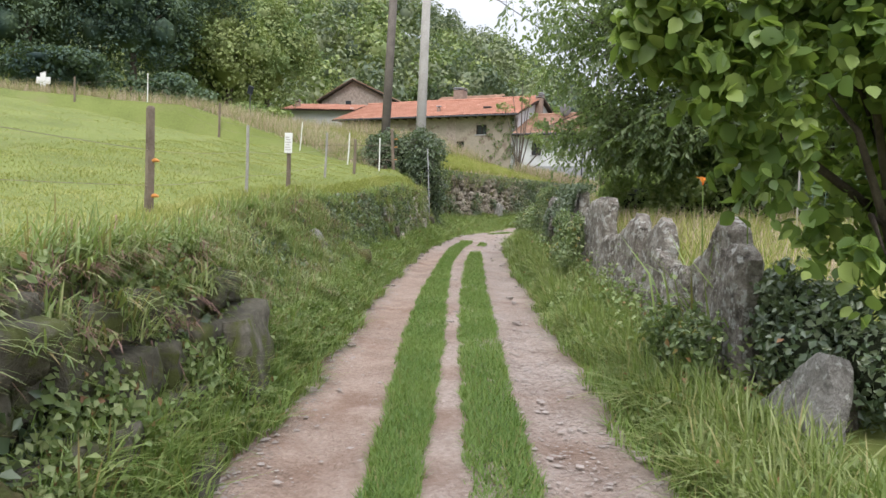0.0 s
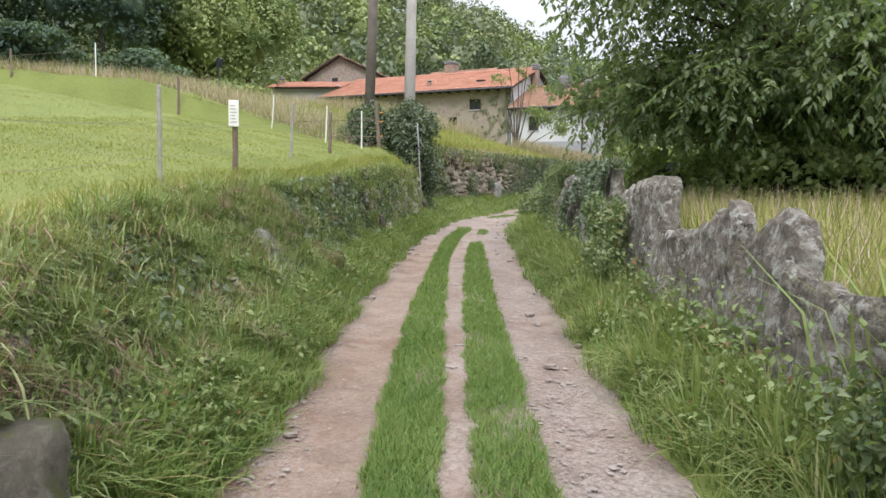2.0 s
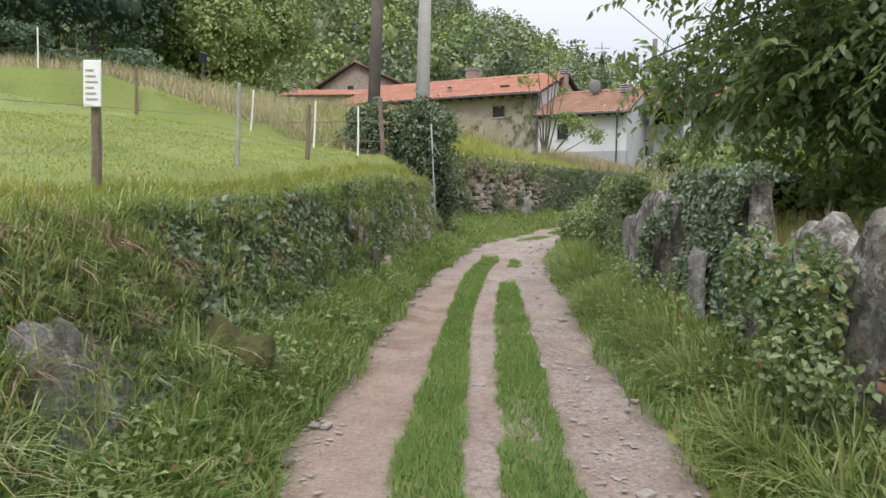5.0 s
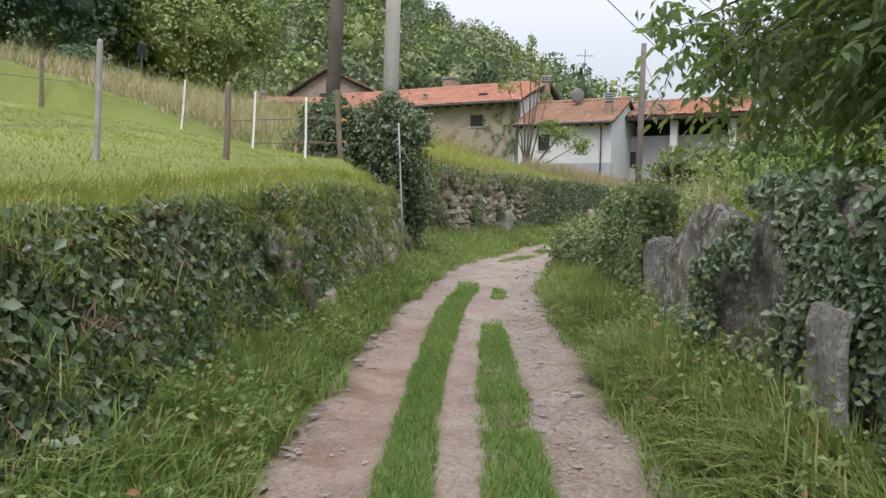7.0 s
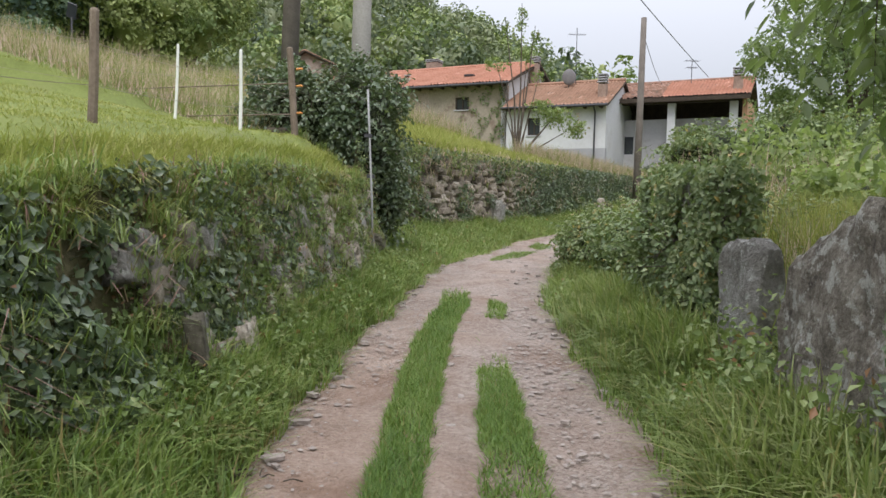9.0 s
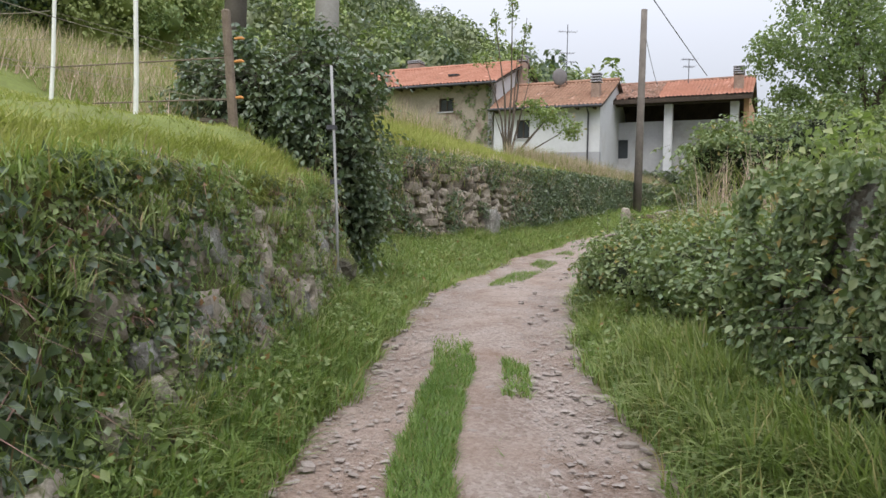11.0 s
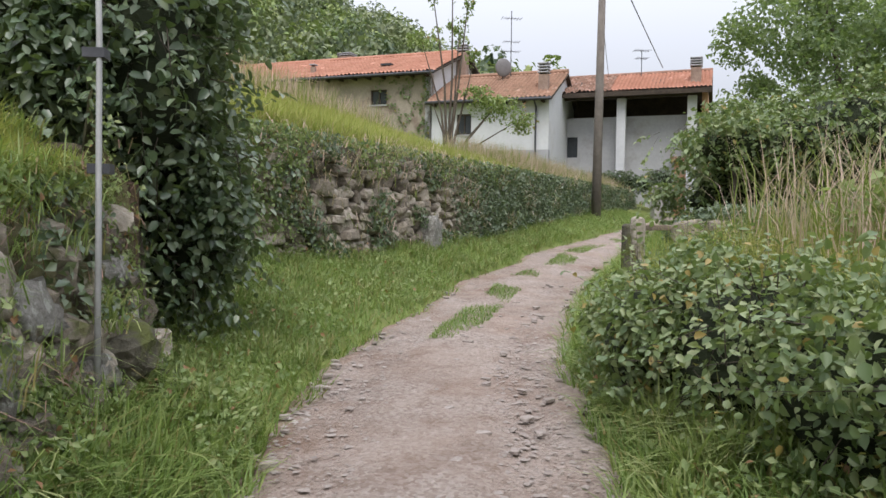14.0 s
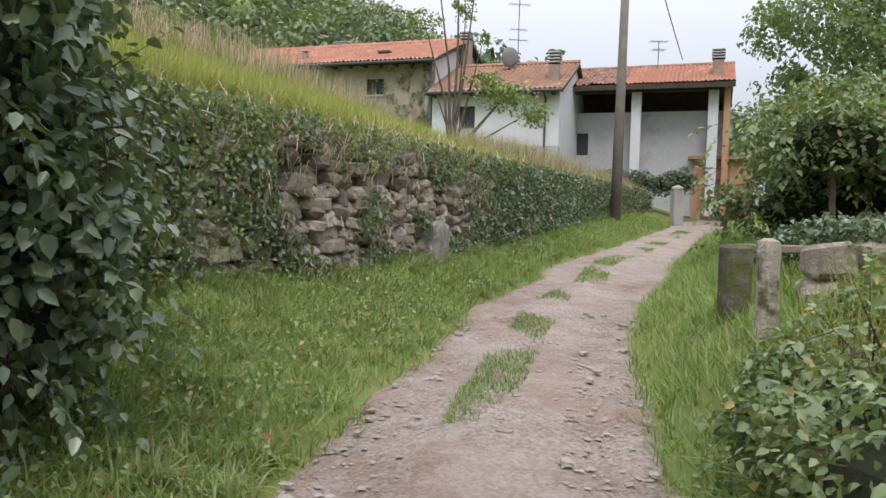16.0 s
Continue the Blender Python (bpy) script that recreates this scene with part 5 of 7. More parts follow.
# coursed mossy blocks where the bank is still a wall: a shaded gap under the top course
for z, dx, hz, y in ((0.12, 0.05, 0.3, 2.0), (0.38, -0.06, 0.28, 1.8), (0.62, -0.14, 0.24, 2.1), (0.82, -0.06, 0.17, 1.9), (0.95, -0.2, 0.14, 2.2)):
    while y < (5.0 if z < 0.9 else 4.4):
        w = rr.uniform(0.2, 0.46)
        if rr.random() < 0.62:
            ob = put("block", BLOCKS[rr.randrange(8)], wl)
            ob.matrix_basis = scaled(float(foot_l(y)) + dx - 0.12 + rr.uniform(-0.05, 0.05), y + w / 2, z + hz / 2 + rr.uniform(-0.03, 0.03), 0.4 + rr.uniform(-0.08, 0.06), w * 1.12, hz * 1.3, rr.uniform(-5, 5), rr.uniform(-6, 6), rr.uniform(-9, 9))
        y += w
for y, z, dx, sx, sy, sz, lb in ((4.92, 0.45, 0.05, 0.5, 0.72, 0.6, "large squared block with a pale top at the bank's foot"), (3.6, 0.04, 0.2, 0.4, 0.5, 0.2, "flat mossy stone in the verge"), (2.3, 0.25, 0.14, 0.45, 0.6, 0.5, "moss-covered boulder"),
                                 (11.9, 0.62, 0.02, 0.5, 0.8, 0.62, "mossy brown boulder at the bank's foot"), (16.95, 0.98, 0.16, 0.1, 0.14, 0.42, "small upright stone at the wall's foot"), (7.4, 0.5, 0.02, 0.2, 0.2, 0.16, ""),
                                 (24.3, 1.05, 0.0, 0.35, 0.45, 0.3, ""), (23.9, 1.35, -0.02, 0.35, 0.5, 0.3, ""), (24.1, 0.95, 0.1, 0.35, 0.45, 0.3, "")):
    ob = put("big_stone", MOSSY if "boulder" in lb else BLOCKS[int(y * 10) % 8] if lb else ROCKS[int(y * 10) % 6], wl, lb)
    ob.matrix_basis = scaled(float(foot_l(y)) + dx - 0.05, y, z, sx, sy, sz, 4, -6, 8 * math.sin(y * 9))
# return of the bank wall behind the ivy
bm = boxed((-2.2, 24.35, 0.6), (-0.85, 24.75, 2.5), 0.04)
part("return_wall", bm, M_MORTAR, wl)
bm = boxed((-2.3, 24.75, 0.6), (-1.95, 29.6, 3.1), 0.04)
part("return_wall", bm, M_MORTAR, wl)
part("pier", boxed((-0.8, 24.8, 0.7), (-0.66, 24.95, 2.3), 0.02), M_RUST, wl, "old dark post stained by rust")

# loose stones on the road
r = rand(3)
n = 24000
y = np.concatenate([r.uniform(2.0, 26, 11000), r.uniform(18, 42, n - 11000)])
u = np.where(r.random(n) < 0.45, r.beta(4, 3, n) * 0.6 + 0.44, np.where(r.random(n) < 0.55, r.beta(1, 4, n) * 0.2, r.uniform(0, 1, n)))
u = np.where((y > 18) & (r.random(n) < 0.8), r.uniform(0.02, 0.98, n), u)
x = road_l(y) + (road_r(y) - road_l(y)) * np.clip(u, 0, 1)
sz = 0.0065 + np.where(y > 17, 0.027, 0.022) * r.random(n) ** np.where(y > 17, 7, 6)
base = np.array([[1, 0, 0], [-1, 0, 0], [0, 1, 0], [0, -1, 0], [0, 0, 0.34], [0, 0, -0.5]], float)
az = r.uniform(0, 6.28, n)
v = base[None] * sz[:, None, None] * r.uniform(0.5, 1.5, (n, 6, 1))
vx = v[..., 0] * np.cos(az)[:, None] - v[..., 1] * np.sin(az)[:, None]
vy = v[..., 0] * np.sin(az)[:, None] + v[..., 1] * np.cos(az)[:, None]
v = np.stack([vx + x[:, None], vy + y[:, None], v[..., 2] + (road_z(y) - 0.005)[:, None]], -1).reshape(-1, 3)
f = (np.arange(n) * 6)[:, None, None] + np.array([[0, 2, 4], [2, 1, 4], [1, 3, 4], [3, 0, 4]])[None]
stuff("gravel", fast_mesh("gravel", v, f.reshape(-1, 3), M_PEBBLE), "loose grey and pink gravel scattered on the road", "gravel")
PEB = [stone_mesh("road_stone", 50 + s, M_PEBBLE) for s in range(5)]
rr = random.Random(8)
for k in range(170):
    y = rr.uniform(3.2, 30) if k < 80 else rr.uniform(17, 32)
    edge = rr.random()
    u = rr.uniform(0.0, 0.07) if edge < 0.35 else (rr.uniform(0.93, 1.0) if edge < 0.6 else rr.uniform(0.45, 0.95))
    x = float(road_l(y) + (road_r(y) - road_l(y)) * u)
    s = rr.uniform(0.03, 0.075)
    put("road_stone", PEB[rr.randrange(5)], None, "loose broken stone lying on the dirt road", "stone", "loose stones on the road", m=scaled(x, y, float(road_z(y)) + 0.008, s * 1.5, s, s * 0.45, 0, 0, rr.uniform(0, 180)))

# a few dead twigs swept together on the rut
bm = bmesh.new()
rr = random.Random(31)
for k in range(46):
    x, y, a, q = rr.gauss(-0.75, 0.12), rr.gauss(16.3, 0.07), rr.uniform(0, 6.3), rr.uniform(0.04, 0.11)
    z = float(road_z(y)) + rr.uniform(0.005, 0.03)
    tube(bm, [(x, y, z), (x + math.cos(a) * q * 0.5, y + math.sin(a) * q * 0.5, z + 0.012), (x + math.cos(a) * q, y + math.sin(a) * q, z)], 0.004, 4)
tagged(part("fallen_twigs", bm, M_BARK, None), "little heap of dead brown twigs on the road", "twigs", kind="stuff")

# ---- grass ----
r = rand(40)
def strip_a(y):
    return np.interp(y, [3, 5, 7.5, 11, 15.5, 19.2, 20.3, 21.9], [-0.33, -0.34, -0.35, -0.29, -0.07, 0.15, 0.29, 0.52]), np.interp(y, [3, 5, 7.5, 11, 15.5, 19.2, 20.3, 21.9], [-0.1, -0.03, 0.03, 0.07, 0.18, 0.47, 0.6, 0.86])


def strip_b(y):
    return np.interp(y, [3, 5, 7.5, 11, 15.5, 19.2, 21.9], [0.17, 0.18, 0.21, 0.3, 0.48, 0.74, 1.1]), np.interp(y, [3, 5, 7.5, 11, 15.5, 19.2, 21.9], [0.52, 0.53, 0.59, 0.66, 0.82, 0.95, 1.3])


def on_road(n, span, y0, y1, keep, seed):
    r = rand(seed)
    y = r.uniform(y0, y1, n)
    a, b = span(y)
    q = r.uniform(-1, 1, n)
    x = (a + b) / 2 + (b - a) / 2 * (np.sign(q) * np.abs(q) ** 0.9 * 1.02 + 0.12 * np.sin(y * 9) * np.sin(y * 3.7) + r.normal(0, 0.07, n))
    ok = keep(x, y, r)
    x, y = x[ok], y[ok]
    return np.stack([x, y, road_z(y) + 0.012], 1)


def sod(span, y0, y1, seed):
    """The low, ragged turf that the strips of grass grow from."""
    y = np.arange(y0, y1, 0.07)
    a, b = span(y)
    r = rand(seed)
    edge = 0.04 * np.sin(y * 9) * np.sin(y * 3.7)
    u = np.linspace(0, 1, 9)
    x = (a + 0.03 + edge + r.normal(0, 0.018, len(y)))[:, None] * (1 - u) + (b - 0.03 + edge + r.normal(0, 0.018, len(y)))[:, None] * u
    hump = 0.03 * np.sin(np.pi * u)[None] ** 0.6 * (0.75 + 0.5 * r.random((len(y), 9))) - 0.02
    gone = 0.16 * np.clip(0.42 - patchy(x * 2.3, y[:, None] * 1.7), 0, 1)
    z = road_z(y)[:, None] + 0.012 + hump - gone
    k = np.arange(len(y) - 1)[:, None] * 9 + np.arange(8)[None]
    stuff("turf_strip", fast_mesh("turf_strip", np.stack([x, np.repeat(y[:, None], 9, 1), z], -1).reshape(-1, 3), np.stack([k, k + 1, k + 10, k + 9], -1).reshape(-1, 4), M_TURF), "low green turf between the wheel ruts", "turf")


sod(strip_a, -2, 21.0, 341)
sod(strip_b, -2, 17.9, 342)
pa = on_road(105000, strip_a, -2, 23.0, lambda x, y, r: r.random(len(x)) < np.clip(0.3 + 1.0 * patchy(x * 2.3, y * 1.7), 0, 1) * np.clip((22.8 - y) / 2.0, 0.05, 1) * np.where((y > 20.8) & (patchy(x * 4, y * 3) < 0.45), 0.3, 1), 41)
pb = on_road(98000, strip_b, -2, 22.3, lambda x, y, r: r.random(len(x)) < np.clip(0.22 + 1.0 * patchy(x * 2.3, y * 1.7), 0, 1) * np.where((y > 14.6) & (y < 15.3), 0.25, 1) * np.where(y > 18.5, 0.5 * smooth(0.5, 0.8, patchy(x * 3, y * 1.3)), 1), 42)
pc = on_road(26000, lambda y: (road_l(y) + (road_r(y) - road_l(y)) * 0.3, road_l(y) + (road_r(y) - road_l(y)) * 0.52), 27.2, 46, lambda x, y, r: r.random(len(x)) < 0.6 * smooth(0.42, 0.8, patchy(x * 1.6, y * 1.1)), 43)
stuff("road_grass", blade_mesh("road_grass", np.concatenate([pa, pb, pc]), 0.062, 0.0095, 1.0, 44, L_STRIP, short=True), "short green grass strips between the wheel ruts", "grass")

# verges
pv = [on_land(r, 23000, foot_l, lambda y: road_l(y) + 0.04 + 0.1 * np.sin(y * 3.7) * np.sin(y * 1.3), 2.2, 24.3, lambda x, y, r: (y > 4.4) | (r.random(len(x)) < 0.4)),
      on_land(r, 23000, lambda y: road_r(y) - 0.04 - 0.1 * np.sin(y * 3.1) * np.sin(y * 1.7), lambda y: road_r(y) + 1.0, 2.0, 25.5)]
stuff("verge_grass", blade_mesh("verge_grass", np.concatenate(pv), 0.22, 0.011, 1.0, 45, L_LUSH), "long lush grass on the verges beside the road", "grass")
pt = on_land(r, 1600, lambda y: road_r(y) + 0.12, lambda y: road_r(y) + 0.8, 2.6, 25.5, lambda x, y, r: r.random(len(x)) < 0.35 + 0.65 * smooth(0.1, 0.5, x - road_r(y)))
pt = pt[patchy(pt[:, 0], pt[:, 1], 1.5) > 0.2]
stuff("tall_grass", tussock_mesh("tall_grass", pt, 28, 0.42, 0.0105, 0.75, 46, L_TALL, (-0.45, -0.1)), "arching tufts of tall grass in the verge", "grass")
pt = on_land(r, 700, foot_l, lambda y: road_l(y) - 0.08, 2.4, 24.2)
stuff("verge_tufts", tussock_mesh("verge_tufts", pt, 28, 0.26, 0.009, 0.75, 146, L_LUSH, (0.4, -0.1)), "green grass tufts along the foot of the bank", "grass")
pg = [on_land(r, 66000, lambda y: np.maximum(road_l(y) - 3.4, np.where(y < 28.5, -1.9, -9)), lambda y: road_l(y) + 0.03 + 0.1 * np.sin(y * 3.3), 24.3, 50, lambda x, y, r: behind(x, y) < 0.15),
      on_land(r, 30000, lambda y: road_r(y) - 0.05, lambda y: road_r(y) + 1.6, 25.5, 48),
      on_land(r, 26000, lambda y: road_r(y) + 1.0, lambda y: road_r(y) + 6.5, 25.5, 33)]
stuff("slope_grass", blade_mesh("slope_grass", np.concatenate(pg), 0.18, 0.014, 1.1, 47, L_LUSH, short=True), "green grass slope between the road and the far wall", "grass")

ps = on_land(r, 1500, lambda y: np.maximum(road_l(y) - 3.4, np.where(y < 28.5, -1.9, -9)), lambda y: road_l(y) - 0.1, 24.0, 40, lambda x, y, r: (behind(x, y) < 0.1) & (patchy(x, y, 1.4) > 0.35))
stuff("slope_tufts", tussock_mesh("slope_tufts", ps, 24, 0.2, 0.011, 0.8, 147, L_BANK, (0.3, -0.2)), "uneven tufts in the grass slope", "grass")
wd = [on_land(r, 16000, foot_l, lambda y: road_l(y) - 0.02, 2.2, 24.3, lambda x, y, r: patchy(x, y, 1.9) > 0.4),
      on_land(r, 17000, lambda y: road_r(y) + 0.05, lambda y: road_r(y) + 1.0, 2.0, 26, lambda x, y, r: patchy(x, y, 1.6) > 0.45),
      on_land(r, 16000, lambda y: np.maximum(road_l(y) - 3.4, np.where(y < 28.5, -1.9, -9)), lambda y: road_l(y) - 0.05, 24.3, 46, lambda x, y, r: (behind(x, y) < 0.1) & (patchy(x, y, 1.1) > 0.35))]
wd = np.concatenate(wd)
wd[:, 2] += rand(59).uniform(0.02, 0.24, len(wd))
stuff("verge_weeds", leaf_mesh("verge_weeds", wd, 0.05, 60, L_WEED, None, 0.3), "small broad-leaved weeds mixed in the verge grass", "weeds")

# meadow
pm = [on_land(r, 100000, lambda y: np.full_like(y, -7.0), lambda y: foot_l(y) - bank_w(y) * 0.9, 2.5, 24.5), on_land(r, 50000, -20, -6.8, 5, 26)]
stuff("meadow_grass", blade_mesh("meadow_grass", np.concatenate(pm), 0.045, 0.012, 1.2, 48, L_LAWN, short=True), "short mown grass of the meadow", "grass")
pe = on_land(r, 36000, lambda y: foot_l(y) - bank_w(y) - 0.45, lambda y: foot_l(y) - bank_w(y) * 0.7, 2.2, 24.4)
stuff("bank_top_grass", blade_mesh("bank_top_grass", pe, 0.13, 0.014, 1.3, 49, L_LAWN, short=True), "longer grass hanging over the bank's edge", "grass")
pf = on_land(r, 620, lambda y: foot_l(y) - bank_w(y) - 0.12, lambda y: foot_l(y) - bank_w(y) * 0.72, 5.0, 24.2, lambda x, y, r: patchy(x, y, 1.6) > 0.3)
stuff("edge_tufts", tussock_mesh("edge_tufts", pf, 26, 0.2, 0.01, 0.9, 149, L_LAWN, (0.8, -0.1), 0.9), "meadow grass hanging over the bank's edge", "grass")
pd = [on_land(r, 46000, -26, -2.2, 24.8, 38, lambda x, y, r: (behind(x, y) > 0.3) | (x < -2.3)), on_land(r, 9000, -26, -3.5, 24.6, 26.5)]
stuff("dry_grass", blade_mesh("dry_grass", np.concatenate(pd), 0.5, 0.013, 0.8, 50, L_DRY, short=True), "tall straw-coloured grass behind the meadow fence", "grass")


def along_wall(n, s0, s1, d0, d1, seed, keep=None):
    r = rand(seed)
    s, d = r.uniform(s0, s1, n), r.uniform(d0, d1, n)
    x = WALL_A[0] + WALL_D[0] * s - WALL_D[1] * d
    y = WALL_A[1] + WALL_D[1] * s + WALL_D[0] * d
    ok = np.ones(n, bool) if keep is None else keep(s, d, r)
    return np.stack([x[ok], y[ok], land(x[ok], y[ok]) - 0.02], 1)


stuff("terrace_grass", blade_mesh("terrace_grass", np.concatenate([along_wall(52000, -3, 24, 0.2, 5.5, 51), along_wall(22000, -3, 26, 0.15, 1.0, 52)]), 0.34, 0.016, 0.8, 53, L_SUNNY, short=True), "bright yellow-green grass on the terrace above the wall", "grass")
stuff("terrace_dry_grass", blade_mesh("terrace_dry_grass", np.concatenate([along_wall(15000, -1, 9, 3.2, 9, 54), along_wall(30000, 11, 27, 0.3, 3.0, 55)]), 0.85, 0.02, 0.5, 56, L_DRY, short=True), "tall dry grass on the terrace by the houses", "grass")
pr = on_land(r, 16000, lambda y: road_r(y) + 1.15, 9.0, 6.5, 25.5, lambda x, y, r: patchy(x, y, 0.6) > 0.3)
stuff("rough_field_grass", blade_mesh("rough_field_grass", pr, 0.5, 0.012, 0.6, 57, L_DRY, short=True), "tall dry seeding grass behind the stone slabs", "grass")
pr2 = on_land(r, 44000, lambda y: road_r(y) + 1.0, 12.0, 4.5, 27)
stuff("rough_field_green", blade_mesh("rough_field_green", pr2, 0.42, 0.014, 0.8, 58, L_SUNNY, short=True), "green grass in the rough field behind the slabs", "grass")

# ---- climbing and creeping growth ----
def bank_leaves(n, seed, y0, y1, keep):
    r = rand(seed)
    y = r.uniform(y0, y1, n); t = r.random(n)
    f = foot_l(y)
    zb, zt = road_z(y) + 0.28, meadow(f - bank_w(y), y)
    z = zb + (zt - zb) * (0.35 * t + 0.65 * smooth(0, 1, t)) + 0.02
    x = f - bank_w(y) * t + 0.06 + r.normal(0, 0.05, n)
    ok = keep(y, t, r)
    return np.stack([x, y, z + r.normal(0, 0.03, n)], 1)[ok]


SIDE = np.array([0.9, -0.15, 0.45])
stuff("ivy_growth", leaf_mesh("ivy_growth", np.concatenate([bank_leaves(46000, 61, 12.0, 20.5, lambda y, t, r: (patchy(y, t * 2, 1.5) > np.interp(y, [12.5, 14, 15.5, 18], [0.08, 0.2, 0.48, 0.66])) | ((patchy(y, t * 3, 2.6) > 0.5) & (r.random(len(y)) < 0.4))), bank_leaves(14000, 62, 2.3, 12.5, lambda y, t, r: patchy(y, t * 3, 1.1) > 0.58), bank_leaves(3500, 63, 20.5, 24.4, lambda y, t, r: patchy(y, t * 2, 1.6) > 0.55)]), 0.072, 64, L_IVY, SIDE), "dark glossy ivy creeping over the stone bank", "ivy")
stuff("bank_weeds", leaf_mesh("bank_weeds", np.concatenate([bank_leaves(34000, 65, 2.3, 13.0, lambda y, t, r: (patchy(y, t * 2, 0.9) > 0.25) & ((y > 6.0) | (r.random(len(y)) < np.where(y < 4.5, 0.2, 0.6)))), bank_leaves(15000, 165, 13.0, 19.5, lambda y, t, r: patchy(y, t * 2, 1.9) > 0.33), bank_leaves(26000, 66, 18, 24.4, lambda y, t, r: patchy(y, t * 2, 1.7) > 0.36)]), 0.042, 67, L_WEED, SIDE), "low leafy weeds covering the bank", "weeds")
bg = bank_leaves(30000, 68, 2.3, 24.4, lambda y, t, r: (patchy(y, t * 3, 1.3) > 0.42 - 0.2 * (y < 12)) & ((y > 6.0) | (r.random(len(y)) < np.where(y < 4.5, 0.2, 0.7))))
bd = bank_leaves(8000, 70, 2.3, 24.4, lambda y, t, r: (patchy(y, t * 3, 2.1) > 0.6) & (t > 0.25))
stuff("bank_dry_grass", blade_mesh("bank_dry_grass", bd, 0.18, 0.007, 1.6, 170, L_DEAD, 1.6), "dead brown grass hanging on the bank", "grass")
tc = bank_leaves(1500, 71, 2.0, 24.2, lambda y, t, r: (r.random(len(y)) < np.interp(y, [2, 5, 6, 12, 14, 24], [0.7, 0.7, 0.95, 0.9, 0.12, 0.25])) & ((y > 5.2) | (t > 0.75)))
third = len(tc) // 7
stuff("bank_tufts", tussock_mesh("bank_tufts", tc[third:], 38, 0.25, 0.008, 0.8, 73, L_BANK, (0.5, -0.1), 0.7), "long grass tufts arching out of the bank", "grass")
stuff("bank_straw", tussock_mesh("bank_straw", tc[:third], 36, 0.22, 0.007, 0.95, 74, L_DEAD, (0.75, 0.0), 1.0), "withered brown thatch hanging from the bank", "grass")
nc = bank_leaves(900, 371, 1.7, 5.4, lambda y, t, r: t > 0.3)
nc[:, 0] += 0.12
cap = nc[:, 2] > 0.75
stuff("wall_thatch", tussock_mesh("wall_thatch", nc[cap][::11], 30, 0.16, 0.007, 1.0, 372, L_DEAD, (0.9, 0.0), 1.1), "withered brown thatch over the mossy wall", "grass")
stuff("wall_top_tufts", tussock_mesh("wall_top_tufts", nc[cap][1::6], 34, 0.22, 0.009, 0.85, 373, L_BANK, (0.7, 0.0), 0.8), "green grass tufts hanging over the mossy wall", "grass")
creep = bank_leaves(9000, 374, 1.7, 5.3, lambda y, t, r: patchy(y * 2, t * 4, 1.4) > 0.42)
creep[:, 0] += 0.1
stuff("wall_creeper", leaf_mesh("wall_creeper", creep, 0.05, 375, L_WEED, SIDE), "small-leaved creeper and weeds over the mossy wall", "weeds")
r = rand(72)
sc = on_land(rand(76), 260, lambda y: road_r(y) + 0.5, lambda y: road_r(y) + 0.95, 4.5, 18)
sw = np.repeat(sc, 40, axis=0) + np.stack([r.normal(0, 0.09, len(sc) * 40), r.normal(0, 0.1, len(sc) * 40), np.abs(r.normal(0, 0.22, len(sc) * 40))], 1)
stuff("slab_weeds", leaf_mesh("slab_weeds", sw, 0.06, 77, L_WEED, None, 0.4), "nettles and weeds filling the gaps between slabs", "weeds")
stuff("bank_grass", blade_mesh("bank_grass", bg, 0.17, 0.006, 1.5, 69, L_LUSH, 1.2), "grass tufts rooted in the bank", "grass")


def wall_leaves(n, seed, s0, s1, keep):
    r = rand(seed)
    s, t = r.uniform(s0, s1, n), r.random(n)
    d = -0.1 + 0.2 * t - np.abs(r.normal(0, 0.08, n))
    x = WALL_A[0] + WALL_D[0] * s - WALL_D[1] * d
    y = WALL_A[1] + WALL_D[1] * s + WALL_D[0] * d
    zb = land(x + 0.25, y - 0.15)
    z = zb + (3.4 + 0.012 * s - zb) * t
    ok = keep(s, t, r)
    return np.stack([x, y, z], 1)[ok]


FACE = np.array([0.75, -0.45, 0.35])
stuff("wall_ivy", leaf_mesh("wall_ivy", np.concatenate([wall_leaves(33000, 71, 5.0, 26.5, lambda s, t, r: r.random(len(s)) < np.clip((s - 4.5) / 3, 0, 1)), wall_leaves(9000, 72, -3.2, 5.0, lambda s, t, r: (patchy(s, t * 3, 1.4) > 0.62) | (r.random(len(s)) < (t - 0.7) * 1.4) | (s < -1.6))]), 0.088, 73, L_IVY, FACE), "dark ivy covering the far stone wall", "ivy")
wk = np.concatenate([wall_leaves(7000, 171, -3.4, -0.2, lambda s, t, r: r.random(len(s)) < np.clip(0.25 + t * 0.8 - (s + 1.5) * 0.25, 0, 1)), wall_leaves(16000, 172, -1.0, 9.0, lambda s, t, r: (t > 0.83 + 0.14 * np.sin(s * 2.3)) & (r.random(len(s)) < 0.6))])
stuff("wall_weeds", leaf_mesh("wall_weeds", wk, 0.065, 173, L_WEED, FACE), "leafy weeds hanging over the far wall", "weeds")
wt = wall_leaves(11000, 74, -3.2, 26, lambda s, t, r: (r.random(len(s)) < np.clip((t - 0.35) * 1.3, 0.03, 1) * np.where(s < 6.5, 1, 0.25)) | (patchy(s, t * 3, 1.4) > 0.78))
stuff("wall_tufts", blade_mesh("wall_tufts", wt, 0.3, 0.011, 1.5, 75, L_DRY, 1.5), "grass tufts hanging from the far wall's joints", "grass")


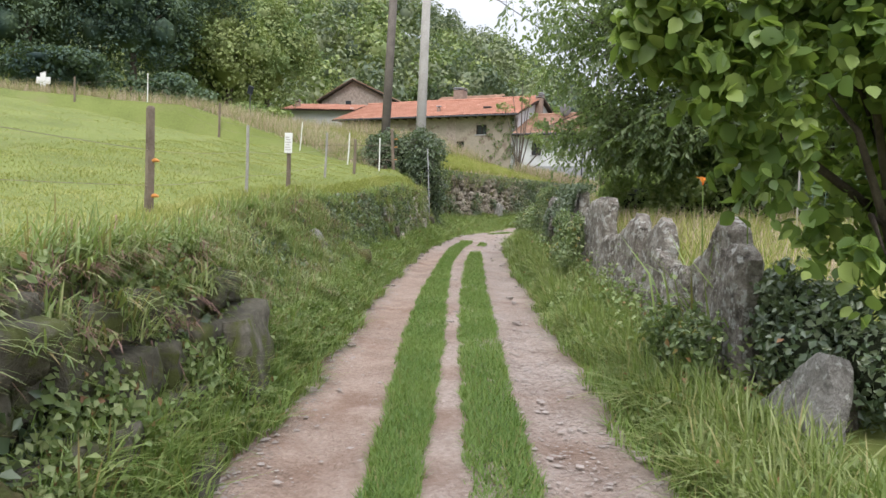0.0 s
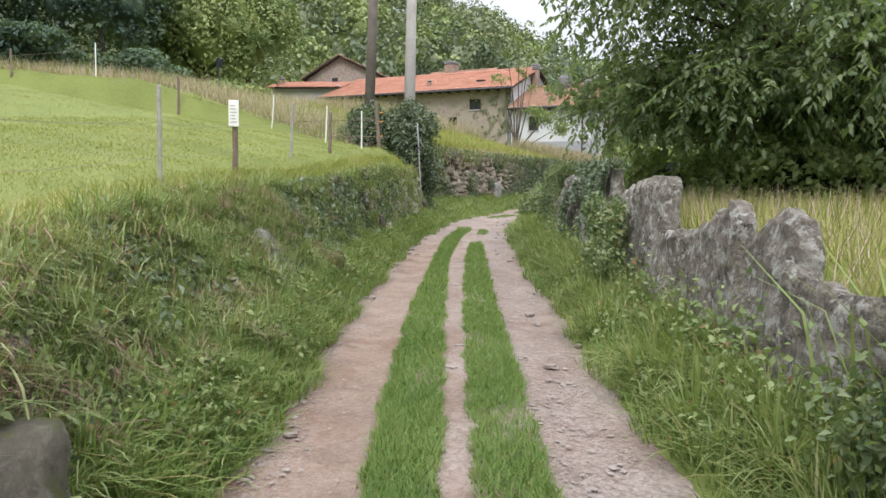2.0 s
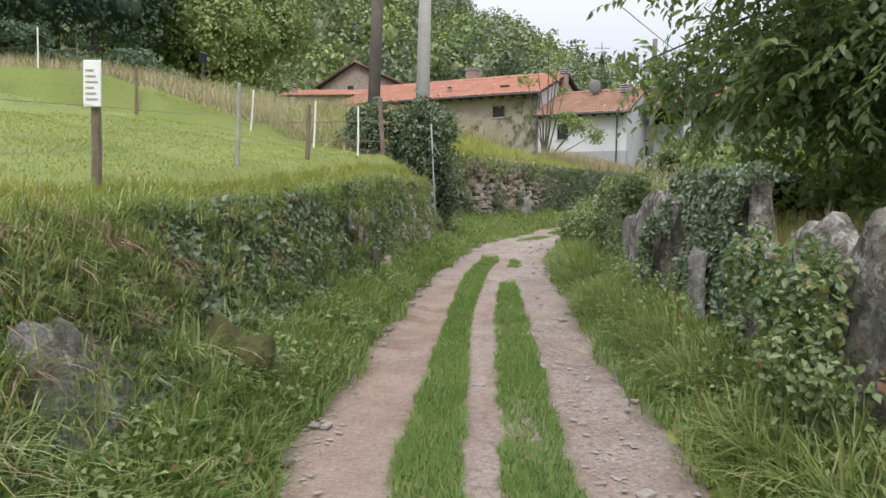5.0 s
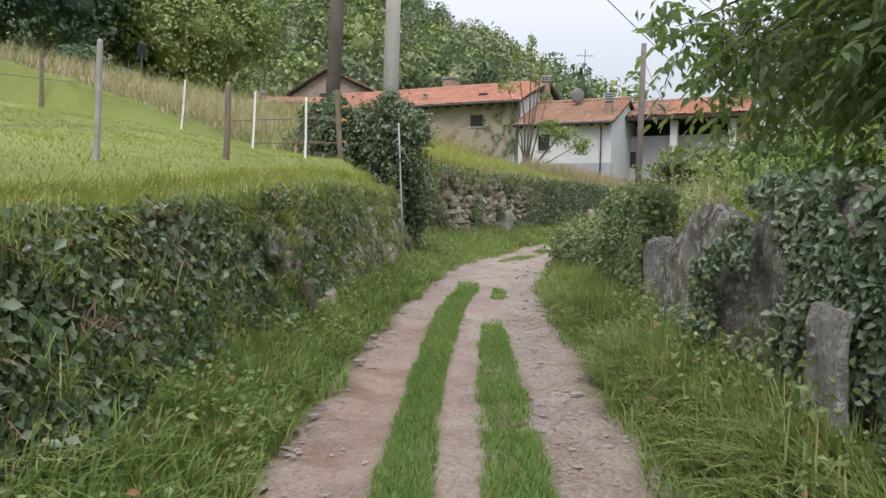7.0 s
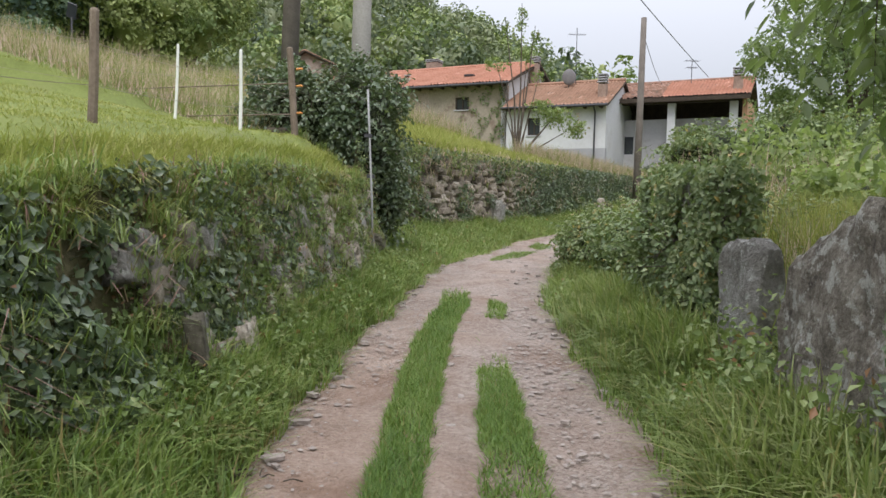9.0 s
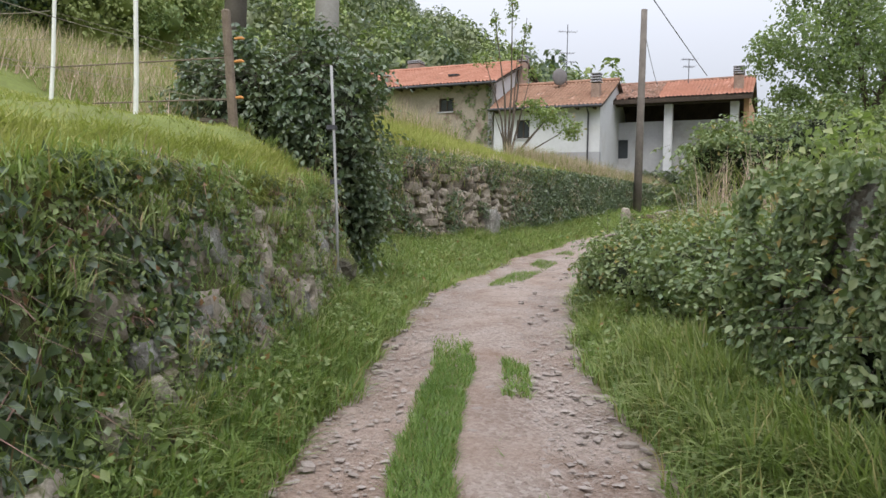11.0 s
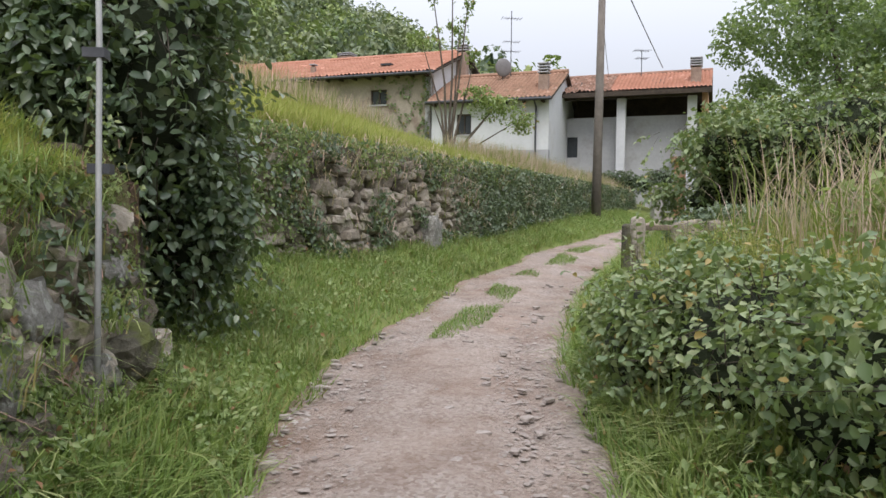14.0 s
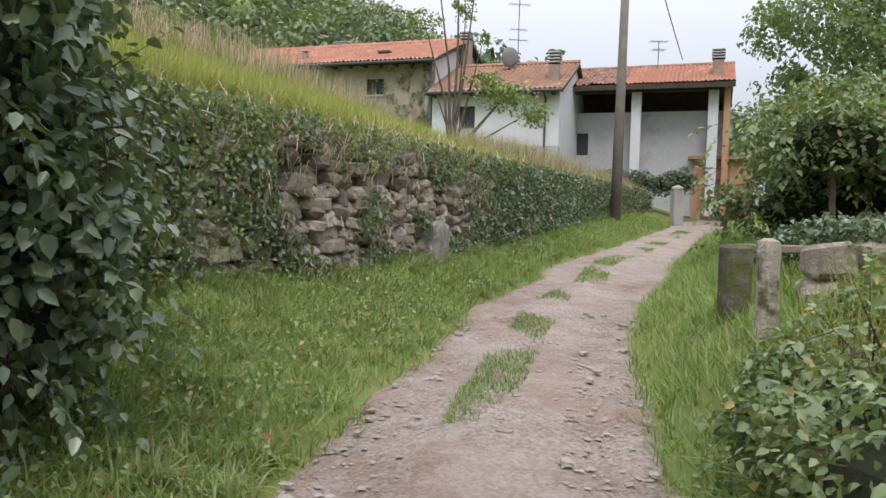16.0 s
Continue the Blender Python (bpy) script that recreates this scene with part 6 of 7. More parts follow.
# solid lumps, coloured near black for the shade deep inside a bush
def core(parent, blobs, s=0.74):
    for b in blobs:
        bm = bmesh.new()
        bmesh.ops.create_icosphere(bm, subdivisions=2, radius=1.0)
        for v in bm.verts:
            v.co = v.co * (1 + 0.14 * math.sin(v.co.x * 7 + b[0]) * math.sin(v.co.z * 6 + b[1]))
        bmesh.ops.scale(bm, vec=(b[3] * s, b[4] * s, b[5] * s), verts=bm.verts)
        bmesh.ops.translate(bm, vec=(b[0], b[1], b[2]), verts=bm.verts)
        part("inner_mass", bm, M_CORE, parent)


def shrub(name, at, blobs, n, size, mat, seed, label, category, shell=0.45, stems=(), with_core=True, core_scale=0.72, group="", ovate=False):
    """A bush: leaves round lumpy masses (offsets from at), lumps coloured dark as inner shade, stems from the ground.
    """
    b = thing(name, at, label, category, group)
    pts, d = blob_points(rand(seed), blobs, n, shell)
    put("foliage", leaf_mesh("foliage", pts, size, seed + 1, mat, d * 0.7 + np.array([0, 0, 0.45]), spread=0.75, ovate=ovate), b)
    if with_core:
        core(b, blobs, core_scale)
    for pts_, r0 in stems:
        part("stem", tube(bmesh.new(), pts_, [r0 * (1 - 0.6 * k / max(1, len(pts_) - 1)) for k in range(len(pts_))], 7), M_BARK, b)
    return b


# ivy bush round the two poles
IVY_BUSH_MASSES = [(-0.1, 0.0, 1.5, 0.95, 1.1, 1.4), (0.25, -0.45, 2.1, 0.75, 0.85, 1.0), (-0.7, -0.3, 2.3, 0.9, 0.9, 0.9), (0.2, 0.2, 2.85, 0.6, 0.7, 0.6), (0.5, 0.2, 1.0, 0.55, 0.8, 0.9), (-1.2, 0.4, 2.0, 0.8, 0.9, 1.0)]
ivy_bush = shrub("ivy_bush", (-1.1, 25.9, 1.0), IVY_BUSH_MASSES,
      34000, 0.082, L_IVY, 81, "big dark ivy bush grown round the utility poles", "ivy bush", ovate=True, stems=[([(0.45, -0.9, -0.2), (0.4, -0.8, 0.8), (0.2, -0.5, 1.6)], 0.05)])
# brambles on the right
BRAMBLES_MASSES = [(0.05, -2.1, 0.2, 0.5, 0.7, 0.5), (0.35, -1.2, 0.5, 0.75, 0.9, 0.75), (0.6, 0.1, 0.45, 0.95, 1.2, 0.75), (0.3, 1.3, 0.35, 0.75, 0.9, 0.7), (0.1, 2.3, 0.35, 0.6, 0.8, 0.65), (1.2, -1.0, 0.5, 0.5, 1.0, 0.55)]
brambles = shrub("bramble_thicket", (2.9, 21.4, 0.9), BRAMBLES_MASSES,
      36000, 0.056, L_BRAMBLE, 83, "dense bramble thicket beside the road", "brambles", ovate=True)
BRAMBLE_END_MASSES = [(0.1, 0, 0.35, 0.55, 0.8, 0.55), (0.6, 0.9, 0.3, 0.6, 0.7, 0.55), (0.75, 1.6, 0.3, 0.4, 0.5, 0.42), (1.5, 1.9, 0.7, 0.55, 0.6, 0.45), (2.4, 2.2, 0.75, 0.6, 0.6, 0.5), (1.3, 1.0, 0.4, 0.5, 0.7, 0.5)]
bramble_end = shrub("bramble_thicket", (2.75, 24.4, 0.9), BRAMBLE_END_MASSES, 21000, 0.054, L_BRAMBLE, 85, "bramble thicket running up to the gatepost", "brambles", ovate=True)
def slab_ivy(n, x, y0, y1, z0, z1, seed, label, lean=0.05, size=0.062, keep=0.3, mat=None):
    """Ivy clinging to the road face and the top of a slab."""
    r = rand(seed)
    y, q = r.uniform(y0, y1, n), r.random(n)
    z = z0 + (z1 - z0) * q + r.normal(0, 0.03, n)
    ok = patchy(y * 2.2, z * 2.2, 1.7) > keep
    px = x + lean * q + np.where(q > 0.9, np.abs(r.normal(0, 0.16, n)), -np.abs(r.normal(0, 0.035, n)))
    stuff("slab_ivy", leaf_mesh("slab_ivy", np.stack([px, y, z], 1)[ok], size, seed + 1, mat or L_IVY, np.array([-0.9, -0.35, 0.35]), spread=0.5), label, "ivy")


slab_ivy(9000, 2.24, 13.0, 14.45, 0.95, 2.08, 89, "dark ivy spreading over the big standing slab", keep=0.24)
slab_ivy(1600, 2.24, 14.3, 15.2, 1.5, 2.12, 90, "thin ivy along the top of the slab", keep=0.55)
slab_ivy(9500, 2.55, 18.6, 20.6, 0.95, 2.3, 188, "dark ivy wrapping a standing slab", keep=0.3, mat=L_BRAMBLE)
r = rand(198)
stuff("slab_ivy", leaf_mesh("slab_ivy", np.stack([r.uniform(2.5, 2.95, 1700), 18.66 + r.normal(0, 0.06, 1700), r.uniform(1.0, 2.2, 1700)], 1), 0.062, 199, L_BRAMBLE, np.array([-0.3, -0.9, 0.35]), spread=0.5), "dark ivy over the end of a standing slab", "ivy")
slab_ivy(2200, 2.1, 12.0, 13.0, 0.7, 1.3, 192, "ivy at the foot of a slab", keep=0.5)
slab_ivy(1300, 2.12, 15.15, 15.6, 1.0, 1.75, 193, "ivy in the gap between slabs", keep=0.4)
shrub("weed_clump", (1.95, 11.35, 0.55), [(0.0, 0.0, 0.55, 0.2, 0.4, 0.5), (-0.15, -0.4, 0.3, 0.22, 0.35, 0.32), (-0.05, 0.5, 0.75, 0.16, 0.3, 0.35)], 3000, 0.055, L_BRAMBLE, 189, "leafy elder and weeds climbing before a slab", "weeds", 0.9, with_core=False, stems=[([(0, 0, -0.1), (0.02, 0.03, 0.5), (0, 0.1, 1.0)], 0.012), ([(-0.1, -0.35, -0.1), (-0.12, -0.4, 0.5)], 0.009), ([(0, 0.4, -0.1), (-0.03, 0.5, 0.95)], 0.01)])
shrub("weed_clump", (1.72, 5.75, 0.3), [(0.0, 0.0, 0.25, 0.16, 0.3, 0.24), (0.1, -0.5, 0.25, 0.18, 0.3, 0.26)], 1300, 0.055, L_BRAMBLE, 289, "dark leafy weeds at the foot of the tall slab", "weeds", 0.9, with_core=False, stems=[([(0, 0, -0.1), (0.02, 0.02, 0.4)], 0.008), ([(0.1, -0.45, -0.1), (0.1, -0.5, 0.42)], 0.008)])
shrub("ivy_mound", (2.2, 4.7, 0.25), [(0.12, 0.0, 0.42, 0.3, 0.5, 0.34), (0.2, 0.3, 0.62, 0.3, 0.4, 0.32), (0.3, -0.5, 0.4, 0.3, 0.4, 0.35)], 6500, 0.06, L_IVY, 90, "dark ivy clump among low slabs", "ivy", core_scale=0.6)
def add_sprays(bush, blobs, n, length, leaf, mat, seed, down=0.3, narrow=0.6, per=7):
    leaves, twigs = spray_mesh("hanging_sprays", blobs, n, per, length, leaf, seed, mat, narrow, down, 0.25)
    put("hanging_sprays", leaves, bush)
    put("twig_mass", twigs, bush, kind="stuff")


add_sprays(ivy_bush, IVY_BUSH_MASSES, 1300, 0.42, 0.085, L_IVY, 401, 0.6)
add_sprays(brambles, BRAMBLES_MASSES, 1000, 0.36, 0.06, L_BRAMBLE, 403, 0.1)
add_sprays(bramble_end, BRAMBLE_END_MASSES, 350, 0.3, 0.06, L_BRAMBLE, 405, 0.1)
# scrub behind the rough field
for k, (x, y, rx, ry_, rz, sd) in enumerate([(7.0, 18, 2.2, 2.2, 1.2, 91), (9.5, 23, 2.4, 2.6, 1.4, 92), (6.2, 24.5, 1.4, 1.6, 1.0, 93), (9.0, 15.5, 2.4, 2.2, 1.3, 94), (12.5, 20, 2.6, 3, 1.5, 95), (12, 30, 2.5, 2.6, 1.6, 96), (5.4, 14.4, 1.1, 1.1, 0.7, 97), (7.3, 13.0, 1.3, 1.2, 0.75, 98), (4.6, 17.6, 0.9, 1.4, 0.7, 99), (5.6, 20.8, 1.0, 1.3, 0.6, 100)]):
    z = float(land(x, y))
    shrub("scrub_bush", (x, y, z), [(0, 0, rz * 0.7, rx, ry_, rz), (rx * 0.5, -0.5, rz * 0.5, rx * 0.7, ry_ * 0.7, rz * 0.8), (-rx * 0.5, 0.4, rz * 0.45, rx * 0.6, ry_ * 0.7, rz * 0.7)], 4600, 0.13, L_SCRUB, sd, "leafy green scrub behind the rough field", "scrub", group="scrub bushes", core_scale=0.5)
# vine-covered pergola by the gateway
ARBOUR_MASSES = [(0.1, 0, 1.85, 1.6, 1.5, 0.7), (-0.8, -0.7, 1.7, 0.8, 0.8, 0.45), (1.6, -0.4, 1.9, 1.5, 1.5, 1.0), (3.2, 0.4, 1.7, 1.6, 1.6, 1.2), (0.4, 0.8, 0.9, 1.7, 0.8, 1.1), (2.6, 1.0, 0.7, 2.0, 0.8, 1.0), (4.6, 0.0, 1.2, 1.6, 1.4, 1.3), (0.0, -0.9, 0.25, 1.1, 0.5, 0.5), (1.8, -0.9, 0.3, 1.3, 0.5, 0.6), (3.8, -1.0, 0.35, 1.3, 0.5, 0.7)]
arbour = shrub("vine_arbour", (7.75, 31.6, 1.6), ARBOUR_MASSES,
      34000, 0.105, L_BRAMBLE, 97, "leafy vine arbour with deep shade beneath", "arbour", stems=[([(-0.9, -0.9, -0.3), (-0.95, -0.9, 1.9)], 0.06), ([(0.6, -1.0, -0.3), (0.5, -0.9, 1.9)], 0.05), ([(2.4, -0.9, -0.3), (2.4, -0.8, 1.8)], 0.06)])
add_sprays(arbour, ARBOUR_MASSES, 1300, 0.36, 0.11, L_BRAMBLE, 407, 0.4)

# hedge and potted greenery before the loggia
HX, HY = 12.9, 54.4
shrub("garden_hedge", (HX, HY, float(land(HX, HY))), [(k * 0.8 * 0.883, -k * 0.8 * 0.469, 0.55 + 0.12 * math.sin(k * 2.1), 0.6, 0.5, 0.55 + 0.12 * math.sin(k * 3.3)) for k in range(-3, 5)], 9000, 0.11, L_IVY, 195, "low dark garden hedge before the farmhouse", "hedge", core_scale=0.6)

# tall dead stalks by the gateway
st = on_land(rand(121), 60, 4.6, 6.2, 25.4, 27.2)
stuff("dead_stalks", blade_mesh("dead_stalks", st, 1.25, 0.014, 0.5, 122, L_DRY), "tall pale dead grass stalks beside the gateway", "grass")
sg = on_land(rand(125), 22000, 3.3, 7.5, 18.8, 26.2)
stuff("sunny_grass", blade_mesh("sunny_grass", sg, 0.62, 0.012, 0.7, 126, L_SUNNY, short=True), "bright yellow-green grass behind the brambles", "grass")
st2 = on_land(rand(123), 2400, 4.3, 7.5, 22.0, 26.5)
stuff("seeding_grass", blade_mesh("seeding_grass", st2, 1.25, 0.012, 0.5, 124, L_DRY), "tall pale seeding grass behind the brambles", "grass")

# low ivy hedge on the garden wall, in the arbour's shade
shrub("ivy_hedge", (6.2, 29.2, 1.75), [(-0.5, 0.2, 0.12, 0.5, 0.45, 0.28), (0.4, 0.2, 0.25, 1.0, 0.5, 0.4), (1.8, 0.1, 0.3, 1.0, 0.5, 0.45), (3.4, 0.0, 0.3, 1.0, 0.5, 0.5)], 11000, 0.08, L_IVY, 191, "low dark ivy hedge on the garden wall", "ivy")

# ---- trees ----
def branchy(name, at, trunk_h, trunk_r, blobs, n, leaf, mat, seed, label, shell=0.6, limbs=6, category="tree", round_leaf=False, droop=0.5, lean=(0, 0), group="", solid=False):
    """A tree: bent tapered trunk, limbs to its leaf masses, crown of single leaves with gaps."""
    t = thing(name, at, label, category, group)
    rr = random.Random(seed)
    top = (lean[0], lean[1], trunk_h)
    part("trunk", tube(bmesh.new(), [(0, 0, -0.3), (lean[0] * 0.2 + 0.05, lean[1] * 0.2, trunk_h * 0.4), top], [trunk_r * 1.2, trunk_r, trunk_r * 0.7], 10), M_BARK, t, smooth=True)
    for b in blobs[:limbs]:
        mid = [(top[i] * 0.45 + b[i] * 0.55) + rr.uniform(-0.3, 0.3) for i in range(3)]
        start = [c * 0.75 for c in top[:2]] + [trunk_h * rr.uniform(0.6, 0.98)]
        part("limb", tube(bmesh.new(), [start, mid, b[:3]], [trunk_r * 0.55, trunk_r * 0.3, trunk_r * 0.08], 7), M_BARK, t, smooth=True)
    pts, d = blob_points(rand(seed), blobs, n, shell)
    keep = (patchy(pts[:, 0] * 1.3 + pts[:, 2], pts[:, 1] * 1.3 - pts[:, 2], 1.1) > 0.22)
    if solid:
        put("inner_foliage", core_mesh("inner_foliage", blobs, mat, 0.45, 1), t)
    put("crown", leaf_mesh("crown", pts[keep], leaf, seed + 1, mat, d[keep] * (0.8 if solid else 0.4) + np.array([0, 0, 0.5]), droop, round_leaf), t)
    return t


# roadside tree whose boughs hang over the track
RT = (7.6, 14.6)
ROADSIDE_MASSES = [(bx - RT[0] + 0.1, by - RT[1], bz, p * 0.93, q * 0.93, s * 0.93) for bx, by, bz, p, q, s in (
            (3.3, 16.0, 3.3, 0.9, 0.9, 0.55), (4.1, 14.8, 3.2, 1.1, 1.2, 0.7), (4.7, 15.0, 3.35, 1.6, 1.7, 0.85), (3.4, 16.9, 3.4, 1.1, 0.9, 0.7), (3.5, 15.0, 4.6, 1.8, 1.6, 1.0), (5.4, 14.5, 5.0, 2.4, 2.2, 1.4), (6.2, 12.4, 3.55, 1.8, 1.5, 1.0),
            (8.0, 12.8, 4.2, 2.4, 2.0, 1.6), (7.6, 15.5, 5.0, 2.6, 2.4, 2.0), (4.8, 15.6, 3.05, 1.3, 1.2, 0.55), (6.4, 15.8, 3.2, 1.7, 1.5, 0.8), (2.4, 15.2, 5.6, 1.4, 1.4, 0.8), (4.4, 13.4, 6.2, 2.2, 2.0, 1.0), (3.5, 14.7, 3.1, 0.9, 1.0, 0.5), (4.4, 13.6, 3.3, 1.0, 0.9, 0.6), (2.1, 16.2, 3.45, 0.45, 0.5, 0.22))]
roadside = branchy("roadside_tree", (*RT, 0.0), 3.6, 0.2,
        ROADSIDE_MASSES,
        20000, 0.12, L_TREE, 101, "dark leafy roadside tree with boughs over the track", limbs=12, droop=1.2)
sprays, twigs = spray_mesh("hanging_sprays", ROADSIDE_MASSES, 3700, 12, 0.6, 0.14, 301, L_TREE, keep=lambda p, r: r.random(len(p)) < np.clip((p[:, 0] + RT[0] - 1.5) / 1.3, 0.1, 1))
for q in ((2.2, 16.2, 3.5), (2.7, 15.9, 3.75), (3.0, 16.6, 3.5)):
    part("bough", tube(bmesh.new(), [(4.6 - RT[0], 15.6 - RT[1], 4.2), ((4.6 + q[0]) / 2 - RT[0], (15.6 + q[1]) / 2 - RT[1], q[2] + 0.5), (q[0] - RT[0], q[1] - RT[1], q[2])], [0.028, 0.018, 0.006], 6), M_BARK, roadside)
put("hanging_sprays", sprays, roadside)
put("twig_mass", twigs, roadside, kind="stuff")
# hazel by the first slabs
HZ = (2.7, 4.35)
branchy("hazel_bush", (*HZ, float(land(*HZ))), 1.1, 0.06,
        [(bx - HZ[0], by - HZ[1], bz - 0.4, p, q, s) for bx, by, bz, p, q, s in ((1.5, 4.2, 2.55, 0.5, 0.45, 0.35), (2.1, 4.2, 2.2, 0.6, 0.5, 0.5), (2.65, 4.2, 1.75, 0.6, 0.5, 0.6), (2.3, 4.1, 2.85, 0.85, 0.5, 0.5), (3.0, 4.2, 2.4, 0.6, 0.5, 0.7), (2.4, 4.0, 1.25, 0.35, 0.35, 0.35), (1.2, 4.25, 2.45, 0.26, 0.3, 0.2), (1.9, 4.25, 1.7, 0.35, 0.4, 0.32), (2.25, 4.2, 1.3, 0.35, 0.35, 0.35), (2.7, 4.0, 1.0, 0.4, 0.4, 0.4), (1.75, 4.1, 2.2, 0.5, 0.4, 0.4))],
        15000, 0.098, L_HAZEL, 103, "hazel bush with broad fresh green leaves", limbs=7, category="bush", round_leaf=True, droop=0.8)
# far tree beyond the rough field
branchy("far_tree", (19.5, 45.5, 2.6), 4.0, 0.3, [(0, 0, 5.0, 3.6, 3.2, 2.6), (-2.4, -0.5, 6.2, 2.4, 2.2, 2.2), (1.8, 0.6, 7.6, 3.0, 2.8, 2.4), (-1.0, 0.3, 8.8, 2.2, 2.2, 1.8), (2.8, -1.2, 5.0, 2.6, 2.4, 2.2), (-2.6, 0.8, 3.8, 1.8, 1.8, 1.5)], 26000, 0.2, L_TREE, 105, "large dark tree beyond the rough field")
branchy("far_tree", (28.0, 50.0, 2.6), 4.0, 0.3, [(0, 0, 5.0, 4.6, 3.8, 3.2), (-2.4, -0.5, 7.5, 3.0, 2.8, 2.4), (1.8, 0.6, 8.2, 3.0, 2.8, 2.4)], 14000, 0.26, L_TREE, 106, "large dark tree beyond the rough field")
# little tree in front of the white house
tt = thing("young_fruit_tree", (4.25, 44.6, float(land(4.25, 44.6)) - 0.1), "slender leaning young tree before the white house", "tree")
rr = random.Random(4)
tips = [(-0.6, 0.1, 6.2), (0.1, 0.0, 6.8), (0.7, 0.1, 5.9), (-0.5, 0.2, 2.2), (0.6, 0, 2.6), (-0.9, 0.1, 4.2), (0.4, 0.3, 4.6), (1.4, -0.2, 1.8), (2.2, -0.1, 1.5), (0.9, 0.2, 3.6), (1.8, 0.0, 2.3)]
for tx, ty, tz in tips:
    part("branch", tube(bmesh.new(), [(0, 0, 0), (tx * 0.35 + 0.1, ty * 0.4, tz * 0.45), (tx, ty, tz)], [0.06, 0.035, 0.01], 6), M_BARK, tt)
pts, d = blob_points(rand(110), [(1.7, -0.1, 2.0, 1.1, 0.8, 0.45), (2.5, 0, 1.5, 0.6, 0.6, 0.4), (1.0, 0, 2.5, 0.6, 0.5, 0.3), (-0.9, 0.1, 4.2, 0.5, 0.4, 0.3), (0.4, 0.3, 4.6, 0.35, 0.4, 0.5), (-0.55, 0.1, 5.7, 0.22, 0.25, 0.5), (0.1, 0, 6.1, 0.25, 0.25, 0.6), (0.65, 0.1, 5.4, 0.22, 0.25, 0.4), (0.9, 0.2, 3.7, 0.3, 0.3, 0.3)], 2300, 0.9)
put("crown", leaf_mesh("crown", pts, 0.13, 111, L_WEED, None, 0.8), tt)
# creeper on the barn front
r = rand(113)
u, z = r.uniform(-3.6, -0.1, 3500), r.uniform(0.5, 4.9, 3500)
ok = (r.random(3500) < np.clip((u + 3.2) / 3.2, 0, 1) * 0.5) & (patchy(u * 2, z * 2, 1.3) > 0.45)
pts = np.stack([u, np.full(3500, 0.52), z], 1)[ok]
cr = put("barn_creeper", leaf_mesh("barn_creeper", pts, 0.16, 114, L_BRAMBLE, np.array([0, -0.8, 0.3])), None, "thin creeper climbing the barn's plaster", "creeper", kind="stuff")
cr.matrix_basis = barn.matrix_basis
# bare orange shrub top and green net behind the slabs
for lx, ly, lz in ((2.16, 5.33, 1.68), (2.1, 6.1, 1.75)):
    z0 = float(land(lx, ly))
    lily = thing("day_lily", (lx, ly, z0), "orange day lily on a tall stem among strap leaves", "flower", "day lilies")
    hh = lz - z0
    part("stem", tube(bmesh.new(), [(0.1, 0.1, 0), (0.04, 0.04, hh * 0.6), (0, 0, hh)], [0.008, 0.006, 0.005], 5), L_LUSH, lily)
    for k in range(6):
        a = k * math.pi / 3 + lx
        bm = bmesh.new()
        mid = [(0.0, 0.0, 0.003), (0.012, 0.03, 0.008), (0.03, 0.055, 0.011), (0.05, 0.066, 0.008), (0.062, 0.06, 0.002)]
        rows = [[bm.verts.new((math.cos(a) * p - math.sin(a) * q, math.sin(a) * p + math.cos(a) * q, hh + e + abs(q) * 0.5)) for q in (-w, 0, w)] for p, e, w in mid]
        for lo, hi in zip(rows, rows[1:]):
            bm.faces.new((lo[0], lo[1], hi[1], hi[0]))
            bm.faces.new((lo[1], lo[2], hi[2], hi[1]))
        part("petal", bm, L_FLOWER, lily, "orange petal")
    r = rand(int(lx * 100 + ly * 10))
    lv = np.stack([r.normal(0.1, 0.1, 60), r.normal(0.1, 0.1, 60), np.zeros(60)], 1)
    put("strap_leaves", blade_mesh("strap_leaves", lv, hh * 0.75, 0.022, 0.9, 117, L_LUSH, 0.9), lily)
net = thing("garden_net", (5.2, 11.0, float(land(5.2, 11.0))), "sagging green garden net on thin stakes", "net")
bm = bmesh.new()
for k in range(40):
    x = k * 0.1
    tube(bm, [(x, 0.4 * k / 40, 0.1), (x + 0.03, 0.4 * k / 40, 0.95 - 0.1 * math.sin(k * 0.35))], 0.003, 4)
for k in range(9):
    tube(bm, [(0, 0, 0.15 + k * 0.1), (2.0, 0.2, 0.1 + k * 0.1), (4.0, 0.4, 0.15 + k * 0.1)], 0.003, 4)
part("mesh", bm, M_NET, net)
for k in range(4):
    part("stake", tube(bmesh.new(), [(k * 1.33, 0.13 * k, -0.2), (k * 1.33, 0.13 * k, 1.1)], 0.015, 5), M_GREYPOST, net)

# trees behind the meadow
def wood_tree(x, y, h, w, mat, seed, label, n=9000):
    z = float(land(x, y)) - 0.5
    rr = random.Random(seed)
    blobs = [(0, 0, h * 0.55, w * 0.8, w * 0.8, h * 0.32)]
    for k in range(7):
        a = k * 0.9 + rr.random()
        q = rr.uniform(0.35, 0.8)
        blobs.append((math.cos(a) * w * 0.55, math.sin(a) * w * 0.55, h * q, w * rr.uniform(0.35, 0.55), w * rr.uniform(0.35, 0.55), h * rr.uniform(0.12, 0.2)))
    blobs.append((0, 0, h * 0.86, w * 0.45, w * 0.45, h * 0.14))
    return branchy("woodland_tree", (x, y, z), h * 0.5, 0.25, blobs, n, 0.29, mat, seed, label, 0.4, 5, "tree", False, 0.4, group="trees behind the meadow", solid=True)


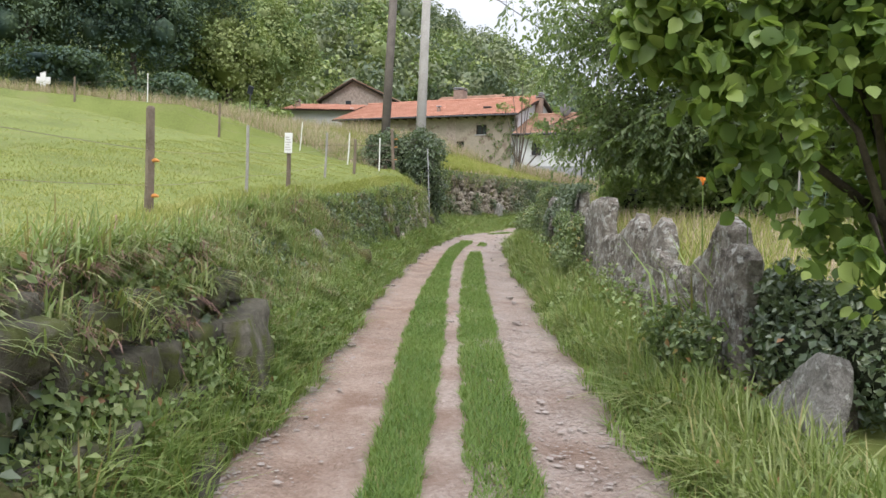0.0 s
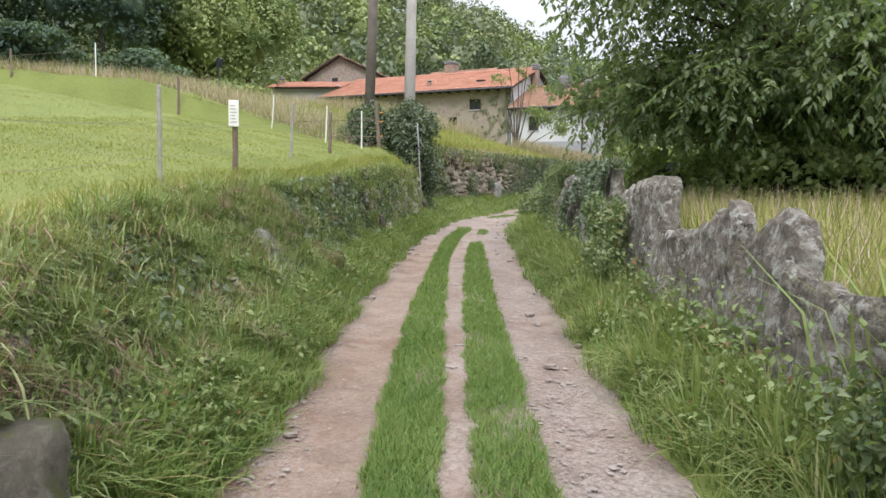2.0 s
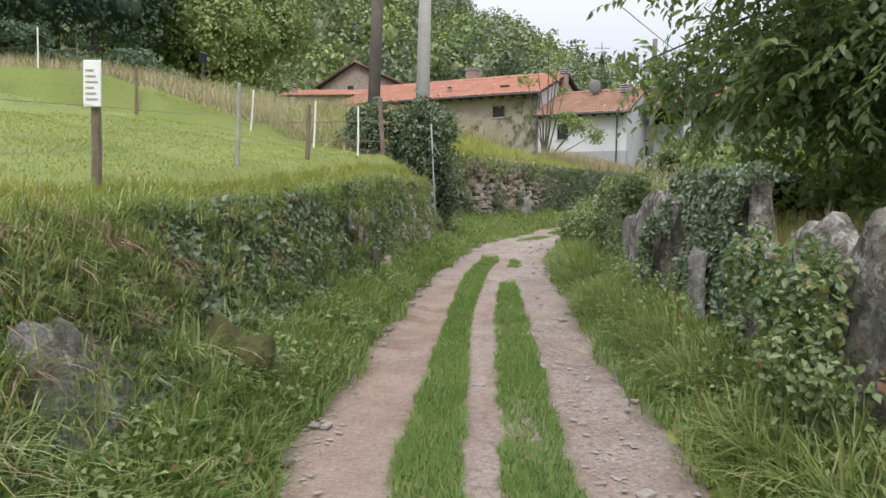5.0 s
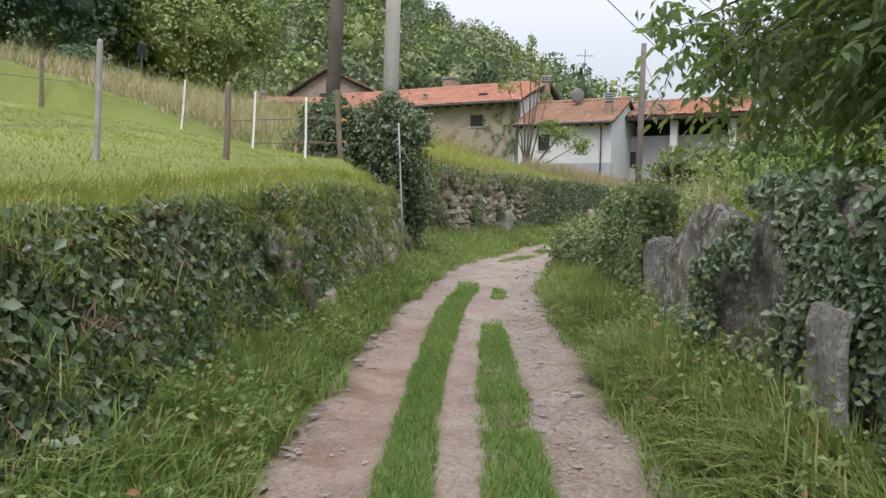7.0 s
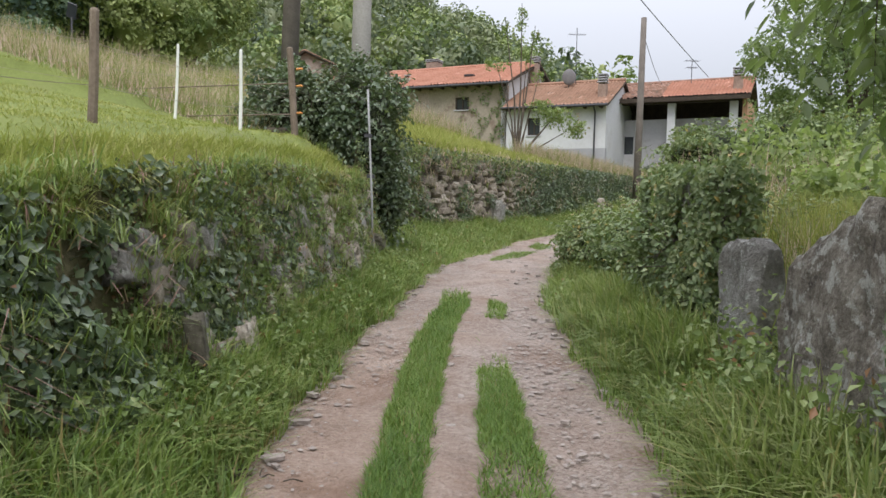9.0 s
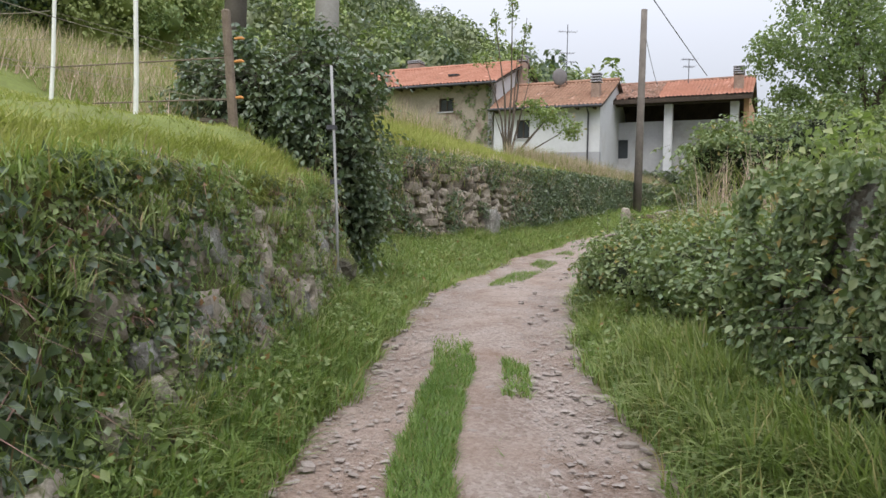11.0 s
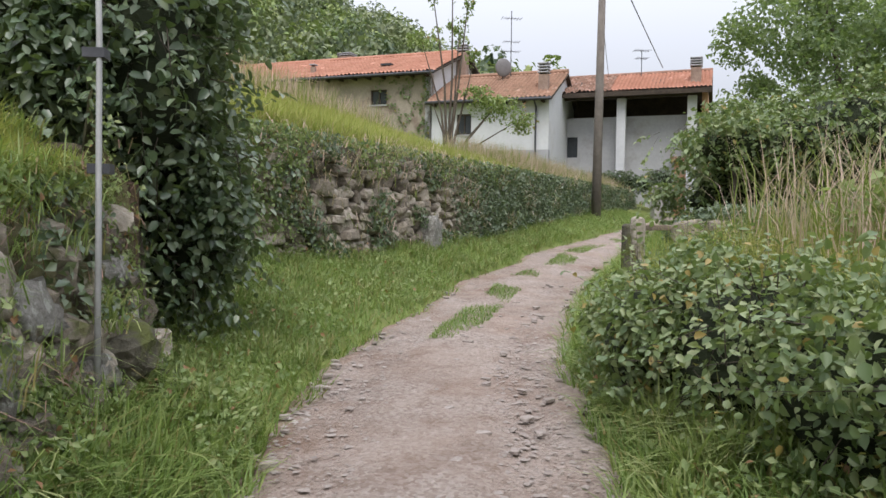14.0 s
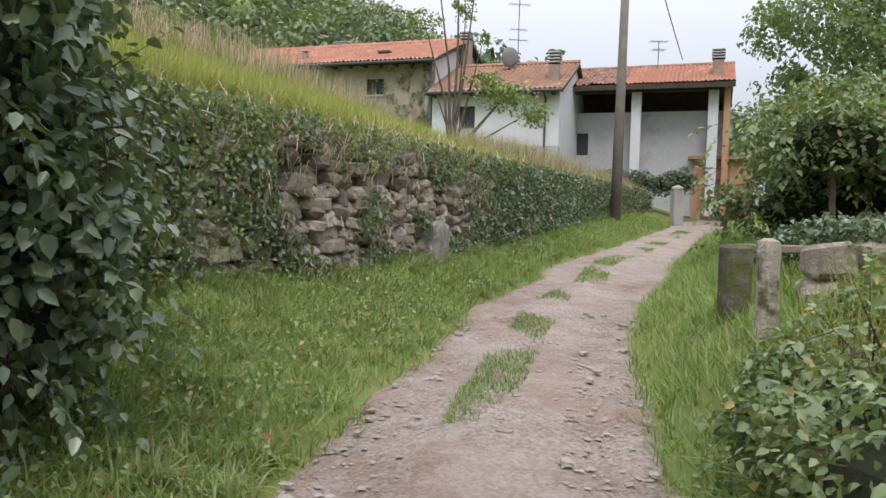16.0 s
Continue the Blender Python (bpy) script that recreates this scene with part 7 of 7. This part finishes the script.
TD, TL = "dense dark green broadleaf tree behind the meadow", "lighter green broadleaf tree behind the meadow"
for x, y, h, w, mt, sd in [(-40, 52, 15, 6, L_WOOD1, 201), (-33, 50, 16, 6, L_WOOD1, 202), (-27, 48, 14, 5, L_WOOD1, 203), (-26, 55, 18, 6, L_WOOD1, 204), (-21.5, 51, 13, 4.6, L_WOOD1, 205), (-20, 58, 17, 5, L_WOOD1, 206),
                           (-17, 58, 12, 4.2, L_WOOD2, 207), (-15.5, 64, 14, 4.5, L_WOOD2, 208), (-48, 60, 20, 7, L_WOOD1, 209), (-36, 62, 21, 7, L_WOOD1, 210), (-24, 66, 19, 6, L_WOOD2, 212), (-56, 52, 18, 7, L_WOOD1, 213),
                           (-16.5, 45, 4.0, 2.8, L_WOOD1, 214), (-11.5, 44, 2.6, 2.4, L_WOOD2, 215), (-22, 42, 4.0, 3.2, L_WOOD1, 216), (-29, 42, 4.5, 3.5, L_WOOD1, 217)]:
    wood_tree(x, y, h, w, mt, sd, TL if mt is L_WOOD2 else TD, (4000 if x < -35 else 11500) if h > 8 else 7000)
# conifer beyond the roofs
cf = thing("conifer", (21.0, 120.0, float(land(21.0, 120.0))), "dark pointed conifer beyond the roofs", "tree")
part("trunk", tube(bmesh.new(), [(0, 0, 0), (0, 0, 11)], [0.3, 0.05], 8), M_BARK, cf)
r = rand(220)
q = r.random(5000) ** 0.7
a = r.uniform(0, 6.28, 5000)
rad = (1 - q) * 2.6 * (0.55 + 0.45 * np.abs(np.sin(q * 26))) * np.sqrt(r.random(5000))
put("crown", leaf_mesh("crown", np.stack([np.cos(a) * rad, np.sin(a) * rad, 1.5 + q * 10], 1), 0.5, 221, L_WOOD1, None, 1.0), cf)

# wooded hill
r = rand(230)
blobs_d, blobs_l = [], []
for k in range(540):
    ang = r.uniform(-35, 26)
    dist = 84 + 110 * r.random() ** 0.8
    x, y = dist * math.sin(radians(ang)), dist * math.cos(radians(ang))
    if dist < 96 and -12 < ang < 17:
        continue
    h = r.uniform(6, 11)
    z = float(land(x, y))
    w = r.uniform(2.8, 5.2)
    bl = (x, y, z + h * 0.55, w, w, h * 0.5)
    (blobs_l if r.random() < 0.35 else blobs_d).append(bl)
for nm, blobs, mt, n, sd, lb in (("woodland_dark", blobs_d, L_HILL, 92000, 231, "dark green broadleaf woodland on the hill"), ("woodland_light", blobs_l, L_WOOD2, 54000, 241, "light green broadleaf woodland on the hill")):
    lumps = sub_blobs(blobs, sd, 8)
    pts, d = blob_points(rand(sd + 1), lumps, n, 0.3)
    stuff(nm, leaf_mesh(nm, pts, 0.78, sd + 2, mt, d * 0.9 + np.array([0, 0, 0.35]), spread=0.35), lb, "woodland")
    stuff(nm + "_mass", core_mesh(nm + "_mass", blobs, mt, 0.36, 2), lb + ", inner foliage", "woodland")
